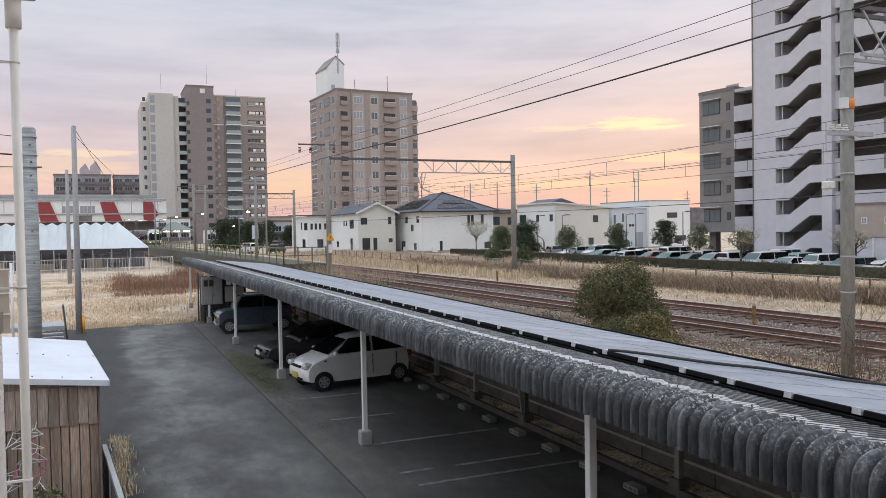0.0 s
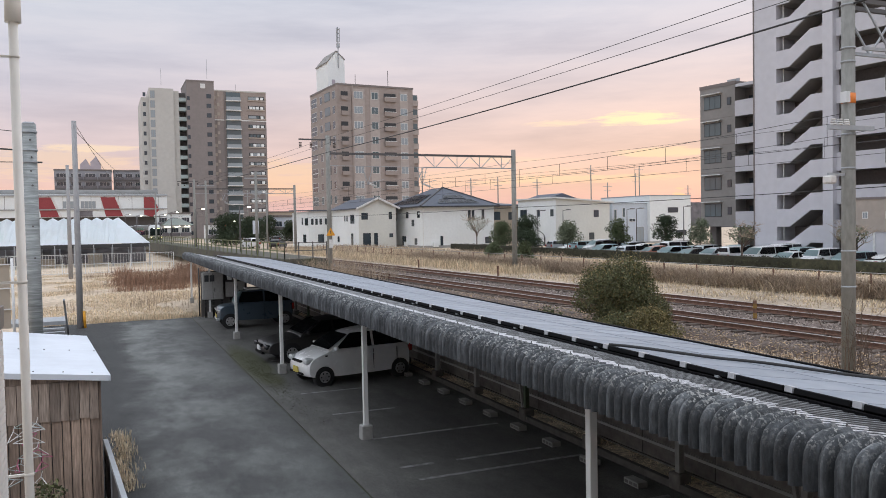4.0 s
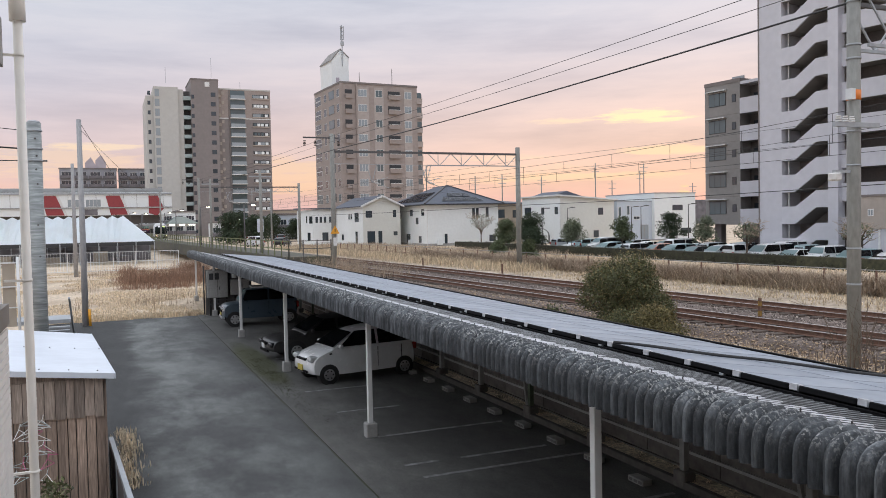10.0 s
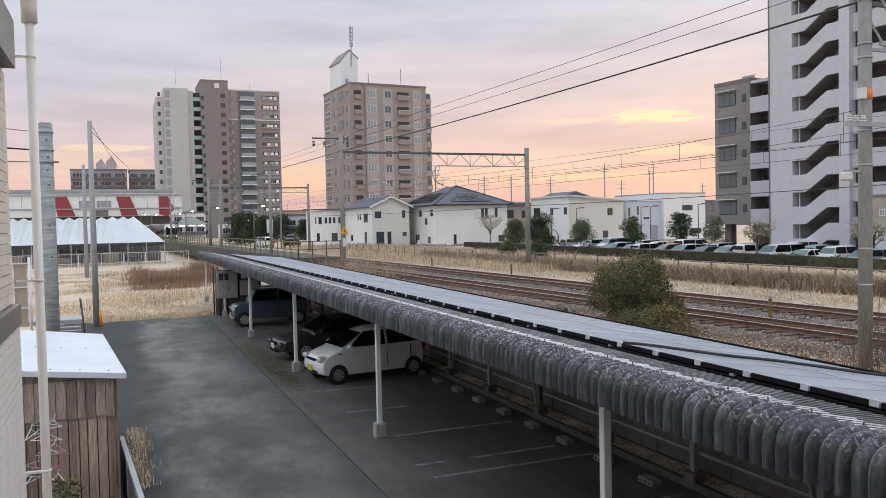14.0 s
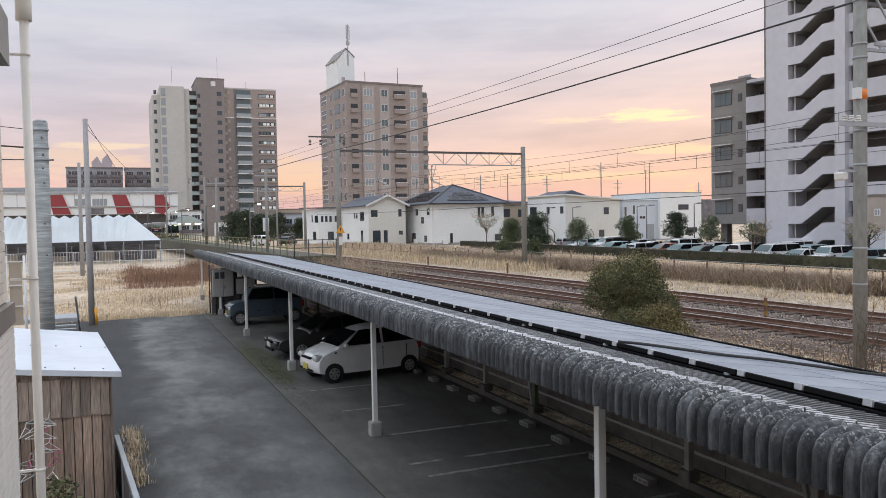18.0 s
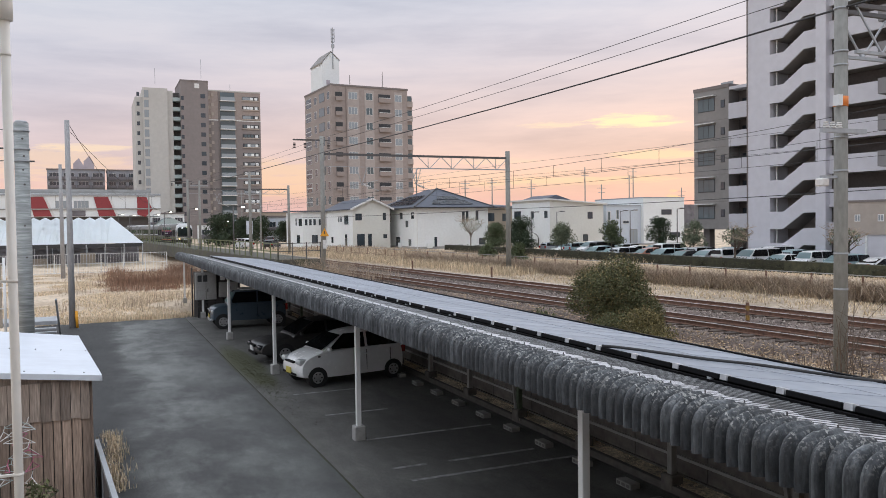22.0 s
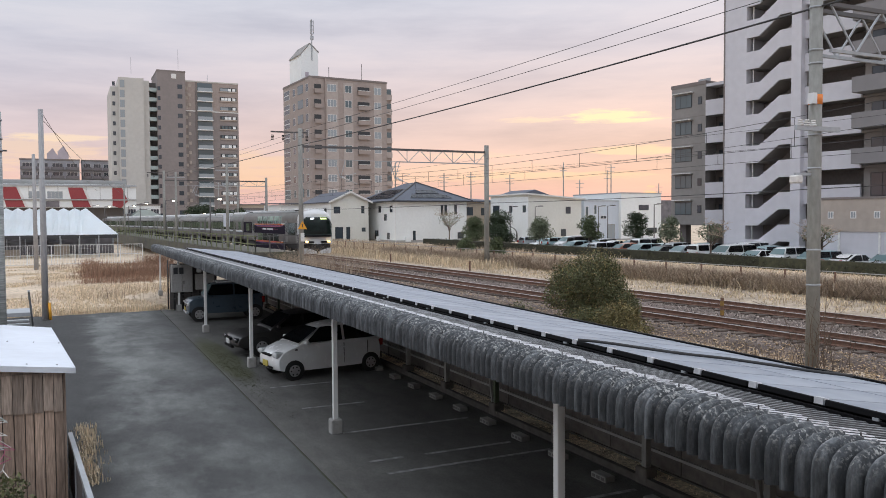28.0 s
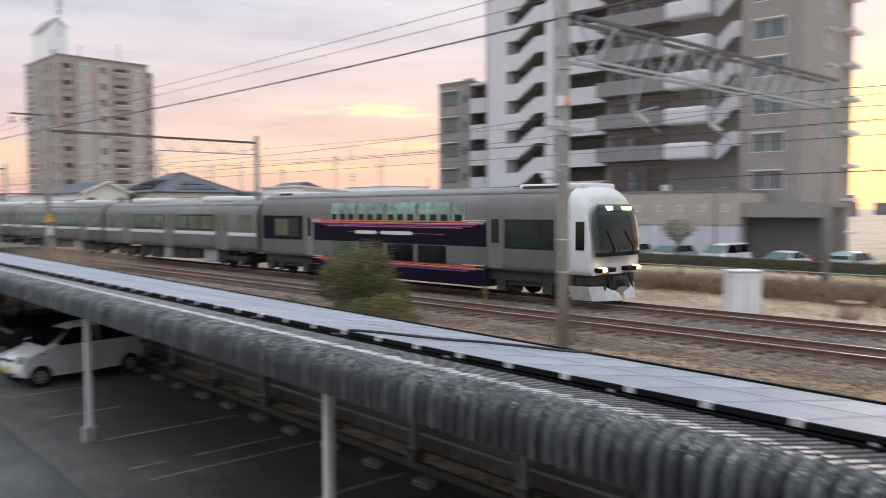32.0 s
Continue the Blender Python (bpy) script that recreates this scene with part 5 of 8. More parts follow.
def wires():
    def span(a, b, sag, n=12):
        a, b = Vector(a), Vector(b)
        return [a.lerp(b, i / n) - Vector((0, 0, sag * 4 * i / n * (1 - i / n))) for i in range(n + 1)]

    root = thing("overhead_wires", pose(0, 0, 0), "dark overhead wires strung along the railway", "wires")
    for name, r, pts in (("feeder_wire", 0.026, [(16.6, -30, 9.9), (15.29, 12.8, 9.17), (13.4, 49.5, 9.20), (10.6, 100, 9.6)]),
                         ("thin_wire", 0.010, [(16.8, -30, 10.3), (15.2, 14.5, 10.03), (13.4, 49.5, 10.12), (10.6, 100, 10.2)]),
                         ("thin_wire", 0.010, [(16.8, -30, 9.9), (15.25, 13.8, 9.69), (13.4, 49.5, 9.75), (10.6, 100, 9.9)]),
                         ("far_wire", 0.008, [(30, -30, 8.6), (30.4, 12.75, 8.55), (27.2, 50.7, 8.75), (22.4, 100, 8.6)]),
                         ("far_wire", 0.008, [(30, -30, 7.7), (30.4, 12.75, 7.6), (27.2, 50.7, 7.9), (22.4, 100, 7.8)]),
                         ("far_cable", 0.018, [(29, -20, 6.2), (28.0, 15, 5.7), (27.4, 50.7, 5.55), (24, 100, 5.6)])):
        line = []
        for p, q in zip(pts, pts[1:]):
            line += span(p, q, 0.14 if r > 0.02 else 0.1)[1 if line else 0:]
        part(name, tube(B(), line, r, 5), M["cable"], root)
    for off in TRACKS:
        for z, sag in ((6.1, 0.0), (7.05, 0.5)):
            line = []
            ends = [(-30, z), (12.75, z), (50.7, z), (100, z), (150, z)]
            for (a, za), (b, zb) in zip(ends, ends[1:]):
                pa, pb = along(a, off), along(b, off)
                line += span((pa.x, pa.y, za + 0.3), (pb.x, pb.y, zb + 0.3), sag)[1 if line else 0:]
            wire = part("contact_wire" if sag == 0 else "carrier_wire", tube(B(), line, 0.008, 5), M["cable"], root)
            if sag:
                for p in line[6:44]:
                    if p.z > 6.6:
                        part("dropper", rod(B(), (p.x, p.y, 6.4), (p.x, p.y, p.z), 0.009, n=4), M["cable"], wire)


wires()


# ---- apartment houses ----
def window_mesh(w, h, panes=2, glass="glass", frame="frame_white", deep=0.09):
    """A window: its frame, one pane's mesh and where the panes sit."""
    fr = 0.06
    a = mesh_of("window_frame", box(B(), -w / 2, w / 2, 0.0, deep, 0, h), M[frame])
    pw = (w - fr) / panes - fr
    b = mesh_of("pane", box(B(), -pw / 2, pw / 2, -0.012, 0.02, fr, h - fr), M[glass])
    return a, b, [-w / 2 + fr + pw / 2 + (pw + fr) * i for i in range(panes)]


def put_window(parent, win, x, y, z, rz=0, name="window"):
    o = piece(name, win[0], parent, x, y, z, rz)
    for u in win[2]:
        piece("pane", win[1], o, u)
    return o


def brown_block():
    root = thing("apartment_building", pose(41.5, 147.3, 1.0, 0, 0, 4), "ten-storey brown brick apartment building with a white stair tower", "apartment building")
    W, D, H = 17.6, 16.0, 30.2
    fl = 2.87
    part("wall", box(B(), 0, W - 1.6, 0, D, 0, H), M["brick_brown"], root)
    part("end_wall", box(B(), W - 1.6, W, 1.2, D, 0, H - 1.1), M["brick_brown"], root)
    part("parapet", box(B(), -0.1, W - 1.5, -0.1, D + 0.1, H, H + 0.35), M["taupe_dark"], root)
    for u, w in ((4.4, 2.6), (7.8, 2.0), (14.0, 1.7)):
        part("pale_strip", box(B(), u - w / 2, u + w / 2, -0.04, 0.02, 0, H - 0.5), M["brick_pale"], root)
    part("pier", box(B(), 3.0, 3.25, -0.25, 0.02, 0, H), M["brick_brown"], root)
    part("corner_pier", box(B(), -0.12, 0.35, -0.12, 0.3, 0, H), M["brick_brown"], root)
    wide, mid, tall = window_mesh(1.85, 1.4, 3, "glass_pale"), window_mesh(1.4, 1.4, 2, "bay_glass"), window_mesh(1.5, 1.4, 2, "glass_pale")
    side_w, side_s, side_b = window_mesh(3.4, 1.9, 2, "glass"), window_mesh(1.4, 1.5, 1, "glass"), window_mesh(3.2, 1.7, 1, "bay_glass", "frame_dark")
    bar = mesh_of("cross_bar", box(B(), -1.7, 1.7, -0.05, 0.02, 0.85, 1.0), M["frame_white"])
    # Near-black slabs on the flat wall stand in for shade inside balcony recesses.
    rec = mesh_of("recess", box(B(), -0.7, 0.7, -0.05, 0.05, 0, 1.3), M["frame_dark"])
    rec2 = mesh_of("recess", box(B(), -1.25, 1.25, -0.05, 0.05, 0, 1.25), M["frame_dark"])
    rail = mesh_of("balcony_rail", box(B(), -0.7, 0.7, -0.35, -0.052, -0.35, 0.45), M["brick_brown"])
    rail2 = mesh_of("balcony_rail", box(B(), -1.25, 1.25, -0.45, -0.052, -0.35, 0.45), M["brick_brown"])
    bar2 = mesh_of("handrail", box(B(), -1.25, 1.25, -0.5, -0.42, 0.47, 0.56), M["frame_white"])
    slab = mesh_of("balcony", box(B(), -0.9, 0.9, -0.3, 0.4, 0, 1.1), M["brick_pale"])
    gap = mesh_of("balcony_recess", box(B(), -0.75, 0.75, -0.08, 0.05, 1.1, 2.2), M["bay_glass"])
    for f in range(10):
        z = H - 2.45 - fl * f
        if z < 0:
            break
        o = piece("balcony_recess", rec, root, 1.55, 0, z)
        piece("balcony_rail", rail, o)
        put_window(root, wide, 4.4, -0.06, z + 0.05)
        put_window(root, mid, 7.8, -0.06, z + 0.05)
        o = piece("balcony_recess", rec2, root, 11.0, 0, z + 0.1)
        piece("balcony_rail", rail2, o)
        piece("handrail", bar2, o)
        put_window(root, tall, 14.0, -0.06, z + 0.05)
        o = piece("balcony", slab, root, W - 0.9, 1.2, z - 0.6)
        piece("balcony_recess", gap, o)
        o = put_window(root, side_w, -0.04, 13.6, z - 0.2, -90)
        piece("cross_bar", bar, o)
        put_window(root, side_s, -0.03, 9.2, z, -90)
        put_window(root, side_b, -0.03, 5.4, z, -90)
        put_window(root, side_s, -0.03, 1.6, z, -90)
    bm = B()
    prism(bm, [(0.1, H), (3.6, H), (3.6, H + 5.9), (1.9, H + 7.4), (0.1, H + 5.2)], 5.0, 12.0)
    part("stair_tower", bm, M["house_white"], root, "white roof tower with a gabled top")
    part("tower_roof", prism(B(), [(-0.05, H + 5.1), (1.9, H + 7.45), (1.9, H + 7.65), (-0.05, H + 5.3)], 4.9, 12.1), M["tower_grey"], root, "grey sloping roof")
    part("tower_roof", prism(B(), [(1.9, H + 7.45), (3.7, H + 5.85), (3.7, H + 6.05), (1.9, H + 7.65)], 4.9, 12.1), M["tower_grey"], root)
    part("tower_mark", box(B(), 0.9, 1.6, 4.96, 5.02, H + 1.0, H + 1.9), M["far_lavender"], root)
    bm = B()
    rod(bm, (2.3, 4.9, H + 4.2), (2.3, 4.9, H + 12.2), 0.11, n=6)
    for dx in (-0.3, 0.3):
        rod(bm, (2.3 + dx, 4.8, H + 9.4), (2.3 + dx, 4.8, H + 12.0), 0.09, n=6)
    for k in range(4):
        box(bm, 1.98, 2.62, 4.75, 5.0, H + 9.3 + k * 0.8, H + 9.4 + k * 0.8)
    box(bm, 2.0, 2.6, 4.7, 5.0, H + 8.2, H + 9.0)
    part("antenna_mast", bm, M["galvanised"], root)
    for x, h in ((12.4, 4.2), (5.4, 3.0)):
        part("aerial", rod(B(), (x, 4, H), (x, 4, H + h), 0.06, n=6), M["steel_dark"], root)
    part("roof_unit", box(B(), 11.8, 13.0, 3.4, 4.6, H + 0.3, H + 1.0), M["galvanised"], root)
    part("roof_unit", box(B(), 6.5, 8.6, 3.4, 4.6, H + 0.3, H + 0.7), M["house_white"], root)


brown_block()


def far_block():
    root = thing("apartment_building", pose(14.0, 254, 1.0), "tall taupe and beige apartment complex of fifteen storeys", "apartment building")
    fl = 2.93
    part("beige_wing", box(B(), -0.3, 6.7, 0, 24, 0, 45.7), M["beige"], root)
    part("pale_side", box(B(), -2.5, -0.3, 1.0, 24, 0, 43.0), M["beige"], root, "pale side of the beige wing")
    part("beige_step", box(B(), 6.7, 8.3, 0.8, 20, 0, 45.2), M["beige"], root)
    part("link", box(B(), 8.3, 10.5, 3.2, 20, 0, 43.2), M["tower_grey"], root)
    part("brown_tower", box(B(), 10.4, 18.5, -1.0, 16, 0, 48.1), M["taupe"], root)
    part("tower_cap", box(B(), 10.3, 18.6, -1.1, 16.1, 48.1, 48.5), M["taupe_dark"], root)
    part("taupe_wing", box(B(), 18.5, 34.6, 0.6, 18, 0, 36.8), M["taupe"], root)
    part("upper_wing", box(B(), 18.5, 34.6, 0.6, 18, 36.8, 45.7), M["brick_brown"], root, "paler tan upper storeys")
    part("wing_cap", box(B(), 18.6, 34.7, 0.5, 18.1, 45.7, 46.1), M["beige"], root)
    part("band", box(B(), 18.5, 34.65, 0.5, 0.62, 36.7, 37.0), M["frame_white"], root)
    part("seam", box(B(), 21.6, 22.0, 0.4, 0.62, 0, 45.7), M["taupe_dark"], root)
    part("sign", box(B(), 14.5, 15.9, -1.12, -0.98, 46.1, 47.5), M["frame_white"], root, "white square emblem on the stair tower")
    pair = window_mesh(1.3, 2.2, 2, "glass_pale", "tower_grey")
    small = window_mesh(0.8, 1.2, 1, "glass", "frame_dark")
    dark = window_mesh(1.4, 1.3, 1, "glass", "frame_dark")
    lamp = mesh_of("gallery_box", box(B(), -0.35, 0.35, -0.25, 0.05, 0, 0.9), M["tower_tan"])
    # dark slab proud of the wall, painted in place of a shaded recess
    rec = mesh_of("recess", box(B(), -2.55, 2.55, 0.5, 0.66, 0, 1.25), M["frame_dark"])
    sill = mesh_of("recess_sill", box(B(), -2.6, 2.6, 0.30, 0.6, -0.16, 0.16), M["tower_tan"])
    panes = [mesh_of("window_pane", box(B(), -w, w, 0.42, 0.49, 0, 0.8), M[m]) for w, m in ((0.45, "house_white"), (0.7, "glass_pale"), (0.35, "bay_glass"))]
    sl = mesh_of("balcony_front", box(B(), -2.2, 2.2, -0.6, -0.5, 0, 1.05), M["glass_pale"])
    deep = mesh_of("balcony_back", box(B(), -2.2, 2.2, 0.45, 0.6, 0, 2.6), M["bay_glass"])
    edge = mesh_of("balcony_slab", box(B(), -2.35, 2.35, -0.75, 0.6, -0.25, 0.0), M["frame_white"])
    teal = mesh_of("teal_balcony", box(B(), 8.3, 10.4, 0.5, 3.2, 0, 1.1), M["balcony_teal"])
    slot = mesh_of("balcony_slot", box(B(), 8.4, 10.3, 2.9, 3.25, 1.1, 2.9), M["recess"])
    rng = random.Random(77)
    for f in range(15):
        z = 42.9 - fl * f
        if z < 0.5:
            break
        o = piece("balcony_slab", edge, root, 24.4, 0, z)
        piece("balcony_front", sl, o)
        piece("balcony_back", deep, o)
        o = piece("window_recess", rec, root, 31.5, 0, z + 0.3)
        piece("recess_sill", sill, o)
        for u in (-1.7, -0.7, 0.4, 1.75):
            piece("window_pane", panes[rng.randrange(3)] if u < 1 else panes[0], o, u, 0, 0.25)
        put_window(root, dark, 16.9, -1.04, z + 0.2)
        piece("gallery_box", lamp, root, 19.0, 0.6, z + 0.3)
        piece("gallery_box", lamp, root, 19.9, 0.6, z + 1.2)
        o = piece("teal_balcony", teal, root, 0, 0, z - 0.8)
        piece("balcony_slot", slot, o)
        put_window(root, pair, 0.7, -0.04, z - 0.2)
        put_window(root, small, -1.6, 0.96, z + 0.3)
        put_window(root, small, 10.9, -1.04, z - 0.6)
    for x, y, z, h in ((17, 3, 49.7, 6), (3.6, 5, 47.6, 5), (26, 5, 46, 3)):
        part("aerial", rod(B(), (x, y, z), (x, y, z + h), 0.06, n=5), M["galvanised"], root)


far_block()


def right_block():
    """The tall block beside the line: local x runs along its front towards the viewer, local y into the building."""
    root = thing("apartment_building", pose(54.5, 55.2, 1.0, 0, 0, -82), "tall pale grey apartment building with open stairs and balconies", "apartment building")
    fl, H = 2.77, 37.0
    part("tower_left_wall", box(B(), 0, 2.25, 0, 8, 0, H), M["tower_white"], root)
    part("tower_side", box(B(), -0.12, 0.0, -0.05, 8, 0, H), M["taupe_dark"], root)
    part("tower_column", box(B(), 6.65, 7.55, -0.02, 0.9, 0, H), M["tower_white"], root)
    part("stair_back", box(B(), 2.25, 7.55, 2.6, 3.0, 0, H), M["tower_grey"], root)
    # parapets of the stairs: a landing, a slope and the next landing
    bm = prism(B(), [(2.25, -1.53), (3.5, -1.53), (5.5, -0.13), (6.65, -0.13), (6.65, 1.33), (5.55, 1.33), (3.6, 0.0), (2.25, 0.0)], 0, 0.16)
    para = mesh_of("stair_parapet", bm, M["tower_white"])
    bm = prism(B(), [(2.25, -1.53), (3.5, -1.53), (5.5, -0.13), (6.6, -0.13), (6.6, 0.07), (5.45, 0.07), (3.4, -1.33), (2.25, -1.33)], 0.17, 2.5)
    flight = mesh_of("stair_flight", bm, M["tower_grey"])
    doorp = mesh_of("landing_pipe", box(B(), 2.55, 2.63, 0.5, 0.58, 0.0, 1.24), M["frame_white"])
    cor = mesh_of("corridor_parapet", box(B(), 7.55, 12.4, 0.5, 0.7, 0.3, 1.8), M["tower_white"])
    # back wall coloured dark to deepen the shade inside the open corridor
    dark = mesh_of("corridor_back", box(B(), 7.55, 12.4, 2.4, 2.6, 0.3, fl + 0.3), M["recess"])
    slabm = mesh_of("floor_slab", box(B(), 7.55, 19.0, 0.71, 5, 0.3, 0.5), M["tower_grey"])
    bal = mesh_of("balcony_parapet", box(B(), 12.4, 19.0, -0.9, -0.7, 0.55, 1.75), M["balcony_grey"])
    balf = mesh_of("balcony_floor", box(B(), 12.4, 19.0, -0.69, 1.0, 0.55, 0.75), M["tower_grey"])
    back = mesh_of("back_wall", box(B(), 12.4, 19.0, 1.0, 1.2, 0.5, fl + 0.5), M["tower_grey"])
    win = window_mesh(1.9, 1.9, 2, "glass", "frame_dark")
    bow = mesh_of("corner_balcony", bevelled(box(B(), 19.0, 22.5, -1.8, -0.3, 0.4, 1.75), 0.25, 3), M["tower_white"])
    st2 = mesh_of("second_parapet", prism(B(), [(22.5, 0.4), (22.9, 0.4), (23.9, 1.4), (24.9, 1.4), (24.9, 2.6), (23.8, 2.6), (22.8, 1.6), (22.5, 1.6)], -0.2, 0.0), M["tower_white"])
    sidew = window_mesh(2.4, 1.4, 2, "bay_glass", "frame_white")
    hood = mesh_of("window_hood", box(B(), -1.2, 1.2, -0.35, 0.0, 1.4, 1.48), M["frame_white"])
    shelf = mesh_of("side_balcony", box(B(), 0, 2.8, -0.9, 0, -0.1, 0.15), M["frame_white"])
    divider = mesh_of("balcony_divider", box(B(), -0.03, 0.03, -0.68, 0.99, 0.76, 2.5), M["glass_pale"])
    unit = mesh_of("air_unit", bevelled(box(B(), -0.35, 0.35, -0.15, 0.15, 0.0, 0.55), 0.02, 1), M["house_white"])
    for f in range(12):
        z = 1.42 + fl * f
        piece("stair_parapet", para, root, 0, 0, z)
        piece("stair_flight", flight, root, 0, 0, z)
        piece("landing_pipe", doorp, root, 0, 0, z)
        piece("corridor_parapet", cor, root, 0, 0, z)
        piece("corridor_back", dark, root, 0, 0, z)
        piece("floor_slab", slabm, root, 0, 0, z)
        if f > 1:
            piece("balcony_parapet", bal, root, 0, 0, z)
            piece("balcony_floor", balf, root, 0, 0, z)
        piece("back_wall", back, root, 0, 0, z)
        put_window(root, win, 13.9, 0.98, z + 0.8)
        put_window(root, win, 17.2, 0.98, z + 0.8)
        piece("balcony_divider", divider, root, 15.6, 0, z)
        piece("air_unit", unit, root, 18.3 if f % 3 else 12.9, 0.4, z + 0.75)
        if f > 1:
            piece("corner_balcony", bow, root, 0, 0, z)
            piece("second_parapet", st2, root, 0, 0, z)
        o = put_window(root, sidew, 27.0, -1.23, z + 0.7)
        piece("window_hood", hood, o)
        o = put_window(root, sidew, 29.33, 5.5, z + 0.7, 90)
        piece("window_hood", hood, o)
        piece("side_balcony", shelf, root, 29.3, 9.5, z, 90)
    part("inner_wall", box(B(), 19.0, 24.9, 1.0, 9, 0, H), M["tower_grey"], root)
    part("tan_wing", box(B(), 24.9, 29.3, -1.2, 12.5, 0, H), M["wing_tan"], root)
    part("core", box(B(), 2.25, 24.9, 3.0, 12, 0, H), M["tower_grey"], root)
    part("roof_slab", box(B(), -0.1, 29.4, -0.1, 12.5, H, H + 0.4), M["tower_white"], root)
    part("plinth", box(B(), -0.05, 29.35, -0.02, 12.4, -0.65, 0.0), M["concrete"], root)


right_block()


def dark_wing():
    root = thing("apartment_wing", pose(57.9, 66.6, 1.0, 0, 0, -82), "low dark taupe wing with hooded windows and balconies", "apartment building")
    H, fl = 16.9, 2.77
    part("wall", box(B(), 0.36, 4.75, 0, 10, 2.65, H), M["tower_grey"], root)
    part("parapet", box(B(), 0.31, 4.8, -0.05, 10, H, H + 0.35), M["taupe_dark"], root)
    # wall behind the balconies coloured dark for the shade there
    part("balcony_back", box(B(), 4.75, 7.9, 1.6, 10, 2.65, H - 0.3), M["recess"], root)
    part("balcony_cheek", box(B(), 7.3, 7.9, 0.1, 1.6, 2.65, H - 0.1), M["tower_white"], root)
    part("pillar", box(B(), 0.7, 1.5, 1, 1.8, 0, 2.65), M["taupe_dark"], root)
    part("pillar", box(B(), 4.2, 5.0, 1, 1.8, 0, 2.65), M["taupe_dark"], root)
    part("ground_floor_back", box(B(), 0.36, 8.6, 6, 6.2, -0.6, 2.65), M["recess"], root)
    part("plinth", box(B(), 0.36, 8.6, 0.5, 6.0, -0.65, 0.0), M["concrete"], root)
    win = window_mesh(2.15, 1.35, 3, "bay_glass", "frame_dark")
    small = window_mesh(0.5, 0.78, 1, "glass", "frame_dark")
    hood = mesh_of("window_hood", box(B(), -1.25, 1.25, -0.4, 0.0, 1.5, 1.58), M["frame_white"])
    joint = mesh_of("wall_joint", box(B(), 0.36, 4.75, -0.012, 0.02, 0, 0.05), M["taupe_dark"])
    par = mesh_of("balcony_parapet", box(B(), 4.76, 7.3, -0.05, 0.15, -0.05, 1.5), M["tower_white"])
    slabm = mesh_of("balcony_floor", box(B(), 4.76, 7.3, 0.151, 1.7, -0.05, 0.15), M["tower_grey"])
    inner = window_mesh(1.7, 1.9, 2, "glass", "frame_dark")
    for f in range(5):
        z = 2.65 + fl * f
        o = put_window(root, win, 1.95, -0.03, z + 1.0)
        piece("window_hood", hood, o)
        put_window(root, small, 4.03, -0.03, z + 1.2)
        piece("balcony_parapet", par, root, 0, 0, z)
        piece("balcony_floor", slabm, root, 0, 0, z)
        put_window(root, inner, 6.0, 1.57, z + 0.2)
        if f:
            piece("wall_joint", joint, root, 0, 0, z)
    part("balcony_roof", box(B(), 4.81, 7.9, 0.0, 1.7, H - 0.3, H), M["tower_white"], root)
    part("roof_rail", box(B(), 3.0, 4.5, 1.0, 1.05, H + 0.36, H + 0.75), M["galvanised"], root)


dark_wing()


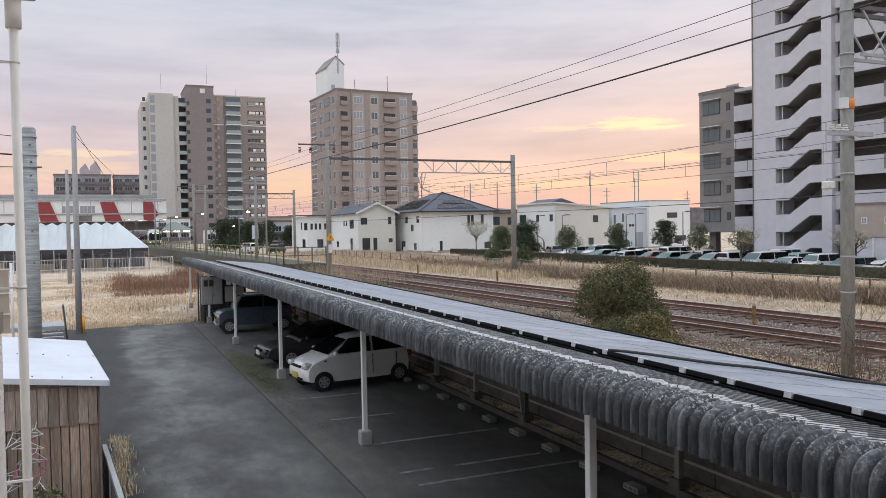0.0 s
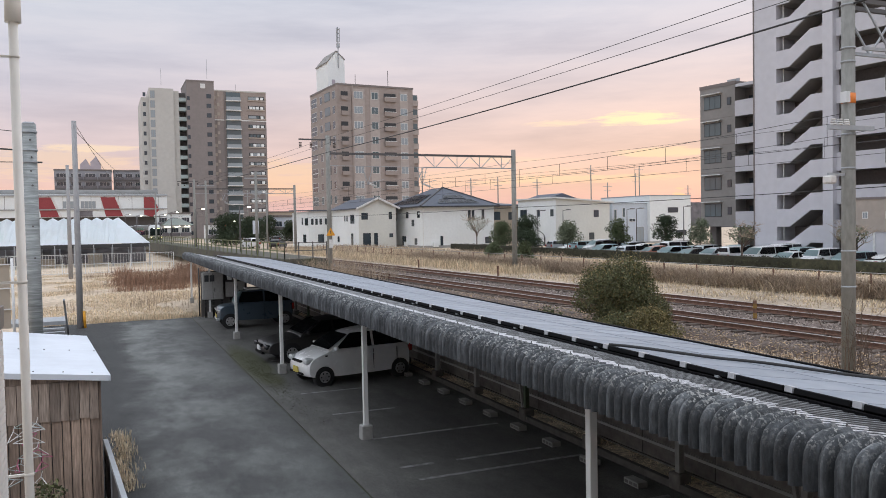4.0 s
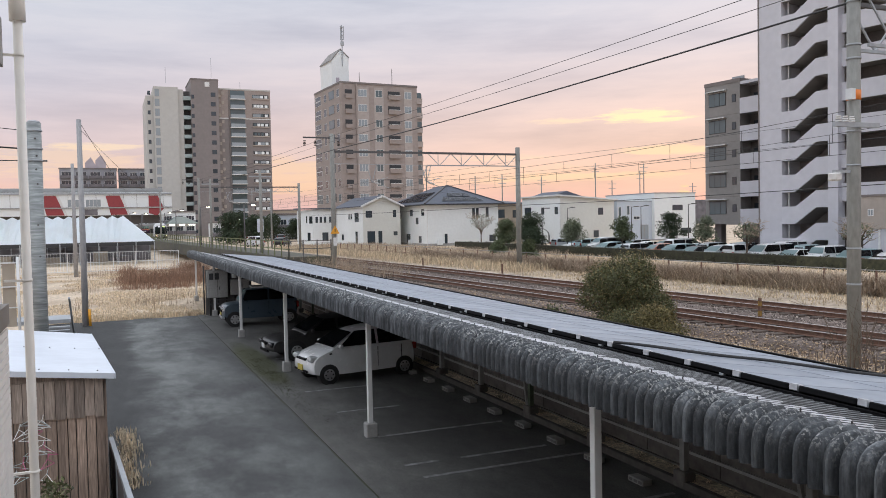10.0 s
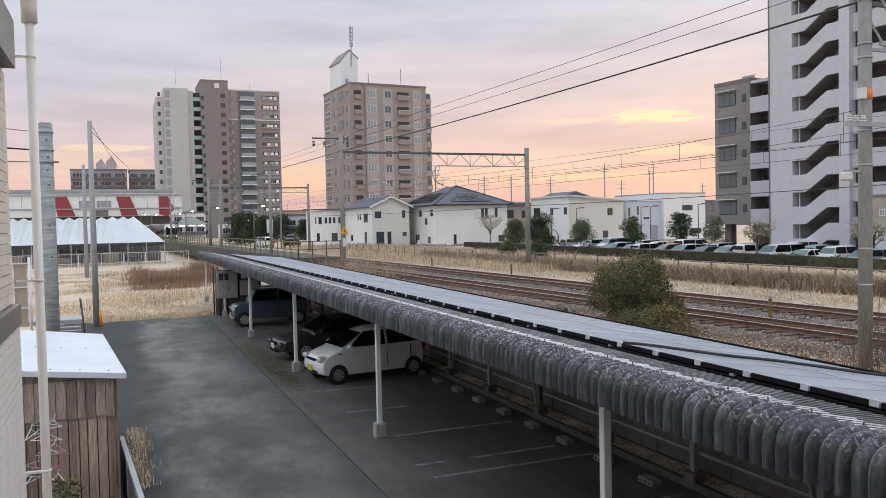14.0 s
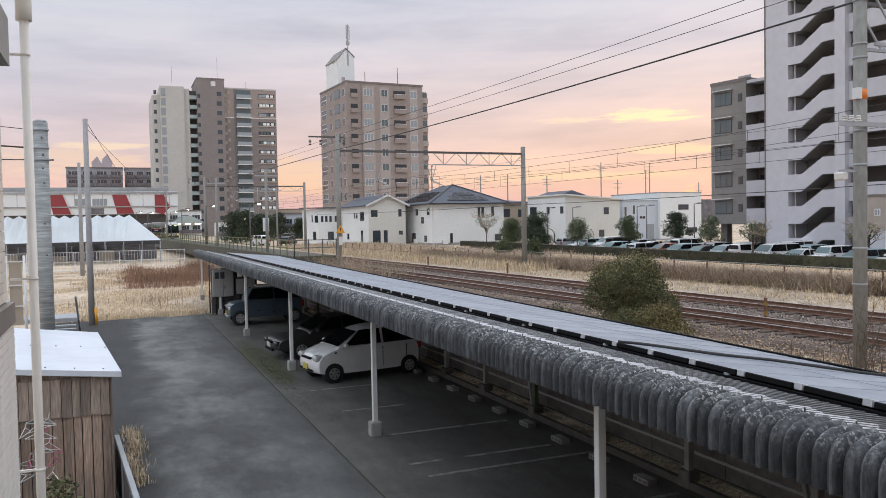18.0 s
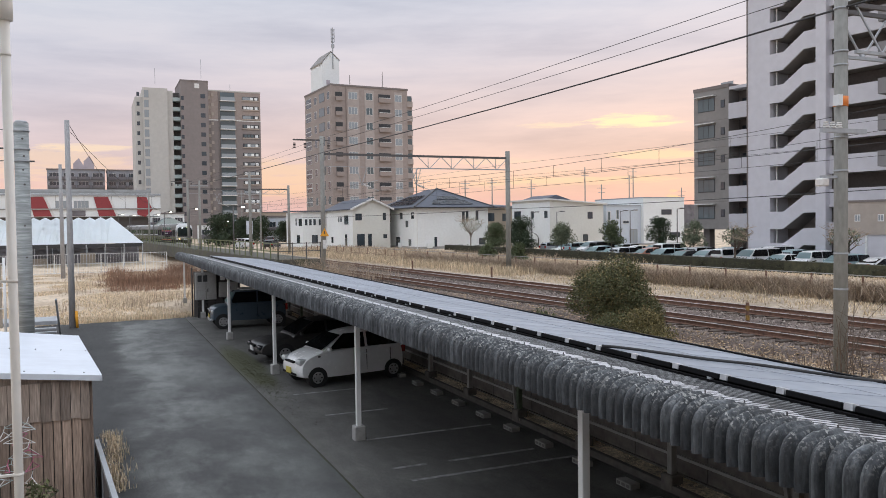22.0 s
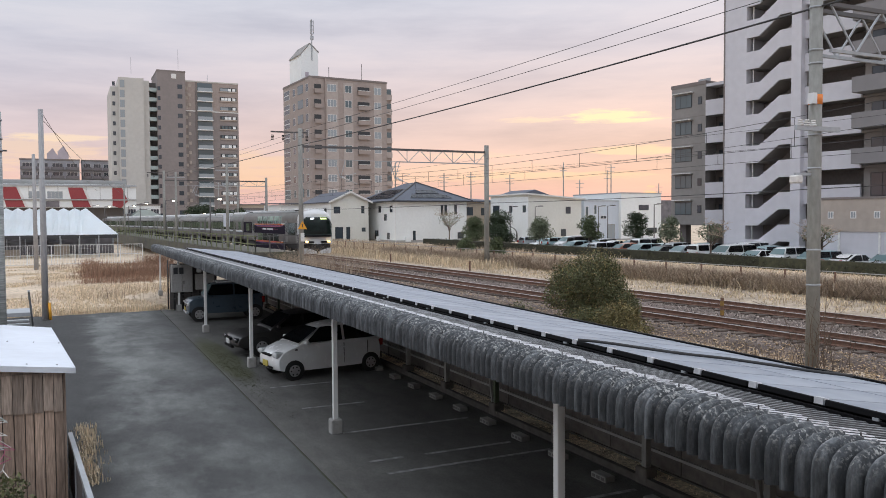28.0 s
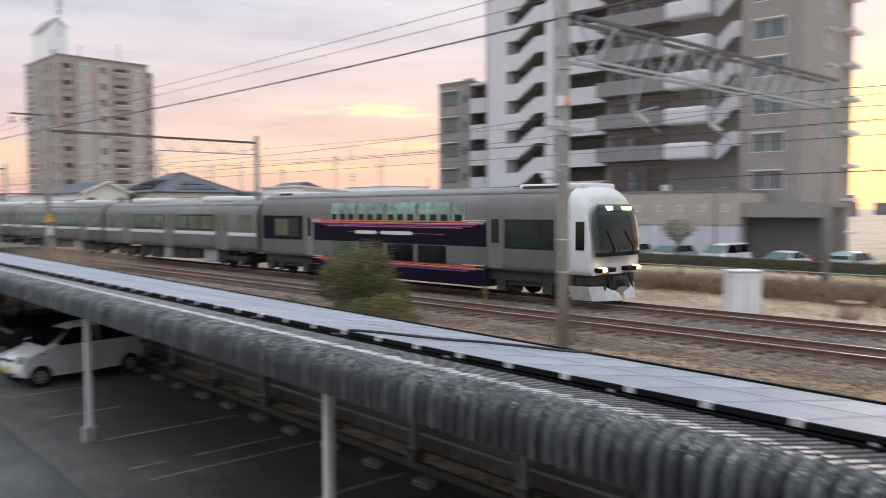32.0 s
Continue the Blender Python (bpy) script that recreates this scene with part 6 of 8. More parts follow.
# ---- houses ----
def hip_house():
    root = thing("house", pose(41.7, 104.5, 0.95), "white two-storey house with a dark hipped solar roof", "house", "houses beyond the line")
    W, D, h = 11.2, 16.4, 6.05
    part("wall", box(B(), 0, W, 0, D, 0, h), M["house_white"], root)
    part("plinth", box(B(), -0.03, W + 0.03, -0.03, D, 0, 0.4), M["concrete"], root)
    bm = B()
    o = 0.7
    e = [bm.verts.new(p) for p in ((-o, -o, h), (W + o, -o, h), (W + o, D + o, h), (-o, D + o, h))]
    r = [bm.verts.new((W * 0.5, D * 0.36, h + 2.9)), bm.verts.new((W * 0.5, D * 0.62, h + 2.9))]
    for f in ((e[0], e[1], r[0]), (e[1], e[2], r[1], r[0]), (e[2], e[3], r[1]), (e[3], e[0], r[0], r[1]), tuple(reversed(e))):
        bm.faces.new(f)
    roof = part("roof", bm, M["roof_slate"], root, "dark slate hipped roof")
    # solar modules lying on the two slopes that face the line
    def on_front(u, v):
        a, b, c = Vector((-o, -o, h)), Vector((W + o, -o, h)), Vector((W * 0.5, D * 0.36, h + 2.9))
        p = a.lerp(b, u)
        return p.lerp(c, v) + Vector((0, -0.06, 0.08))
    def on_left(u, v):
        a, b, c, d = Vector((-o, -o, h)), Vector((-o, D + o, h)), Vector((W * 0.5, D * 0.36, h + 2.9)), Vector((W * 0.5, D * 0.62, h + 2.9))
        return a.lerp(b, u).lerp(c.lerp(d, u), v) + Vector((-0.06, 0, 0.08))
    for fn, cells in ((on_front, [(0.2 + 0.1 * i, 0.3 + 0.1 * i, 0.12, 0.34) for i in range(6)] + [(0.27 + 0.12 * i, 0.39 + 0.12 * i, 0.36, 0.56) for i in range(4)]), (on_left, [(0.12 + 0.1 * i, 0.22 + 0.1 * i, v, v + 0.24) for i in range(7) for v in (0.12, 0.38)])):
        for u0, u1, v0, v1 in cells:
            bm = B()
            bm.faces.new([bm.verts.new(fn(u, v)) for u, v in ((u0, v0), (u1 - 0.006, v0), (u1 - 0.006, v1 - 0.015), (u0, v1 - 0.015))])
            bmesh.ops.solidify(bm, geom=bm.faces[:], thickness=0.03)
            part("solar_module", bm, M["roof_solar"], roof)
    for u in (0.0, 1.0):
        a = Vector((-o + (W + 2 * o) * u, -o, h))
        part("hip_ridge", beam(B(), a + Vector((0, 0, 0.03)), Vector((W * 0.5, D * 0.36, h + 2.95)), 0.22, 0.12), M["frame_dark"], roof)
    part("air_unit", bevelled(box(B(), W * 0.12, W * 0.12 + 0.8, -0.4, -0.05, 0.2, 0.9), 0.03, 1), M["house_white"], root)
    part("air_unit", bevelled(box(B(), -0.42, -0.06, 6.1, 7.0, 0.2, 0.9), 0.03, 1), M["house_white"], root)
    part("fascia", box(B(), -o - 0.02, W + o + 0.02, -o - 0.04, D + o, h - 0.18, h - 0.01), M["frame_dark"], root)
    w1, w2, w3 = window_mesh(1.0, 0.95, 1, "glass", "frame_dark"), window_mesh(0.42, 1.4, 1, "glass", "frame_dark"), window_mesh(1.7, 1.45, 2, "glass", "frame_white")
    for y, z, w in ((11.8, 3.95, w3), (6.4, 4.4, w1), (1.8, 4.4, w1), (7.8, 0.35, w3), (3.0, 0.5, w1), (4.1, 3.2, w1)):
        put_window(root, w, -0.03, y, z, -90)
    for x, z, w in ((7.2, 4.0, w2), (7.8, 4.0, w2), (9.4, 4.1, w2), (2.8, 0.35, w2), (10.2, 0.5, w1)):
        put_window(root, w, x, -0.03, z)
    part("downpipe", rod(B(), (-0.06, -0.06, 0), (-0.06, -0.06, h), 0.05, n=6), M["frame_white"], root)
    part("vent", box(B(), -0.15, 0, 1.2, 1.6, 4.9, 5.15), M["frame_white"], root)


hip_house()


def gable_house(x, y, W, D, h, rise, wall, side, label, along_x, wins, solar=False, name="house"):
    root = thing(name, pose(x, y, 0.95), label, "house", "houses beyond the line")
    part("wall", box(B(), 0, W, 0, D, 0, h), M[wall], root)
    if side != wall:
        part("side_wall", box(B(), -0.03, 0.02, 0.005, D, 0, h - 0.15), M[side], root)
    o = 0.5
    bm = B()
    if along_x:      # ridge along y: gable faces the line
        prism(bm, [(0, h), (W, h), (W * 0.5, h + rise)], 0.01, D)
        part("gable", bm, M[wall], root)
        for s in (0, 1):
            bm = B()
            xa, xb = (-o, W * 0.5) if s == 0 else (W * 0.5, W + o)
            za, zb = (h - o * rise / (W * 0.5), h + rise) if s == 0 else (h + rise, h - o * rise / (W * 0.5))
            prism(bm, [(xa, za), (xb, zb), (xb, zb + 0.16), (xa, za + 0.16)], -o, D + o)
            part("roof_slope", bm, M["beige" if rise < 1.3 else "roof_slate"], root)
            bm = B()
            prism(bm, [(xa, za - 0.12), (xb, zb - 0.12), (xb, zb + 0.17), (xa, za + 0.17)], -o - 0.05, -o + 0.02)
            part("bargeboard", bm, M["frame_white"], root)
    else:            # one slope rising away
        bm = B()
        v = [bm.verts.new(p) for p in ((-o, -o, h), (W + o, -o, h), (W + o, D + o, h + rise), (-o, D + o, h + rise), (-o, -o, h + 0.2), (W + o, -o, h + 0.2), (W + o, D + o, h + rise + 0.2), (-o, D + o, h + rise + 0.2))]
        for f in ((3, 2, 1, 0), (4, 5, 6, 7), (0, 1, 5, 4), (1, 2, 6, 5), (2, 3, 7, 6), (3, 0, 4, 7)):
            bm.faces.new([v[i] for i in f])
        part("roof", bm, M["roof_slate"], root)
    for face, u, z, w, hh, p in wins:
        pr = window_mesh(w, hh, p, "glass", "frame_dark")
        if face == "f":
            put_window(root, pr, u, -0.03, z)
        else:
            put_window(root, pr, -0.03, u, z, -90)
    return root


gable_house(34.5, 112, 5.8, 14.2, 6.1, 1.35, "house_cream", "house_white", "cream and white two-storey house with a dark gabled roof", True,
            [("f", 0.9, 4.3, 1.0, 1.0, 2), ("f", 4.9, 4.3, 0.5, 1.1, 1), ("f", 1.2, 0.3, 1.2, 2.0, 1), ("f", 2.6, 0.2, 0.6, 2.1, 1), ("f", 5.0, 1.6, 0.6, 0.6, 1), ("s", 3.2, 3.7, 2.2, 1.4, 2), ("s", 6.0, 4.1, 0.8, 0.9, 1), ("s", 7.2, 4.1, 0.8, 0.9, 1), ("s", 3.4, 0.3, 1.2, 2.0, 1), ("s", 11, 0.8, 1.2, 1.0, 1)])
gable_house(30.9, 128, 4.2, 12, 5.9, 0.25, "house_white", "house_white", "white flat-roofed two-storey house with small windows", False,
            [("s", 1.5, 3.6, 2.2, 1.2, 2), ("s", 4.5, 3.7, 0.7, 1.2, 1), ("f", 0.6, 3.7, 0.4, 1.0, 1), ("f", 1.3, 3.7, 0.4, 1.0, 1), ("f", 2.0, 3.7, 0.4, 1.0, 1), ("f", 3.2, 3.7, 1.0, 1.0, 2), ("f", 2.0, 0.7, 1.0, 1.4, 2), ("s", 3.0, 0.7, 2.0, 1.4, 2)])
gable_house(53.6, 110, 7.0, 9, 6.0, 0.6, "house_tan", "house_tan", "tan two-storey house behind the garden trees", False, [("f", 2.2, 3.9, 2.0, 1.3, 2), ("f", 5.0, 3.9, 0.8, 1.2, 1)])


def sloped_house():
    root = thing("house", pose(58.3, 96, 0.6), "cream house with a roof sloping to one side", "house", "houses beyond the line")
    W, D = 9.0, 11.0
    part("wall", prism(B(), [(0, 0), (W, 0), (W, 6.45), (0, 7.1)], 0, D), M["house_cream"], root)
    part("side_wall", box(B(), -0.02, 0.02, 0, D, 0, 6.8), M["house_white"], root)
    part("roof", prism(B(), [(-0.35, 7.13), (W + 0.5, 6.42), (W + 0.5, 6.62), (-0.35, 7.33)], -0.4, D + 0.4), M["frame_white"], root, "low roof with a pale edge")
    part("upper_roof", prism(B(), [(1.0, 7.2), (7.5, 6.8), (3.6, 8.0)], 4.0, D), M["roof_slate"], root)
    part("plinth", box(B(), -0.04, W + 0.04, -0.04, D, 0, 0.5), M["concrete"], root)
    small, wide = window_mesh(0.85, 1.0, 1, "glass", "frame_dark"), window_mesh(2.0, 1.2, 2, "glass", "frame_dark")
    put_window(root, small, 6.7, -0.03, 4.4)
    put_window(root, small, 5.9, -0.03, 1.2)
    put_window(root, wide, -0.05, 9.2, 4.5, -90)
    put_window(root, small, -0.05, 4.8, 4.6, -90)
    put_window(root, small, -0.05, 1.0, 4.6, -90)
    bm = B()
    for k in range(9):
        a, b = math.pi * k / 9, math.pi * (k + 1) / 9
        beam(bm, (-1.6 - 1.5 * math.cos(a), 3.0, 1.6 + 1.0 * math.sin(a)), (-1.6 - 1.5 * math.cos(b), 3.0, 1.6 + 1.0 * math.sin(b)), 0.12, 0.08)
    box(bm, -3.15, -3.05, 2.9, 3.1, 0, 1.65)
    box(bm, -0.15, -0.05, 2.9, 3.1, 0, 1.65)
    part("carport_arch", bm, M["steel_dark"], root, "dark arched car shelter")


sloped_house()


def stepped_house():
    root = thing("house", pose(69.2, 98, 0.6), "pale blue-grey flat-roofed house with a stepped front", "house", "houses beyond the line")
    part("low_wing", box(B(), 0, 6.3, 0, 12, 0, 6.25), M["house_blue"], root)
    part("high_wing", box(B(), 6.3, 14.0, -0.6, 12, 0, 7.45), M["house_white"], root)
    part("low_parapet", box(B(), -0.05, 6.3, -0.06, 12, 6.25, 6.4), M["galvanised"], root)
    part("high_parapet", box(B(), 6.25, 14.05, -0.66, 12, 7.45, 7.6), M["galvanised"], root)
    part("plinth", box(B(), -0.03, 14.03, -0.64, 12, 0, 0.6), M["concrete"], root)
    slit, dbl, wide, door = window_mesh(0.5, 1.4, 1, "bay_glass", "frame_white"), window_mesh(1.1, 0.5, 2, "glass", "frame_white"), window_mesh(1.9, 0.8, 2, "glass", "frame_dark"), window_mesh(1.4, 2.2, 2, "glass_pale", "tower_grey")
    put_window(root, slit, 0.5, -0.04, 4.1)
    put_window(root, slit, 2.0, -0.04, 4.3)
    put_window(root, dbl, 3.5, -0.04, 3.6)
    put_window(root, wide, 10.6, -0.64, 4.9)
    put_window(root, door, 4.9, -0.04, 0.6)
    put_window(root, wide, 12.2, -0.64, 1.4)


stepped_house()


# ---- hedge, bush, trees ----
def leaves(verts, faces, c, r, n, rng, size):
    for i in range(n):
        d = Vector((rng.gauss(0, 1), rng.gauss(0, 1), rng.gauss(0, 1))).normalized()
        p = Vector(c) + Vector((d.x * r[0], d.y * r[1], d.z * r[2])) * rng.uniform(0.55, 1.0)
        a = Vector((rng.gauss(0, 1), rng.gauss(0, 1), rng.gauss(0, 1))).normalized()
        b = a.cross(Vector((rng.gauss(0, 1), rng.gauss(0, 1), rng.gauss(0, 1)))).normalized()
        s = size * rng.uniform(0.6, 1.4)
        k = len(verts)
        verts += [tuple(p - a * s), tuple(p + b * s * 0.45), tuple(p + a * s), tuple(p - b * s * 0.45)]
        faces.append((k, k + 1, k + 2, k + 3))


def leafy(name, verts, faces, mat, parent=None):
    me = bpy.data.meshes.new(name)
    me.from_pydata(verts, [], faces)
    me.materials.append(M[mat])
    o = new(name, me)
    if parent:
        o.parent = parent
    return o


def shrub(x, y, z, w, h, mat, label, seed, n=9000, size=0.05, trunk=0.0, cat="bush", name="bush", tips=""):
    rng = random.Random(seed)
    root = thing(name, pose(x, y, z), label, cat)
    bm = B()
    top = trunk + h * 0.5
    rod(bm, (0, 0, -0.85), (0, 0, top), 0.05 + 0.012 * h, 0.03, 8)
    clumps = []
    for i in range(26):
        a = rng.random() * 6.283
        k = rng.random() ** 0.6
        zz = rng.random()
        rad = w * 0.5 * (1.0 - 0.75 * zz ** 2.2) * (0.75 + 0.25 * math.sin(a * 2 + seed))
        c = (rad * k * math.cos(a), rad * k * math.sin(a), trunk + h * (0.08 + 0.84 * zz))
        clumps.append(c)
        rod(bm, (0, 0, trunk + 0.3 * (c[2] - trunk)), c, 0.025, 0.008, 5)
    part("trunk", bm, M["bark"], root)
    verts, faces = [], []
    for c in clumps:
        q = rng.uniform(0.16, 0.27) * w
        leaves(verts, faces, c, (q, q, q * 0.75), n // len(clumps), rng, size)
    leafy("crown", verts, faces, mat, root)
    if tips:
        verts, faces = [], []
        for c in clumps:
            q = 0.25 * w
            leaves(verts, faces, (c[0], c[1], c[2] + 0.06), (q, q, q * 0.8), n // len(clumps) // 4, rng, size * 0.8)
        leafy("young_leaves", verts, faces, tips, root)
    return root


shrub(14.4, 20.0, 0.9, 3.4, 2.3, "leaf", "dense olive-green shrub growing beside the tracks", 5, 46000, 0.038, tips="leaf_tip")
shrub(13.85, 17.9, 0.9, 2.0, 0.95, "leaf_rust", "low russet shrub beside the tracks", 6, 14000, 0.034, tips="leaf_tip")
shrub(12.6, 21.2, 0.9, 1.6, 0.8, "leaf", "low olive shrub beside the tracks", 7, 3000, 0.04)


def hedge_row():
    root = thing("hedge", pose(0, 0, 0), "long clipped brown-green hedge along the car park", "hedge", kind="structure")
    rng = random.Random(2)
    verts, faces = [], []
    y = 12.0
    while y < 100:
        x = 42.9 + 0.02 * (y - 33)
        leaves(verts, faces, (x + rng.uniform(-0.25, 0.25), y, 0.5 + rng.uniform(0.2, 1.12)), (0.5, 0.4, 0.26), 60, rng, 0.07)
        y += 0.16
    leafy("foliage", verts, faces, "hedge", root)
    bm = B()
    pts = [(42.9 + 0.02 * (y - 33), y) for y in (11.6, 40, 70, 100)]
    for (xa, ya), (xb, yb) in zip(pts, pts[1:]):
        beam(bm, (xa, ya, 1.08), (xb, yb, 1.08), 0.7, 1.2)
    part("inner_growth", bm, M["hedge"], root)


hedge_row()
for x, y, w, h, tr, s, mt, n in ((51.4, 92, 5.6, 3.6, 0.4, 11, "leaf_dark", 14000),
                                 (48.0, 93, 4.2, 3.4, 0.3, 18, "leaf_mid", 8000),
                                 (33.3, 66, 2.2, 1.6, 0.0, 12, "leaf_mid", 4000),
                                 (50.1, 80, 4.0, 2.4, 0.9, 13, "leaf_grey", 6000),
                                 (52.9, 74, 3.1, 2.7, 1.0, 14, "leaf_mid", 5000),
                                 (54.8, 68, 2.9, 2.7, 1.2, 15, "leaf_dark", 5000),
                                 (54.1, 62, 2.8, 2.6, 0.9, 16, "leaf_grey", 3000),
                                 (30.0, 54, 2.0, 1.9, 0.0, 17, "leaf_mid", 3500)):
    shrub(x, y, 1.0, w, h, mt, "small evergreen tree by the car park", s, n, 0.09, tr, "tree", "tree")


def bare_tree(x, y, z, h, seed, label="bare clipped tree with knotted twigs"):
    rng = random.Random(seed)
    root = thing("tree", pose(x, y, z), label, "tree", "bare trees by the car park")
    bm, tw = B(), B()
    rod(bm, (0, 0, -0.85), (0, 0, h * 0.45), 0.09, 0.07, 8)
    for i in range(9):
        a = rng.random() * 6.283
        p = Vector((0, 0, h * rng.uniform(0.3, 0.45)))
        q = p + Vector((math.cos(a) * h * 0.3, math.sin(a) * h * 0.3, h * rng.uniform(0.2, 0.5)))
        rod(bm, p, q, 0.045, 0.03, 6)
        for j in range(7):
            e = q + Vector((rng.gauss(0, 0.12) * h, rng.gauss(0, 0.12) * h, rng.uniform(-0.02, 0.15) * h))
            rod(tw, q, e, 0.02, 0.01, 4)
            for m in range(5):
                rod(tw, e, e + Vector((rng.gauss(0, 0.05) * h, rng.gauss(0, 0.05) * h, rng.uniform(0, 0.08) * h)), 0.009, 0.004, 4)
    part("trunk", bm, M["bark"], root)
    part("twig_spray", tw, M["twig"], root)
    verts, faces = [], []
    leaves(verts, faces, (0, 0, h * 0.72), (h * 0.36, h * 0.36, h * 0.24), 480, rng, 0.09)
    leafy("crown", verts, faces, "leaf_grey", root)


bare_tree(47.9, 100, 1.0, 4.8, 21)
bare_tree(46.5, 38.5, 1.0, 3.1, 22)
bare_tree(46.5, 48.5, 1.0, 3.1, 23)
bare_tree(45.5, 28.5, 1.0, 3.0, 24)


# ---- motor cars ----
def car_outline(kind):
    """Side view of a car, nose at +x: (x, z) of the lower body, of the cabin, length, width and wheels."""
    if kind == "hatch":
        body = [(1.62, 0.24), (1.70, 0.42), (1.69, 0.62), (1.55, 0.80), (1.05, 0.97), (0.70, 1.01), (-1.60, 1.05), (-1.70, 0.80), (-1.69, 0.42), (-1.62, 0.24)]
        cab = [(1.04, 0.94), (0.28, 1.38), (-0.10, 1.47), (-0.85, 1.50), (-1.36, 1.44), (-1.66, 1.0)]
        return body, cab, 1.47, (1.14, -1.25), 0.262
    if kind == "boxy":
        body = [(1.66, 0.36), (1.69, 0.62), (1.65, 0.98), (0.95, 1.08), (-1.66, 1.10), (-1.69, 0.7), (-1.66, 0.34)]
        cab = [(0.95, 1.07), (0.62, 1.58), (0.35, 1.67), (-1.30, 1.70), (-1.58, 1.60), (-1.66, 1.1)]
        return body, cab, 1.48, (1.15, -1.25), 0.32
    if kind == "sedan":
        body = [(2.20, 0.28), (2.24, 0.52), (2.10, 0.70), (1.15, 0.86), (-1.45, 0.92), (-2.10, 0.88), (-2.22, 0.6), (-2.18, 0.28)]
        cab = [(1.05, 0.86), (0.30, 1.30), (-0.15, 1.38), (-0.75, 1.36), (-1.70, 0.92)]
        return body, cab, 1.70, (1.35, -1.32), 0.31
    if kind == "van":
        body = [(2.15, 0.30), (2.20, 0.60), (2.05, 0.92), (1.50, 1.05), (-2.15, 1.08), (-2.22, 0.7), (-2.18, 0.3)]
        cab = [(1.50, 1.04), (0.75, 1.62), (0.3, 1.74), (-1.85, 1.76), (-2.10, 1.6), (-2.18, 1.08)]
        return body, cab, 1.70, (1.38, -1.35), 0.33
    body = [(2.00, 0.30), (2.05, 0.56), (1.92, 0.80), (1.15, 0.97), (-1.90, 1.02), (-2.03, 0.75), (-1.98, 0.3)]
    cab = [(1.15, 0.96), (0.40, 1.42), (-0.05, 1.52), (-1.15, 1.52), (-1.75, 1.35), (-1.96, 1.02)]
    return body, cab, 1.69, (1.28, -1.27), 0.31


def rounded(outline, turns=2):
    """The outline with its corners cut twice, so that it runs in curves."""
    for _ in range(turns):
        nxt = []
        for (xa, za), (xb, zb) in zip(outline, outline[1:] + outline[:1]):
            nxt += [(xa * 0.78 + xb * 0.22, za * 0.78 + zb * 0.22), (xa * 0.22 + xb * 0.78, za * 0.22 + zb * 0.78)]
        outline = nxt
    return outline


def hull(bm, outline, half, inset_top=0.0, round_ends=0.12):
    """A side outline given width, its ends and top drawn in."""
    zs = [z for x, z in outline]
    lo, hi = min(zs), max(zs)
    xm = max(abs(x) for x, z in outline)
    rings = []
    for u in (-1.0, -0.97, -0.88, -0.6, 0.0, 0.6, 0.88, 0.97, 1.0):
        ring = []
        for x, z in outline:
            k = (z - lo) / (hi - lo)
            edge = abs(u) ** 4
            w = half - inset_top * k ** 1.3
            xx = x - math.copysign(round_ends * edge * (abs(x) / xm) ** 3, x)
            zz = z - 0.05 * edge * k
            ring.append(bm.verts.new((xx, u * w, zz)))
        rings.append(ring)
    n = len(outline)
    for a, b in zip(rings, rings[1:]):
        for i in range(n):
            j = (i + 1) % n
            bm.faces.new((a[i], a[j], b[j], b[i])).smooth = True
    bm.faces.new(rings[0])
    bm.faces.new(rings[-1][::-1])
    return bm


WHEELS = {}


def wheel_parts(r):
    if r not in WHEELS:
        bm = B()
        rod(bm, (0, -0.085, 0), (0, 0.085, 0), r, n=22)
        ty = mesh_of("tyre", bevelled(bm, 0.012, 1), M["tyre"])
        bm = rod(B(), (0, -0.095, 0), (0, 0.095, 0), r * 0.62, n=18)
        rm = mesh_of("rim", bm, M["rim"])
        bm = B()
        for i in range(6):
            a = i * math.pi / 3
            for s in (-1, 1):
                rod(bm, (math.cos(a) * r * 0.42, s * 0.094, math.sin(a) * r * 0.42), (math.cos(a) * r * 0.42, s * 0.1, math.sin(a) * r * 0.42), r * 0.09, n=8)
        hl = mesh_of("rim_hole", bm, M["tyre"])
        WHEELS[r] = (ty, rm, hl)
    return WHEELS[r]


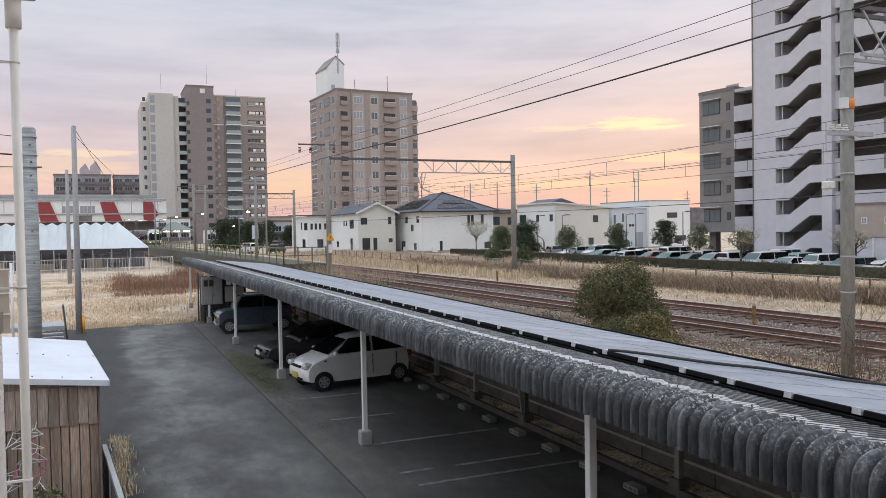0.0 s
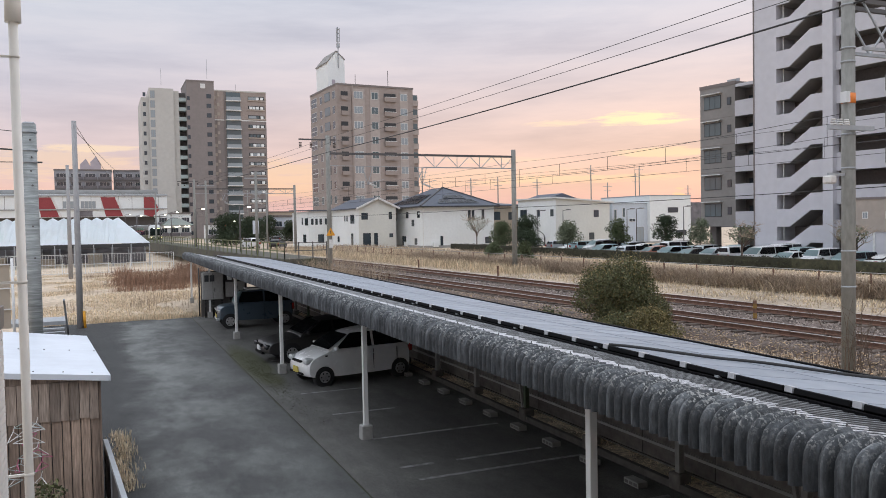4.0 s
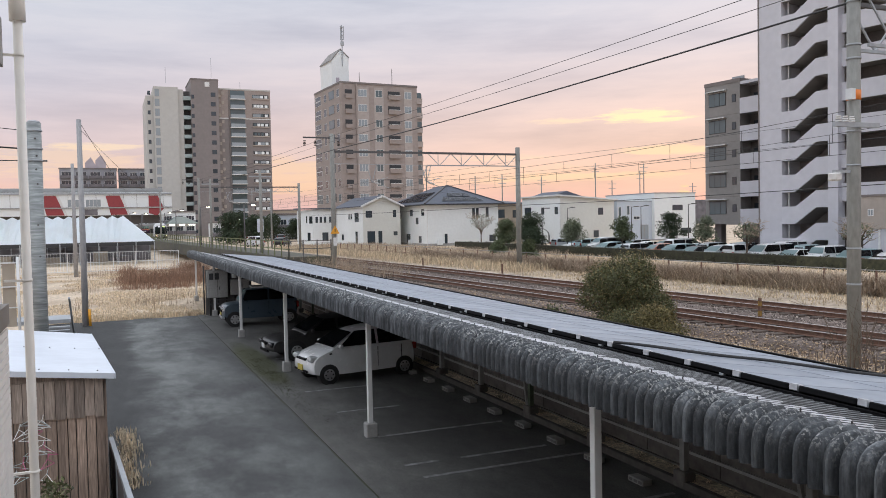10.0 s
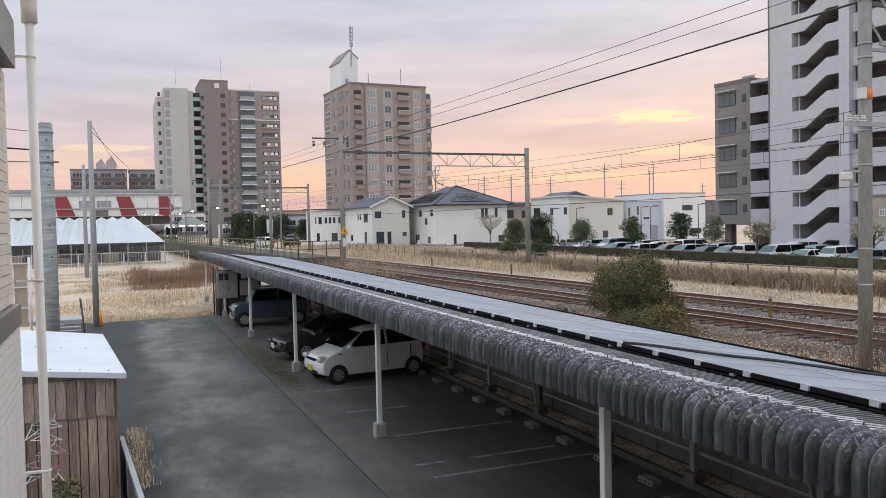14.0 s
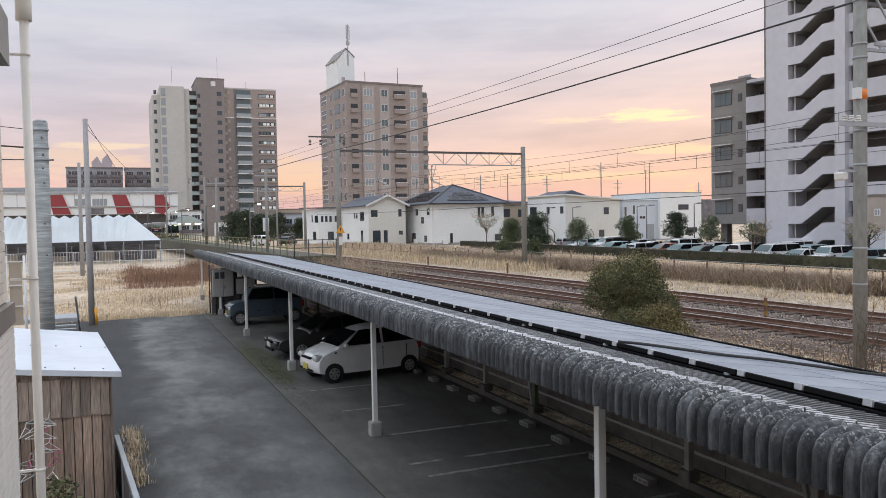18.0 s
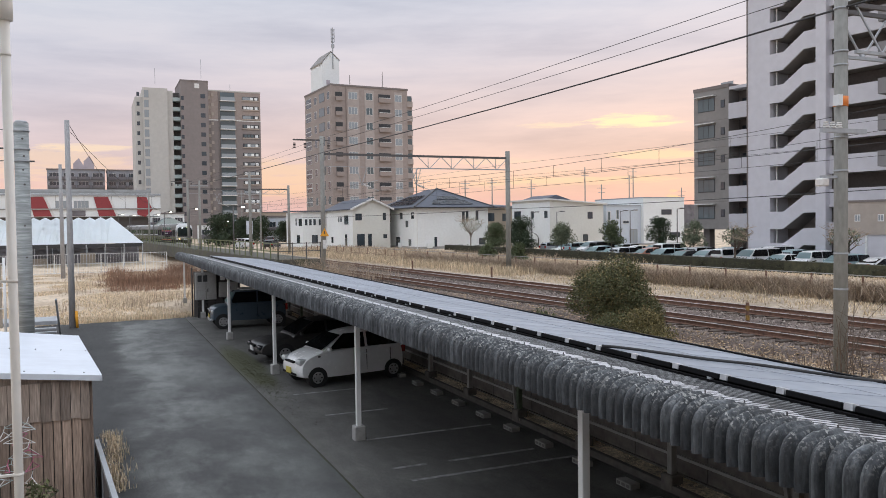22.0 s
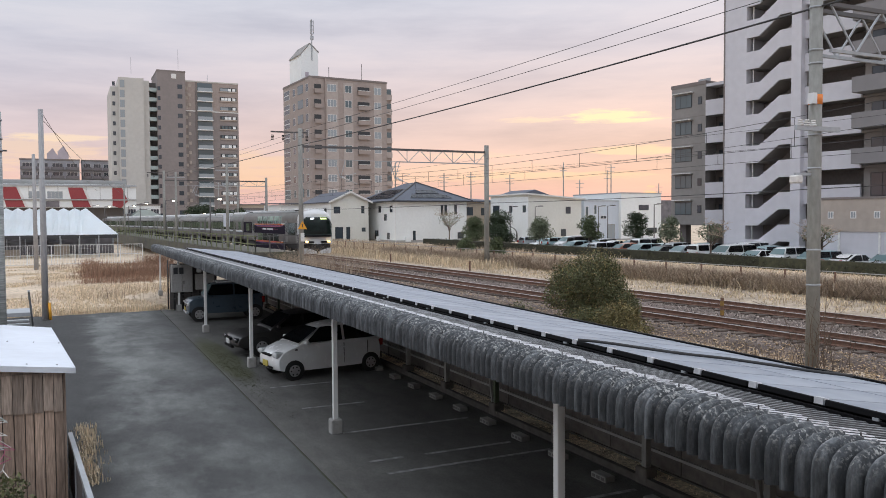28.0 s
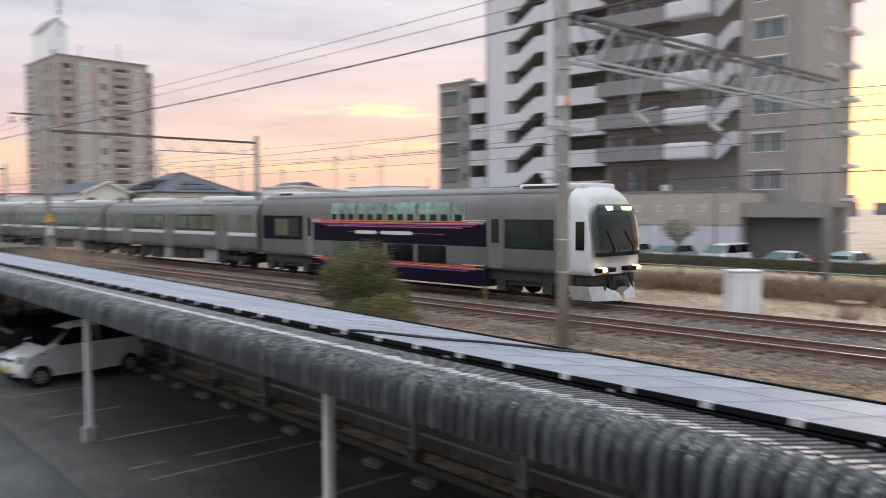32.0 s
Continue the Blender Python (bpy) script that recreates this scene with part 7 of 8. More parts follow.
def motor_car(kind, paint, label, m, plate="train_white", group="", screen="car_glass"):
    body, cab, width, axles, r = car_outline(kind)
    half = width / 2
    root = thing("car", m, label, "car", group)
    bm = hull(B(), rounded(body), half, 0.05)
    part("body", bm, M[paint], root)
    part("roof", hull(B(), rounded([(cab[0][0], cab[0][1] - 0.12)] + cab + [(cab[-1][0], cab[-1][1] - 0.12)]), half - 0.06, 0.16, 0.05), M[paint], root)
    # glass stands a little proud of the cabin
    top = max(z for x, z in cab)
    base = min(z for x, z in cab)
    (x0, z0), (x1, z1) = cab[0], cab[1]
    bm = B()
    run = math.hypot(x1 - x0, z1 - z0)
    nx_, nz_ = (z1 - z0) / run * 0.024, -(x1 - x0) / run * 0.024
    xx0, zz0 = x0 + 0.10 * (x1 - x0) + nx_, z0 + 0.10 * (z1 - z0) + nz_
    xx1, zz1 = x0 + 0.93 * (x1 - x0) + nx_, z0 + 0.93 * (z1 - z0) + nz_
    v = [bm.verts.new(p) for p in ((xx0, -half + 0.10, zz0), (xx0, half - 0.10, zz0), (xx1, half - 0.21, zz1), (xx1, -half + 0.21, zz1))]
    bm.faces.new(v)
    bmesh.ops.solidify(bm, geom=bm.faces[:], thickness=0.02)
    part("windscreen", bm, M[screen], root)
    (x2, z2), (x3, z3) = cab[-2], cab[-1]
    bm = B()
    v = [bm.verts.new(p) for p in ((x2 - 0.045, -half + 0.25, z2 - 0.05), (x2 - 0.045, half - 0.25, z2 - 0.05), (x2 + (x3 - x2) * 0.75 - 0.02, half - 0.17, z2 + (z3 - z2) * 0.75), (x2 + (x3 - x2) * 0.75 - 0.02, -half + 0.17, z2 + (z3 - z2) * 0.75))]
    bm.faces.new(v)
    bmesh.ops.solidify(bm, geom=bm.faces[:], thickness=0.02)
    part("rear_window", bm, M["car_glass"], root)
    h = top - base
    zb, zt = base + 0.1 * h, top - 0.17 * h
    def on_side(x, z, s):
        k = (z - base) / h
        return (x, s * (half - 0.06 - 0.16 * k ** 1.3 + 0.012), z)
    xf0 = x0 + (x1 - x0) * 0.28
    xf1 = x0 + (x1 - x0) * 0.93
    mid = (x1 + x2) / 2 + 0.15
    xr1, xr0 = x2 + 0.10, x3 + 0.16
    for s in (-1, 1):
        for q in ([(xf0 - 0.05, zb), (mid + 0.03, zb), (mid + 0.03, zt), (xf1 - 0.05, zt)], [(mid - 0.05, zb), (xr0, zb), (xr1, zt), (mid - 0.05, zt)]):
            bm = B()
            bm.faces.new([bm.verts.new(on_side(x, z, s)) for x, z in q])
            bmesh.ops.solidify(bm, geom=bm.faces[:], thickness=0.015)
            part("side_window", bm, M["car_glass"], root)
        ty, rm, hl = wheel_parts(r)
        for ax in axles:
            arch = B()
            rod(arch, (ax, s * (half - 0.20), r), (ax, s * (half + 0.004), r), r + 0.028, n=22)
            part("wheel_arch", arch, M["tyre"], root)
            w = piece("wheel", ty, root, ax, s * (half - 0.075), r)
            o = piece("rim", rm, w)
            piece("rim_hole", hl, o)
        nx = body[1][0]
        hz, hl_in = {"hatch": (0.63, 0.36), "sedan": (0.47, 0.42)}.get(kind, (body[1][1] + 0.07, 0.42))
        part("headlight", bevelled(box(B(), nx - 0.36, nx - 0.03, min(s * (half - hl_in), s * (half - 0.06)), max(s * (half - hl_in), s * (half - 0.06)), hz, hz + 0.16), 0.06, 3), M["car_glass" if paint == "car_black" else "lens"], root)
        bx = min(x for x, z in body)
        part("tail_light", bevelled(box(B(), bx - 0.01, bx + 0.10, min(s * (half - 0.26), s * (half - 0.06)), max(s * (half - 0.26), s * (half - 0.06)), 0.72, 1.0), 0.02, 1), M["tail_red"], root)
        part("door_mirror", bevelled(box(B(), xf0 - 0.10, xf0 + 0.01, min(s * (half - 0.04), s * (half + 0.09)), max(s * (half - 0.04), s * (half + 0.09)), zb - 0.02, zb + 0.08), 0.025, 1), M[paint], root)
        part("door_handle", box(B(), mid - 0.05, mid + 0.12, min(s * (half - 0.03), s * (half + 0.006)), max(s * (half - 0.03), s * (half + 0.006)), base - 0.16, base - 0.13), M[paint], root)
        part("door_gap", box(B(), mid - 0.006, mid, min(s * (half - 0.03), s * (half + 0.003)), max(s * (half - 0.03), s * (half + 0.003)), 0.34, base - 0.03), M["black_frame"], root)
    nx = body[1][0]
    if kind != "hatch":
        part("grille", box(B(), nx - 0.06, nx + 0.012, -0.32, 0.32, body[1][1] + 0.02, body[1][1] + 0.10), M["black_frame"], root)
    part("air_intake", box(B(), nx - 0.08, nx + 0.006, -0.45, 0.45, body[0][1] + (0.10 if kind == "hatch" else 0.02), body[0][1] + (0.15 if kind == "hatch" else 0.10)), M["black_frame"], root)
    if kind == "hatch":
        part("smile_slot", bevelled(box(B(), nx - 0.10, nx + 0.004, -0.30, 0.30, 0.66, 0.71), 0.012, 1), M["black_frame"], root)
        for s in (-1, 1):
            part("side_lamp", bevelled(box(B(), xf0 + 0.22, xf0 + 0.30, min(s * half, s * (half + 0.012)), max(s * half, s * (half + 0.012)), 0.82, 0.86), 0.006, 1), M["black_frame"], root)
            part("rear_door_gap", box(B(), mid - 0.776, mid - 0.77, min(s * (half - 0.03), s * (half + 0.003)), max(s * (half - 0.03), s * (half + 0.003)), 0.52, base - 0.03), M["black_frame"], root)
    if kind == "boxy" and paint == "car_blue":
        part("roof_panel", bevelled(box(B(), cab[-2][0] + 0.05, cab[2][0] + 0.05, -half + 0.20, half - 0.20, top - 0.035, top + 0.022), 0.018, 1), M["car_white"], root, "white roof panel")
        part("bumper_guard", bevelled(box(B(), nx - 0.12, nx + 0.03, -half + 0.1, half - 0.1, 0.36, 0.46), 0.02, 1), M["car_silver"], root, "silver bumper guard")
        part("grille_bar", bevelled(box(B(), nx - 0.06, nx + 0.02, -half + 0.16, half - 0.16, 0.80, 0.84), 0.01, 1), M["car_silver"], root)
    part("number_plate", box(B(), nx - 0.02, nx + 0.018, -0.165, 0.165, body[0][1] + 0.13, body[0][1] + 0.29), M[plate], root)
    return root


# nose to -x: the cars stand across the bays
motor_car("hatch", "car_white", "small white hatchback parked below the carport", pose(6.55, 22.42, 0.026, 0, 0, 189), "plate")
motor_car("sedan", "car_black", "low black sports saloon parked in shadow", pose(6.85, 26.7, 0.026, 0, 0, 184), "train_white")
motor_car("boxy", "car_blue", "boxy dark blue kei car with a white roof", pose(6.2, 36.5, 0.026, 0, 0, 178), "plate", screen="glass_sky_tint")


def car_park():
    kinds = [("sedan", "car_white", "white saloon in the open car park"), ("other", "car_silver", "silver hatchback in the open car park"), ("van", "car_white", "white minivan in the open car park"), ("other", "car_teal", "pale teal compact in the open car park"),
             ("sedan", "car_black", "black saloon in the open car park"), ("van", "car_black", "black minivan in the open car park"), ("hatch", "car_red", "red hatchback in the open car park"), ("boxy", "car_white", "white boxy car in the open car park")]
    made = {}
    def put(i, m):
        if i not in made:
            k, p, l = kinds[i]
            made[i] = motor_car(k, p, l, m, group="cars in the open car park", screen="glass_sky_tint")
        else:
            copy_thing(made[i], m)
    seq = [3, 0, 2, 1, 1, 0, 3, 7, 0, 2, 7, 1, 4, 3, 6, 1, 0, 3]
    for n, i in enumerate(seq):
        put(i, pose(48.2 + 0.05 * n % 0.3, 18.7 + 4.05 * n if n < 4 else 34.4 + 2.75 * (n - 4), 0.51, 0, 0, 180 if n % 5 else 0))
    for n, i in enumerate([3, 2, 0, 3, 1, 0]):
        put(i, pose(53.6, 48.5 + 2.8 * n, 0.51, 0, 0, 180 if n % 2 else 0))
    for n, i in enumerate([2, 3, 0, 1, 5, 2, 3, 0, 1]):
        put(i, pose(55.0, 66 + 2.9 * n, 0.51, 0, 0, 180 if n % 2 else 0))


car_park()


def lot_surface():
    tagged(part("pavement_car_park", box(B(), 44.0, 59.5, 10, 95.8, 0.35, 0.51), M["old_asphalt"]), "grey asphalt of the open car park", "car park", kind="structure")


lot_surface()


def annex():
    root = thing("annex_wall", pose(49.7, 40.6, 1.0, 0, 0, -82), "low annex with a tan upper wall and grey panels", "annex building")
    part("lower_wall", box(B(), 0, 13.2, 0, 6, 0, 2.35), M["tower_white"], root)
    part("upper_wall", box(B(), -0.5, 13.3, -0.08, 6.1, 2.35, 4.65), M["tower_tan"], root)
    part("plinth", box(B(), 0, 18.5, 0.02, 6, -0.65, 0.0), M["concrete"], root)
    part("coping", box(B(), -0.55, 13.35, -0.14, 6.2, 4.65, 4.8), M["taupe_dark"], root)
    part("garage", box(B(), 13.3, 18.5, 1.2, 6, 0, 3.6), M["recess"], root)
    part("garage_beam", box(B(), 13.3, 18.5, 0.1, 6, 2.9, 3.9), M["tower_grey"], root)
    pil = mesh_of("pilaster", box(B(), -0.07, 0.07, -0.05, 0.02, 0, 2.35), M["frame_white"])
    win = window_mesh(0.42, 0.5, 2, "glass_pale", "frame_white")
    for i in range(5):
        piece("pilaster", pil, root, 1.2 + 2.9 * i, -0.02, 0)
    for i in range(8):
        put_window(root, win, 0.59 + 1.67 * i, -0.1, 3.28)


annex()


def lamp_post(x, y, z, h, label, lit=False, name="street_lamp", twin=False):
    root = thing(name, pose(x, y, z), label, "street lamp", "lamp posts")
    part("pole", rod(B(), (0, 0, -0.65), (0, 0, h), 0.07, 0.05, 8), M["steel_dark"], root)
    for s in ((1, -1) if twin else (1,)):
        part("arm", beam(B(), (0, 0, h - 0.04), (s * 0.8, 0, h + 0.05), 0.06), M["steel_dark"], root)
        o = part("head", bevelled(box(B(), min(s * 0.5, s * 1.15), max(s * 0.5, s * 1.15), -0.12, 0.12, h, h + 0.12), 0.03, 1), M["steel_dark"], root)
        near, far = (0.72, 1.0) if lit else (0.55, 1.1)
        part("lens", box(B(), min(s * near, s * far), max(s * near, s * far), -0.1, 0.1, h - 0.10 if lit else h - 0.03, h), M["street_glow"] if lit else M["frame_white"], o)


for x, y in ((52.5, 91), (54.5, 88), (63, 86), (61.5, 82), (60.5, 72), (47.5, 27)):
    lamp_post(x, y, 1.0, 4.9, "dark slim lamp post in the car park")


# ---- yard by the field ----
def meter_cabinet():
    root = thing("meter_cabinet", pose(4.85, 40.6, 0.03), "beige electrical cabinets on a dark frame below the carport's end", "cabinet")
    for x0, x1, z0, z1 in ((-0.45, 0.55, 0.9, 2.25), (0.68, 1.6, 1.0, 1.75)):
        b = part("cabinet_box", bevelled(box(B(), x0, x1, 0, 0.4, z0, z1), 0.015, 1), M["concrete"], root)
        part("door_seam", box(B(), (x0 + x1) / 2 - 0.01, (x0 + x1) / 2 + 0.01, -0.006, 0.01, z0 + 0.05, z1 - 0.05), M["recess"], b)
        part("handle", box(B(), (x0 + x1) / 2 + 0.06, (x0 + x1) / 2 + 0.10, -0.03, 0.0, z0 + 0.4, z0 + 0.55), M["steel_dark"], b)
    for x in (-0.25, 0.02):
        part("window", box(B(), x - 0.10, x + 0.10, -0.02, 0.0, 1.8, 2.12), M["frame_dark"], root)
    for x in (0.75, 1.05):
        part("meter", bevelled(box(B(), x, x + 0.22, -0.06, 0.1, 1.85, 2.15), 0.02, 1), M["house_white"], root)
    part("back_board", box(B(), -0.5, 1.75, 0.3, 0.4, 0.05, 2.3), M["recess"], root)
    for z in (0.55, 0.75):
        part("frame_rail", box(B(), -0.5, 1.7, 0.1, 0.16, z, z + 0.05), M["steel_dark"], root)
    for x in (-0.3, 0.1, 0.5, 0.9, 1.3):
        part("conduit", rod(B(), (x, 0.22, 0), (x, 0.22, 0.95), 0.035, n=8), M["cable"], root)
    part("drop_cable", rod(B(), (-0.6, 0.1, 0.1), (-0.6, 0.1, 2.5), 0.035, n=8), M["cable"], root)


meter_cabinet()


def mesh_fence(x0, x1, y, z, h, step, mat, label, rails=(0.05, 0.5, 1.0)):
    root = thing("mesh_fence", pose(0, 0, 0), label, "fence")
    n = int((x1 - x0) / step)
    pm = mesh_of("post", box(B(), -0.035, 0.035, -0.035, 0.035, 0, h), M[mat])
    for i in range(n + 1):
        piece("post", pm, root, x0 + step * i, y, z)
    for k in rails:
        part("rail", box(B(), x0, x0 + step * n, y - 0.025, y + 0.025, z + h * k - 0.05, z + h * k), M[mat], root)
    bm = B()
    x = x0
    while x < x0 + step * n:
        box(bm, x - 0.012, x + 0.012, y - 0.008, y + 0.008, z + 0.05, z + h - 0.04)
        x += 0.28
    tagged(part("wire_mesh", bm, M[mat], root), kind="stuff")
    return root


mesh_fence(-14.7, 6.9, 89.2, 0.0, 2.0, 2.15, "white_paint", "white wire-mesh fence round the marquee yard")


def marquee():
    root = thing("marquee", pose(0, 0, 0), "long white marquee with a row of peaked roofs", "marquee")
    x0, x1, y0, y1, e, a = -16.0, 5.3, 105, 117, 2.75, 6.05
    n = 14
    w = (x1 - x0 - 3.5) / n
    bm = B()
    ym = (y0 + y1) / 2
    # ridge drawn up to peaks, with a hipped end
    ridge = [bm.verts.new((x0 + w * 0.5 * i, ym, a - (0.36 if i % 2 else 0.0))) for i in range(2 * n + 1)]
    fr = [bm.verts.new((x0 + w * 0.5 * i, y0, e)) for i in range(2 * n + 1)]
    bk = [bm.verts.new((x0 + w * 0.5 * i, y1, e)) for i in range(2 * n + 1)]
    for i in range(2 * n):
        bm.faces.new((fr[i], fr[i + 1], ridge[i + 1], ridge[i]))
        bm.faces.new((bk[i + 1], bk[i], ridge[i], ridge[i + 1]))
    c = [bm.verts.new((x1, y0, e)), bm.verts.new((x1, y1, e))]
    bm.faces.new((fr[-1], c[0], ridge[-1]))
    bm.faces.new((c[0], c[1], ridge[-1]))
    bm.faces.new((c[1], bk[-1], ridge[-1]))
    bmesh.ops.solidify(bm, geom=bm.faces[:], thickness=0.05)
    part("canopy", bm, M["tent"], root, "white fabric canopy")
    part("eave_rail", box(B(), x0, x1, y0 - 0.05, y0 + 0.1, e - 0.45, e - 0.04), M["frame_dark"], root)
    leg = mesh_of("leg", box(B(), -0.06, 0.06, -0.06, 0.06, 0, e - 0.1), M["galvanised"])
    for i in range(11):
        piece("leg", leg, root, x0 + 2.12 * i, y0, 0)
        piece("leg", leg, root, x0 + 2.12 * i, y1, 0)
    part("back_sheet", box(B(), x0, x1, y1 + 0.1, y1 + 0.2, 0, e - 0.3), M["city"], root)
    for i in range(7):
        part("stored_pallet", box(B(), x0 + 2.8 * i, x0 + 2.8 * i + 1.8, y1 - 4, y1 - 2.5, 0, 0.8 + 0.3 * (i % 3)), M["house_tan"] if i % 2 else M["city"], root)


marquee()


def station():
    root = thing("station_building", pose(0, 212, 0), "white overbridge station with slanted red panels", "station building")
    part("hall", box(B(), -48, 15.0, 0, 18, 7.6, 13.2), M["house_white"], root)
    part("base", box(B(), -48, 12.0, 2, 16, 0, 7.6), M["recess"], root)
    part("roof", rod(B(), (-48, 3, 13.4), (13.0, 3, 13.4), 0.95, n=16), M["train_roof"], root, "grey barrel roof")
    for u in (-14.6, -0.4):
        bm = prism(B(), [(u + 1.1, 7.7), (u + 5.0, 7.7), (u + 3.2, 12.4), (u, 12.4)], -0.12, 0.02)
        part("red_panel", bm, M["red_panel"], root, "slanted dark red panel")
        bm = prism(B(), [(u + 5.1, 7.7), (u + 5.6, 7.7), (u + 3.8, 12.4), (u + 3.3, 12.4)], -0.10, 0.02)
        part("white_edge", bm, M["frame_white"], root)
    part("red_panel", prism(B(), [(9.5, 8.0), (11.4, 7.4), (13.1, 9.2), (11.7, 12.4), (9.5, 12.4)], -0.12, 0.02), M["red_panel"], root, "five-sided dark red panel")
    pr = window_mesh(3.4, 1.8, 4, "glass_pale", "frame_white")
    for u in (-3.2, -7.2):
        put_window(root, pr, u, -0.04, 9.7)
    part("sill_band", box(B(), -48, 15.1, -0.3, 0.02, 9.3, 9.6), M["concrete"], root)
    part("gutter_band", box(B(), -48, 15.1, -0.35, 0.02, 12.7, 13.1), M["galvanised"], root)
    for i in range(20):
        part("wall_joint", box(B(), -46 + 3.1 * i, -45.9 + 3.1 * i, -0.05, 0.02, 9.6, 12.7), M["concrete"], root)
    for u, w, m in ((-40, 5, "city"), (-32, 3, "balcony_teal"), (-17, 2.5, "stripe_red"), (-5.5, 3.2, "city")):
        part("lower_window", box(B(), u, u + w, -0.12, 0.02, 7.7, 9.1), M[m], root)
    part("canopy", prism(B(), [(13.5, 5.2), (21.5, 5.2), (18.0, 7.0), (16.0, 7.0)], 0, 10), M["balcony_teal"], root, "pale green platform canopy")
    for i in range(3):
        part("lit_strip", box(B(), 14.2 + 2.4 * i, 15.6 + 2.4 * i, -0.05, 0.05, 4.8, 5.0), M["street_glow"], root)


station()


def low_rise(x, y, w, d, h, mat, label, rows, cols, wm="glass"):
    root = thing("office_building", pose(x, y, 0.5), label, "building", "far town buildings")
    part("wall", box(B(), 0, w, 0, d, 0, h), M[mat], root)
    part("roof_edge", box(B(), -0.2, w + 0.2, -0.2, d, h, h + 0.4), M["taupe_dark"], root)
    pr = window_mesh(w / cols * 0.72, 1.3, 3, wm)
    sl = mesh_of("balcony", box(B(), -w / cols * 0.46, w / cols * 0.46, -1.0, 0, -1.0, 0.0), M["city"])
    for r in range(rows):
        for c in range(cols):
            z = h - 2.3 - 2.95 * r
            if z > 1:
                o = put_window(root, pr, w * (c + 0.5) / cols, -0.03, z)
                piece("balcony", sl, o)
    return root


low_rise(-14.8, 300, 18, 14, 24.4, "far_grey", "low dark apartment block behind the station", 4, 4)
low_rise(4.0, 304, 9.8, 14, 24.6, "far_grey", "low dark apartment block behind the station", 4, 3)


def twin_tower():
    root = thing("office_building", pose(-9.4, 420, 0), "far pointed office towers in evening haze", "building", "far town buildings")
    for u, k in ((0.0, -1.2), (4.6, 0.0)):
        bm = prism(B(), [(u, 0), (u + 4.7, 0), (u + 4.7, 36.2 + k), (u + 2.6, 40.0 + k), (u, 37.2 + k)], 0, 8)
        part("tower", bm, M["far_lavender"], root)


twin_tower()


def far_town():
    rng = random.Random(12)
    root = thing("far_town", pose(0, 0, 0), "low hazy roofs of the far town", "town", kind="backdrop")
    bm = B()
    for i in range(150):
        a = radians(rng.uniform(-35, 105))
        d = rng.uniform(330, 700)
        x, y = d * math.sin(a), d * math.cos(a)
        w, h = rng.uniform(8, 26), rng.uniform(5, 9 + 4 * rng.random())
        box(bm, x - w / 2, x + w / 2, y - 6, y + 6, 0, h)
    o = part("roof_mass", bm, M["city"], root)
    tagged(o, kind="stuff")


far_town()


def platform():
    root = thing("platform_1", pose(0, 0, 0), "station platform end with weedy edge and pipe railing", "platform", kind="structure")
    ys = [54.4 + 5 * i for i in range(26)]
    bm = ribbon(B(), -5.6, [(-3.2, 0.9), (0.0, 0.9), (0.0, 2.2), (-3.2, 2.2)], ys)
    part("deck", bm, M["platform_side"], root)
    part("moss_strip", ribbon(B(), -5.6, [(-3.1, 2.2), (-0.3, 2.2), (-0.3, 2.24), (-3.1, 2.24)], ys), M["platform_side"], root, "moss and weeds on the old platform")
    for z in (2.75, 3.3):
        part("rail", ribbon(B(), -8.7, [(-0.03, z), (0.03, z), (0.03, z + 0.06), (-0.03, z + 0.06)], ys), M["steel_green"], root)
    pm = mesh_of("rail_post", box(B(), -0.035, 0.035, -0.035, 0.035, 2.2, 3.36), M["steel_green"])
    for i in range(62):
        y = 54.5 + 2.0 * i
        c = along(y, -8.7)
        piece("rail_post", pm, root, c.x, c.y, 0)
    a, b = along(54.5, -8.7), along(54.5, -5.7)
    for z in (2.8, 3.34):
        part("end_rail", beam(B(), (a.x, a.y, z), (b.x, b.y, z), 0.05), M["steel_dark"], root)
    for k in range(4):
        p = a.lerp(b, k / 3)
        part("end_post", box(B(), p.x - 0.035, p.x + 0.035, p.y - 0.035, p.y + 0.035, 2.2, 3.4), M["steel_dark"], root)


platform()
for y, h, off in ((75, 5.2, -7.4), (100, 5.6, -7.4), (118, 5.6, -8.0), (140, 5.6, -7.0), (160, 5.8, -8.5), (150, 5.6, 6.5), (172, 6.2, -9.0), (185, 6.2, -4.5)):
    c = along(y, off)
    lamp_post(c.x, c.y, 2.2 if off < 0 else 1.0, h - 1.0, "glowing lamp on a slim platform pole", True, "platform_lamp")
for y, off, h in ((88, -8.2, 8.5), (66, -7.9, 8.0), (120, 6.0, 9.0), (132, -8.5, 9.0)):
    c = along(y, off)
    o = post_thing("line_pole", c.x, c.y, 1.0, 1.0 + h, 0.15, 0.1, "pole_concrete", "slim concrete pole by the platform", "pole", "poles by the platform")
    part("crossarm", box(B(), -0.9, 0.9, -0.05, 0.05, h - 0.6, h - 0.5), M["galvanised"], o)


def sign_board(x, y, z, w, h, mat, label, post=2.4):
    root = thing("sign_board", pose(x, y, z), label, "sign")
    part("post", rod(B(), (0, 0, 0), (0, 0, post + h), 0.05, n=8), M["galvanised"], root)
    part("panel", box(B(), -w / 2, w / 2, -0.08, -0.04, post, post + h), M[mat], root)


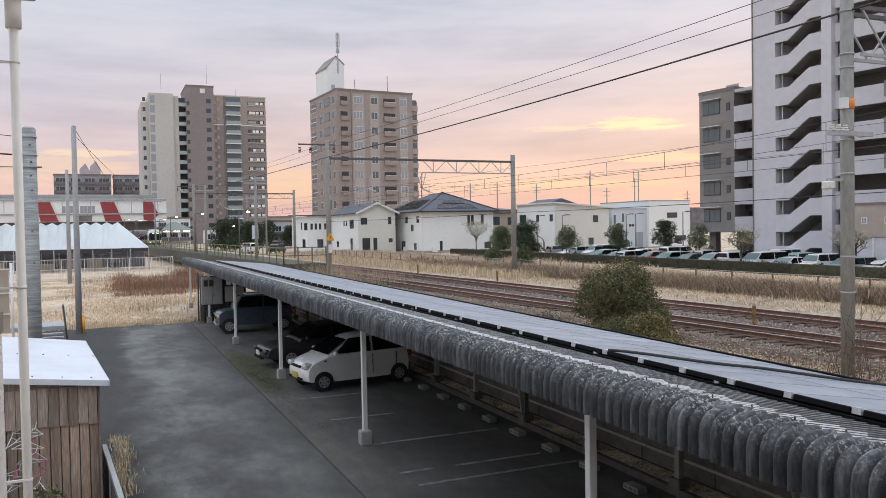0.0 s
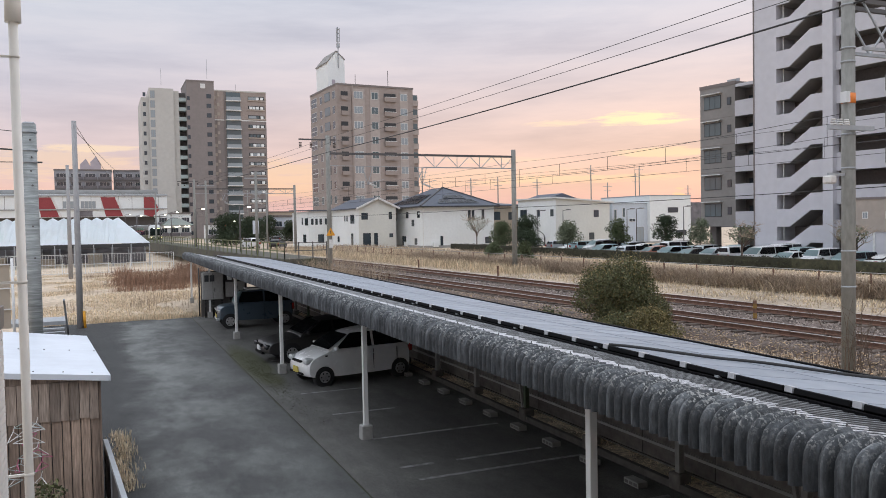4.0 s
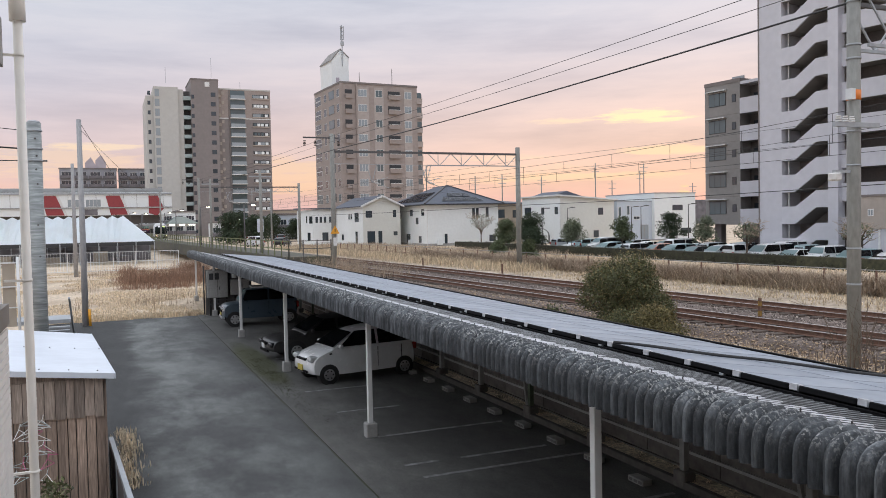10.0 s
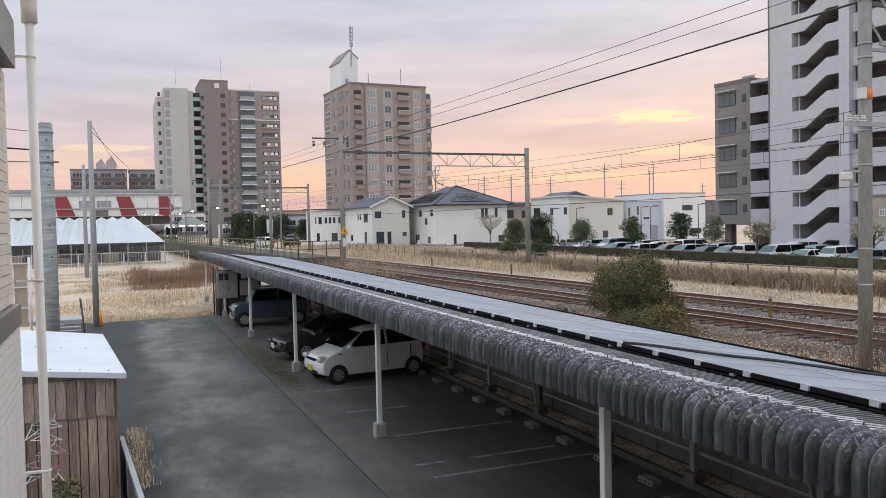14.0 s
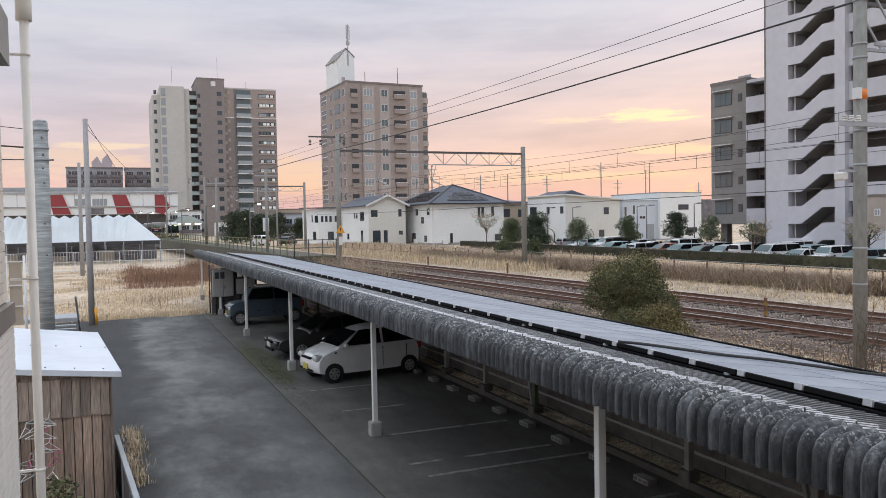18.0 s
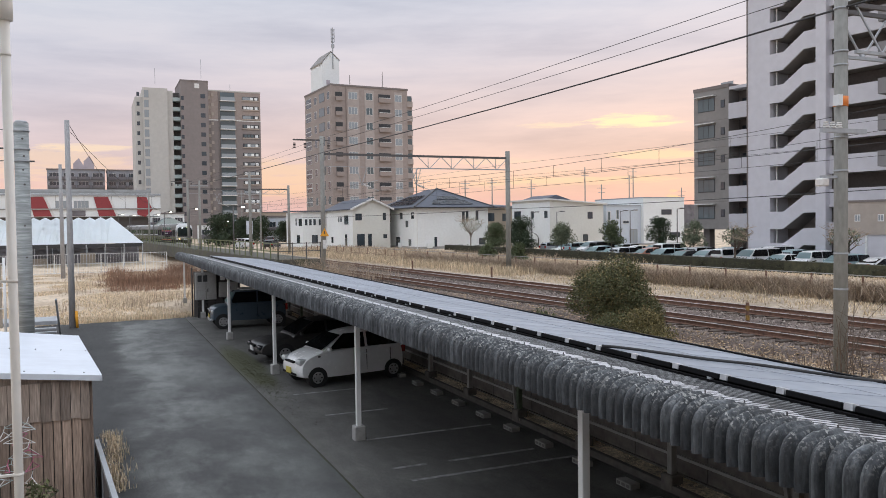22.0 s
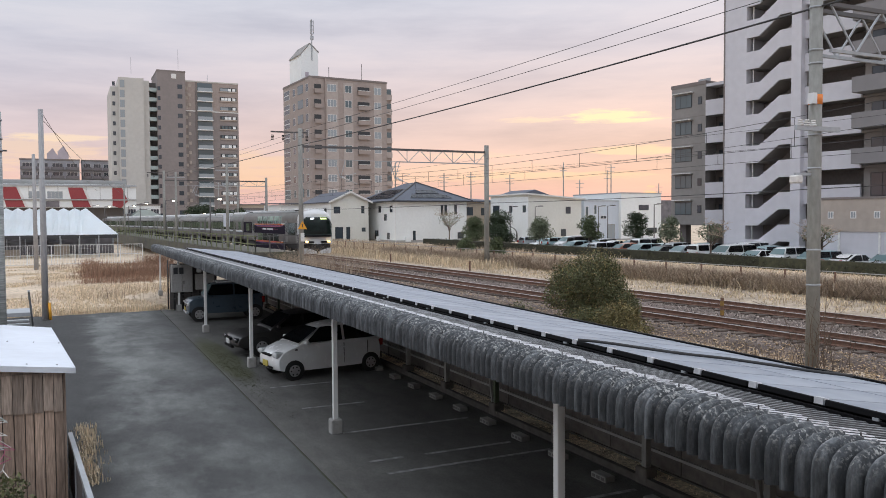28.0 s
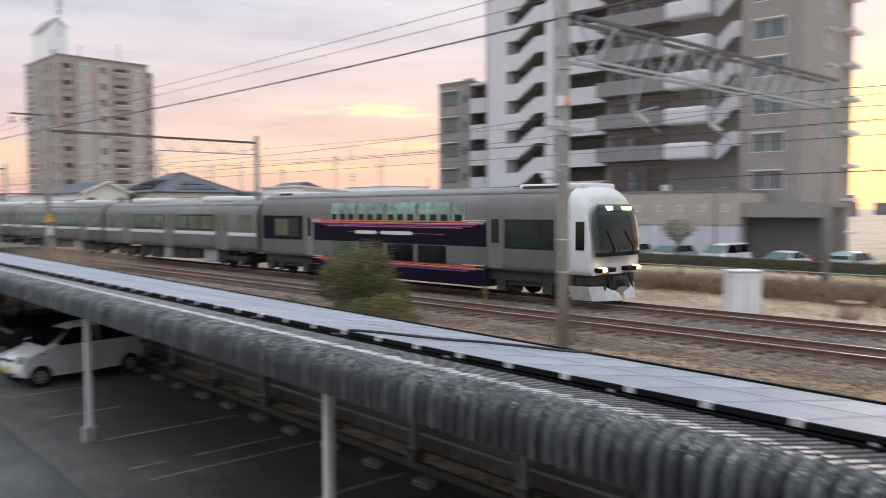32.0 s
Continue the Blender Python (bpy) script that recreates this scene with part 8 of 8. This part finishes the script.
sign_board(13.6, 78, 2.2, 0.6, 1.3, "sheet_white", "white platform sign on a steel post", 1.6)
for x, y, w, h, s in ((17.5, 150, 6.5, 5.2, 31), (23.0, 152, 6.0, 4.8, 32), (20.5, 158, 7, 5.6, 33)):
    shrub(x + 3, y, 1.0, w, h, "leaf_dark", "dark evergreen tree near the station", s, 5000, 0.16, 0.4, "tree", "tree")
motor_car("van", "car_white", "white minivan near the level crossing", pose(21.5, 128, 1.02, 0, 0, 100))
motor_car("other", "car_black", "dark hatchback near the level crossing", pose(25.0, 124, 1.02, 0, 0, 60))


# ---- lineside ----
def marker_posts():
    for y, off in ((20.02, -2.14), (33, 2.0), (44, 2.0), (56, 2.0)):
        c = along(y, off)
        root = thing("marker_post", pose(c.x, c.y, 1.1), "short rusty marker post by the rails", "marker post", "posts by the rails")
        part("shaft", box(B(), -0.04, 0.04, -0.04, 0.04, 0, 0.68), M["rail_rust"], root)
        if y < 21:
            for k in (0.1, 0.42):
                part("yellow_band", box(B(), -0.045, 0.045, -0.045, 0.045, k, k + 0.16), M["yellow_worn"], root)


marker_posts()


def relay_box():
    root = thing("relay_cabinet", pose(24.9, 13.1, 0.95, 0, 0, -40), "white steel relay cabinet beside the rails", "cabinet")
    part("body", bevelled(box(B(), -0.5, 0.5, -0.35, 0.35, 0, 1.45), 0.02, 1), M["white_paint"], root)
    part("lid", bevelled(box(B(), -0.54, 0.54, -0.39, 0.39, 1.45, 1.5), 0.01, 1), M["white_paint"], root)
    part("door_seam", box(B(), -0.01, 0.01, -0.36, -0.345, 0.1, 1.35), M["concrete"], root)
    o = thing("cable_drum", pose(26.1, 10.1, 0.95), "weathered brown wooden cable drum", "cable drum")
    part("drum", rod(B(), (0, 0, 0), (0, 0, 0.55), 0.36, n=18), M["board"], o)
    part("rim", rod(B(), (0, 0, 0.55), (0, 0, 0.6), 0.42, n=18), M["board"], o)


relay_box()


def wire_fence():
    root = thing("wire_fence", pose(0, 0, 0), "rusty post-and-wire fence on the grassy bank", "fence")
    pm = mesh_of("post", box(B(), -0.03, 0.03, -0.03, 0.03, 0, 1.12), M["rail_rust"])
    pts = []
    for i in range(38):
        y = 8 + 2.5 * i
        c = along(y, 7.8)
        pts.append(c)
        piece("post", pm, root, c.x, c.y, 0.98)
    for z, m in ((1.5, "rail_rust"), (2.1, "concrete")):
        bm = B()
        tube(bm, [(p.x, p.y, z) for p in pts], 0.02, 5)
        part("rail", bm, M[m], root)


wire_fence()


def town_poles():
    for x, y, h in ((55.9, 150, 13.7), (59.8, 150, 15.8), (70.7, 150, 13.8), (77, 150, 14.1), (86.5, 150, 13.8), (100.3, 150, 16.8), (104.7, 150, 13.0), (112.3, 150, 15.2), (113.4, 150, 16.8), (127.4, 150, 12.4), (38, 230, 15), (33.5, 190, 13)):
        o = post_thing("utility_pole", x, y, 1.0, h, 0.16, 0.11, "pole_concrete", "far concrete utility pole with crossarms", "utility pole", "far utility poles")
        for k, w in ((0.9, 1.1), (1.9, 0.9)):
            part("crossarm", box(B(), -w, w, -0.05, 0.05, h - 1 - k, h - 1 - k + 0.1), M["galvanised"], o)


town_poles()


def yard_corner():
    """Steps, gate and rail beside the near driveway."""
    root = thing("steel_stair", pose(-2.6, 33.5, 0), "grey steel steps with a slanted handrail", "steps")
    for i in range(5):
        part("tread", box(B(), 0, 1.1, 0.28 * i, 0.28 * i + 0.27, 0.18 * (4 - i), 0.18 * (4 - i) + 0.05), M["galvanised"], root)
    part("handrail", beam(B(), (1.15, -0.6, 1.9), (1.15, 2.6, 0.1), 0.07), M["galvanised"], root)
    part("landing", box(B(), -1.5, 1.1, 1.4, 3.2, 0.75, 0.9), M["galvanised"], root)
    o = thing("yard_gate", pose(-3.4, 30, 0), "white tubular yard gate posts", "gate")
    for k in (0, 0.55):
        part("gate_post", rod(B(), (k, 0, 0), (k, 0, 3.6), 0.045, n=8), M["white_paint"], o)
    part("gate_panel", box(B(), 0.08, 0.46, 0.06, 0.1, 1.25, 3.4), M["house_tan"], o, "tan panel behind the bars")
    for k in (0.5, 0.8, 1.1, 1.9, 2.6, 3.4):
        part("gate_bar", beam(B(), (0, 0, k), (0.55, 0, k), 0.04), M["white_paint"], o)
    r = thing("boundary_rail", pose(0, 0, 0), "low grey metal rail beside the driveway", "railing")
    p, q = Vector((-0.08, 14.3, 0)), Vector((0.38, 7.5, 0))
    up = Vector((0, 0, 1))
    part("panel", beam(B(), p + up * 0.52, q + up * 0.52, 0.03, 0.86), M["steel_dark"], r)
    part("top_rail", beam(B(), p + up * 0.98, q + up * 0.98, 0.07), M["galvanised"], r)
    for i in range(6):
        c = p.lerp(q, i / 5)
        part("post", box(B(), c.x - 0.035, c.x + 0.035, c.y - 0.035, c.y + 0.035, 0, 0.96), M["galvanised"], r)


yard_corner()


def washing():
    """Plastic hangers on a line by the wall."""
    root = thing("laundry_hanger", pose(-1.0, 10.9, 1.72), "tangle of pink, white and green plastic hangers", "laundry hanger")
    rng = random.Random(6)
    for i in range(16):
        bm = B()
        c = Vector((rng.uniform(-0.25, 0.25), rng.uniform(-0.3, 0.3), rng.uniform(-0.45, 0.45)))
        a = rng.random() * 3.1
        w = Vector((math.cos(a), math.sin(a), rng.uniform(-0.3, 0.3))) * 0.17
        for p, q in ((c - w, c + w), (c + w, c + Vector((0, 0, 0.09))), (c - w, c + Vector((0, 0, 0.09))), (c + Vector((0, 0, 0.09)), c + Vector((0.02, 0, 0.16)))):
            rod(bm, p, q, 0.0045, n=5)
        part("hanger", bm, M[("frame_white", "stripe_pink", "frame_white", "balcony_teal")[i % 4]], root)


washing()
shrub(-0.72, 10.6, 0.0, 1.15, 1.5, "leaf", "small green garden shrub by the shed", 61, 2600, 0.035)

# ---- grasses ----
def tufts(name, n, place, h0, h1, mat, label, seed, blades=7, spread=0.16, width=0.016, lean=0.55):
    rng = random.Random(seed)
    verts, faces = [], []
    for i in range(n):
        x, y, z = place(rng)
        for b in range(blades):
            a = rng.random() * 6.283
            h = rng.uniform(h0, h1)
            px, py = x + rng.gauss(0, spread), y + rng.gauss(0, spread)
            lx, ly = math.cos(a) * h * rng.uniform(0.05, lean), math.sin(a) * h * rng.uniform(0.05, lean)
            wx, wy = -math.sin(a) * width, math.cos(a) * width
            k = len(verts)
            verts += [(px - wx, py - wy, z - 0.02), (px + wx, py + wy, z - 0.02), (px + lx * 0.45 + wx * 0.7, py + ly * 0.45 + wy * 0.7, z + h * 0.65), (px + lx * 0.45 - wx * 0.7, py + ly * 0.45 - wy * 0.7, z + h * 0.65), (px + lx, py + ly, z + h * rng.uniform(0.8, 1.0))]
            faces += [(k, k + 1, k + 2, k + 3), (k + 3, k + 2, k + 4)]
    return tagged(leafy(name, verts, faces, mat), label, "grass", kind="stuff")


def field(rng):
    y = rng.uniform(42.0, 88)
    x = rng.uniform(-13, 9.2)
    return x, y, 0.0


def patchy(place, scale, cut, seed):
    def f(rng):
        for i in range(30):
            x, y, z = place(rng)
            if noise.noise((x * scale + seed, y * scale, 0.3)) > cut:
                return x, y, z
        return x, y, z
    return f


tufts("field_grass", 9000, patchy(field, 0.22, -0.12, 9), 0.03, 0.14, "straw", "pale dry grass over the vacant field", 41, 7, 0.25, 0.018)
tufts("field_weeds", 1000, patchy(lambda r: (r.uniform(1.4, 8.6), 62 + 24 * r.random() ** 0.7, 0.0), 0.24, 0.16, 3), 0.2, 1.35, "weed", "tall rust-brown dead weeds", 42, 7, 0.55, 0.011)
tufts("field_stalks", 220, patchy(lambda r: (r.uniform(-3, 9.2), r.uniform(46, 88), 0.0), 0.2, 0.08, 7), 0.15, 0.7, "twig", "thin brown weed stalks", 49, 6, 0.4, 0.012)
tufts("yard_edge_grass", 900, lambda r: (r.uniform(-3.5, 8.0), 41.4 + abs(r.gauss(0, 0.9)), 0.0), 0.08, 0.3, "straw", "dry grass along the asphalt's edge", 43)


def bank(rng):
    y = 6 + 92 * rng.random() ** 1.2
    c = along(y, rng.uniform(3.4, 20.0))
    return c.x, c.y, 1.0


def vines(rng):
    y = 4 + 66 * rng.random() ** 1.1
    c = along(y, 7.95 + rng.gauss(0, 0.28))
    return c.x, c.y, 1.0


tufts("bank_grass", 10000, bank, 0.04, 0.2, "bank_straw", "dry straw-coloured grass on the bank", 44, 7, 0.22, 0.022)
tufts("bank_vines", 9000, lambda r: (lambda p: (p[0], p[1], 1.0 + 0.55 * r.random()))(vines(r)), 0.15, 0.6, "twig", "tangled dead vines over the bank fence", 45, 9, 0.3, 0.010, 2.2)
tufts("bank_stalks", 1500, patchy(vines, 0.12, 0.0, 5), 0.2, 0.85, "bank_straw", "tall straw stalks along the bank fence", 46, 6, 0.3, 0.014, 1.2)
def lineside(rng):
    c = along(6 + 55 * rng.random(), -6.6 + rng.gauss(0, 0.7))
    return c.x, c.y, 1.02


tufts("lineside_weeds", 420, lineside, 0.04, 0.2, "twig", "small dead weeds beside the ballast", 47)
tufts("kerb_grass", 1100, lambda r: (r.uniform(8.7, 9.04), r.uniform(-4, 41), 0.12), 0.015, 0.05, "straw", "dead grass on the rear kerb", 48, 5, 0.06, 0.008)
tufts("rail_side_grass", 130, lambda r: (0.20 + r.gauss(0, 0.08), 14.4 + 4.2 * r.random(), 0.02), 0.04, 0.2, "straw", "dry yellow grass along the driveway's edge", 50, 9, 0.07, 0.008)


tufts("moss_edge", 300, lambda r: (4.35 + r.gauss(0, 0.17), r.gauss(24.5, 2.8), 0.025), 0.005, 0.014, "moss", "moss tufts between the bays and the driveway", 51, 6, 0.14, 0.02)


# ---- bare brush ----
def bramble(x, y, z, h, wide, n, seed, label):
    rng = random.Random(seed)
    root = thing("bare_shrub", pose(x, y, z), label, "bush", "bare shrubs by the line")
    bm = B()
    for i in range(n):
        p = Vector((rng.gauss(0, wide * 0.3), rng.gauss(0, wide * 0.3), -0.05))
        a = rng.random() * 6.283
        lean = rng.uniform(0.05, 0.5)
        t = h * rng.uniform(0.45, 1.0)
        q = p + Vector((math.cos(a) * lean * t * 0.5, math.sin(a) * lean * t * 0.5, t * 0.6))
        e = q + Vector((math.cos(a) * lean * t * 0.7, math.sin(a) * lean * t * 0.7, t * rng.uniform(0.1, 0.4)))
        rod(bm, p, q, 0.009, 0.006, 4)
        rod(bm, q, e, 0.006, 0.003, 4)
        for j in range(3):
            w = p.lerp(q, rng.uniform(0.4, 1.0))
            rod(bm, w, w + Vector((rng.gauss(0, 0.16) * t, rng.gauss(0, 0.16) * t, rng.uniform(0.05, 0.25) * t)), 0.004, 0.002, 3)
    tagged(part("stem_tangle", bm, M["twig"] if y > 40 else M["bark"], root), kind="stuff")


for x, y, h, w, n, sd in ((14.8, 12.3, 2.4, 0.5, 14, 1), (14.8, 13.6, 0.9, 1.2, 9, 2), (16.6, 14.2, 0.8, 1.4, 8, 3), (15.3, 12.3, 1.7, 0.7, 10, 4), (13.9, 48.5, 2.2, 2.6, 190, 5), (15.4, 46.0, 1.8, 3.0, 150, 6), (13.2, 53, 1.8, 2.6, 120, 7), (13.0, 41, 1.0, 2.0, 30, 8), (13.6, 36, 0.8, 2.0, 24, 9), (12.4, 30, 0.7, 2.0, 20, 10)):
    bramble(x, y, 1.0, h, w, n, sd, "leafless brown shrub of thin stems beside the line")


def warning_plate():
    root = thing("warning_sign", pose(13.62, 50.5, 4.08), "yellow triangular warning sign on the portal mast", "sign")
    bm = prism(B(), [(-0.3, -0.25), (0.3, -0.25), (0.0, 0.28)], -0.03, 0.0)
    part("plate", bm, M["yellow"], root)
    part("symbol", box(B(), -0.03, 0.03, -0.036, -0.031, -0.12, 0.08), M["frame_dark"], root)
    part("lower_plate", box(B(), -0.12, 0.12, -0.03, 0.0, -1.05, -0.5), M["frame_white"], root)


warning_plate()


def crossing_shops():
    """Low buildings, trees and cars beyond the platform."""
    o = low_rise(22.2, 192, 7.2, 6, 4.6, "house_white", "low white shop beside the level crossing", 1, 3)
    part("sign_panel", box(B(), 3.2, 6.0, -0.3, -0.1, 4.4, 5.7), M["stripe_red"], o, "red sign panel")
    o = low_rise(36.2, 187, 9.0, 8, 6.2, "house_blue", "low blue-grey workshop with a flat roof", 1, 3)
    part("awning", box(B(), 4.0, 8.2, -1.6, -0.1, 1.9, 2.8), M["train_navy"], o, "dark blue awning")
    low_rise(8, 236, 15, 8, 8.0, "house_white", "low white station annex", 2, 5)
    low_rise(36, 260, 22, 10, 8.5, "house_tan", "low tan building beyond the crossing", 2, 6)
    for x, y, w, h, sd in ((30.5, 186, 6.0, 5.4, 71), (35.0, 184, 7.0, 5.6, 72), (39.5, 180, 6.0, 4.4, 73), (28.0, 200, 6.0, 5.0, 74)):
        shrub(x, y, 1.0, w, h, "leaf_dark", "dense dark evergreen tree near the crossing", sd, 3600, 0.2, 0.2, "tree", "tree")
    motor_car("van", "car_white", "white van parked by the crossing", pose(27.5, 172, 1.02, 0, 0, 90))
    motor_car("other", "car_black", "black car parked by the crossing", pose(33.5, 168, 1.02, 0, 0, 80))
    mesh_fence(20.0, 40.0, 166, 1.0, 1.3, 2.5, "steel_dark", "grey mesh fence along the crossing road")


crossing_shops()

tufts("bank_brush", 5200, lambda r: (lambda c: (c.x, c.y, 1.0))(along(46 + 66 * r.random(), r.uniform(4.5, 17))), 0.2, 0.75, "bank_straw", "tall dry weeds below the houses", 52, 7, 0.4, 0.02)
tufts("house_brush", 2600, lambda r: (lambda c: (c.x, c.y, 1.0))(along(60 + 56 * r.random(), r.uniform(6, 19))), 0.25, 0.9, "twig", "grey-brown brush along the house fences", 53, 7, 0.5, 0.014)


tufts("field_clumps", 420, patchy(lambda r: (r.uniform(0.5, 8.5), r.uniform(60, 86), 0.0), 0.35, 0.22, 13), 0.15, 0.7, "weed", "rust-coloured weed clumps in the field", 54, 9, 0.4, 0.012)


def service_wires():
    root = thing("service_wires", pose(0, 0, 0), "thin service wires from the slim poles", "wires")
    for z, r, e in ((6.68, 0.008, 6.75), (6.28, 0.018, 6.30), (6.02, 0.010, 5.85)):
        a, b = Vector((-1.62, 19.75, z)), Vector((-5.2, 15.5, e))
        part("wire", tube(B(), [a.lerp(b, i / 6) - Vector((0, 0, 0.2 * i / 6 * (1 - i / 6))) for i in range(7)], r, 5), M["cable"], root)
    for a, b, sag in (((-1.05, 39.8, 9.3), (4.5, 150, 9.5), 0.6), ((-1.05, 39.8, 9.0), (7.5, 112, 7.0), 0.4)):
        a, b = Vector(a), Vector(b)
        part("wire", tube(B(), [a.lerp(b, i / 12) - Vector((0, 0, sag * 4 * i / 12 * (1 - i / 12))) for i in range(13)], 0.014, 4), M["cable"], root)


service_wires()


def leaf_litter():
    rng = random.Random(91)
    verts, faces = [], []
    for i in range(24000):
        y = 5 + 34 * rng.random() ** 1.4
        d = rng.uniform(5.2, 10.2)
        x = track_x(y) - d
        s, a = rng.uniform(0.02, 0.055), rng.random() * 6.283
        z = 1.03 + 0.12 * max(0.0, min(1.0, 6.4 - d)) + 0.04 * rng.random()
        k = len(verts)
        c, d = math.cos(a) * s, math.sin(a) * s
        verts += [(x - c, y - d, z), (x + d * 0.6, y - c * 0.6, z + 0.02 * rng.random()), (x + c, y + d, z), (x - d * 0.6, y + c * 0.6, z + 0.02 * rng.random())]
        faces.append((k, k + 1, k + 2, k + 3))
    tagged(leafy("leaf_litter", verts, faces, "litter"), "fallen brown leaves on the lineside gravel", "leaves", kind="stuff")


leaf_litter()


motions()
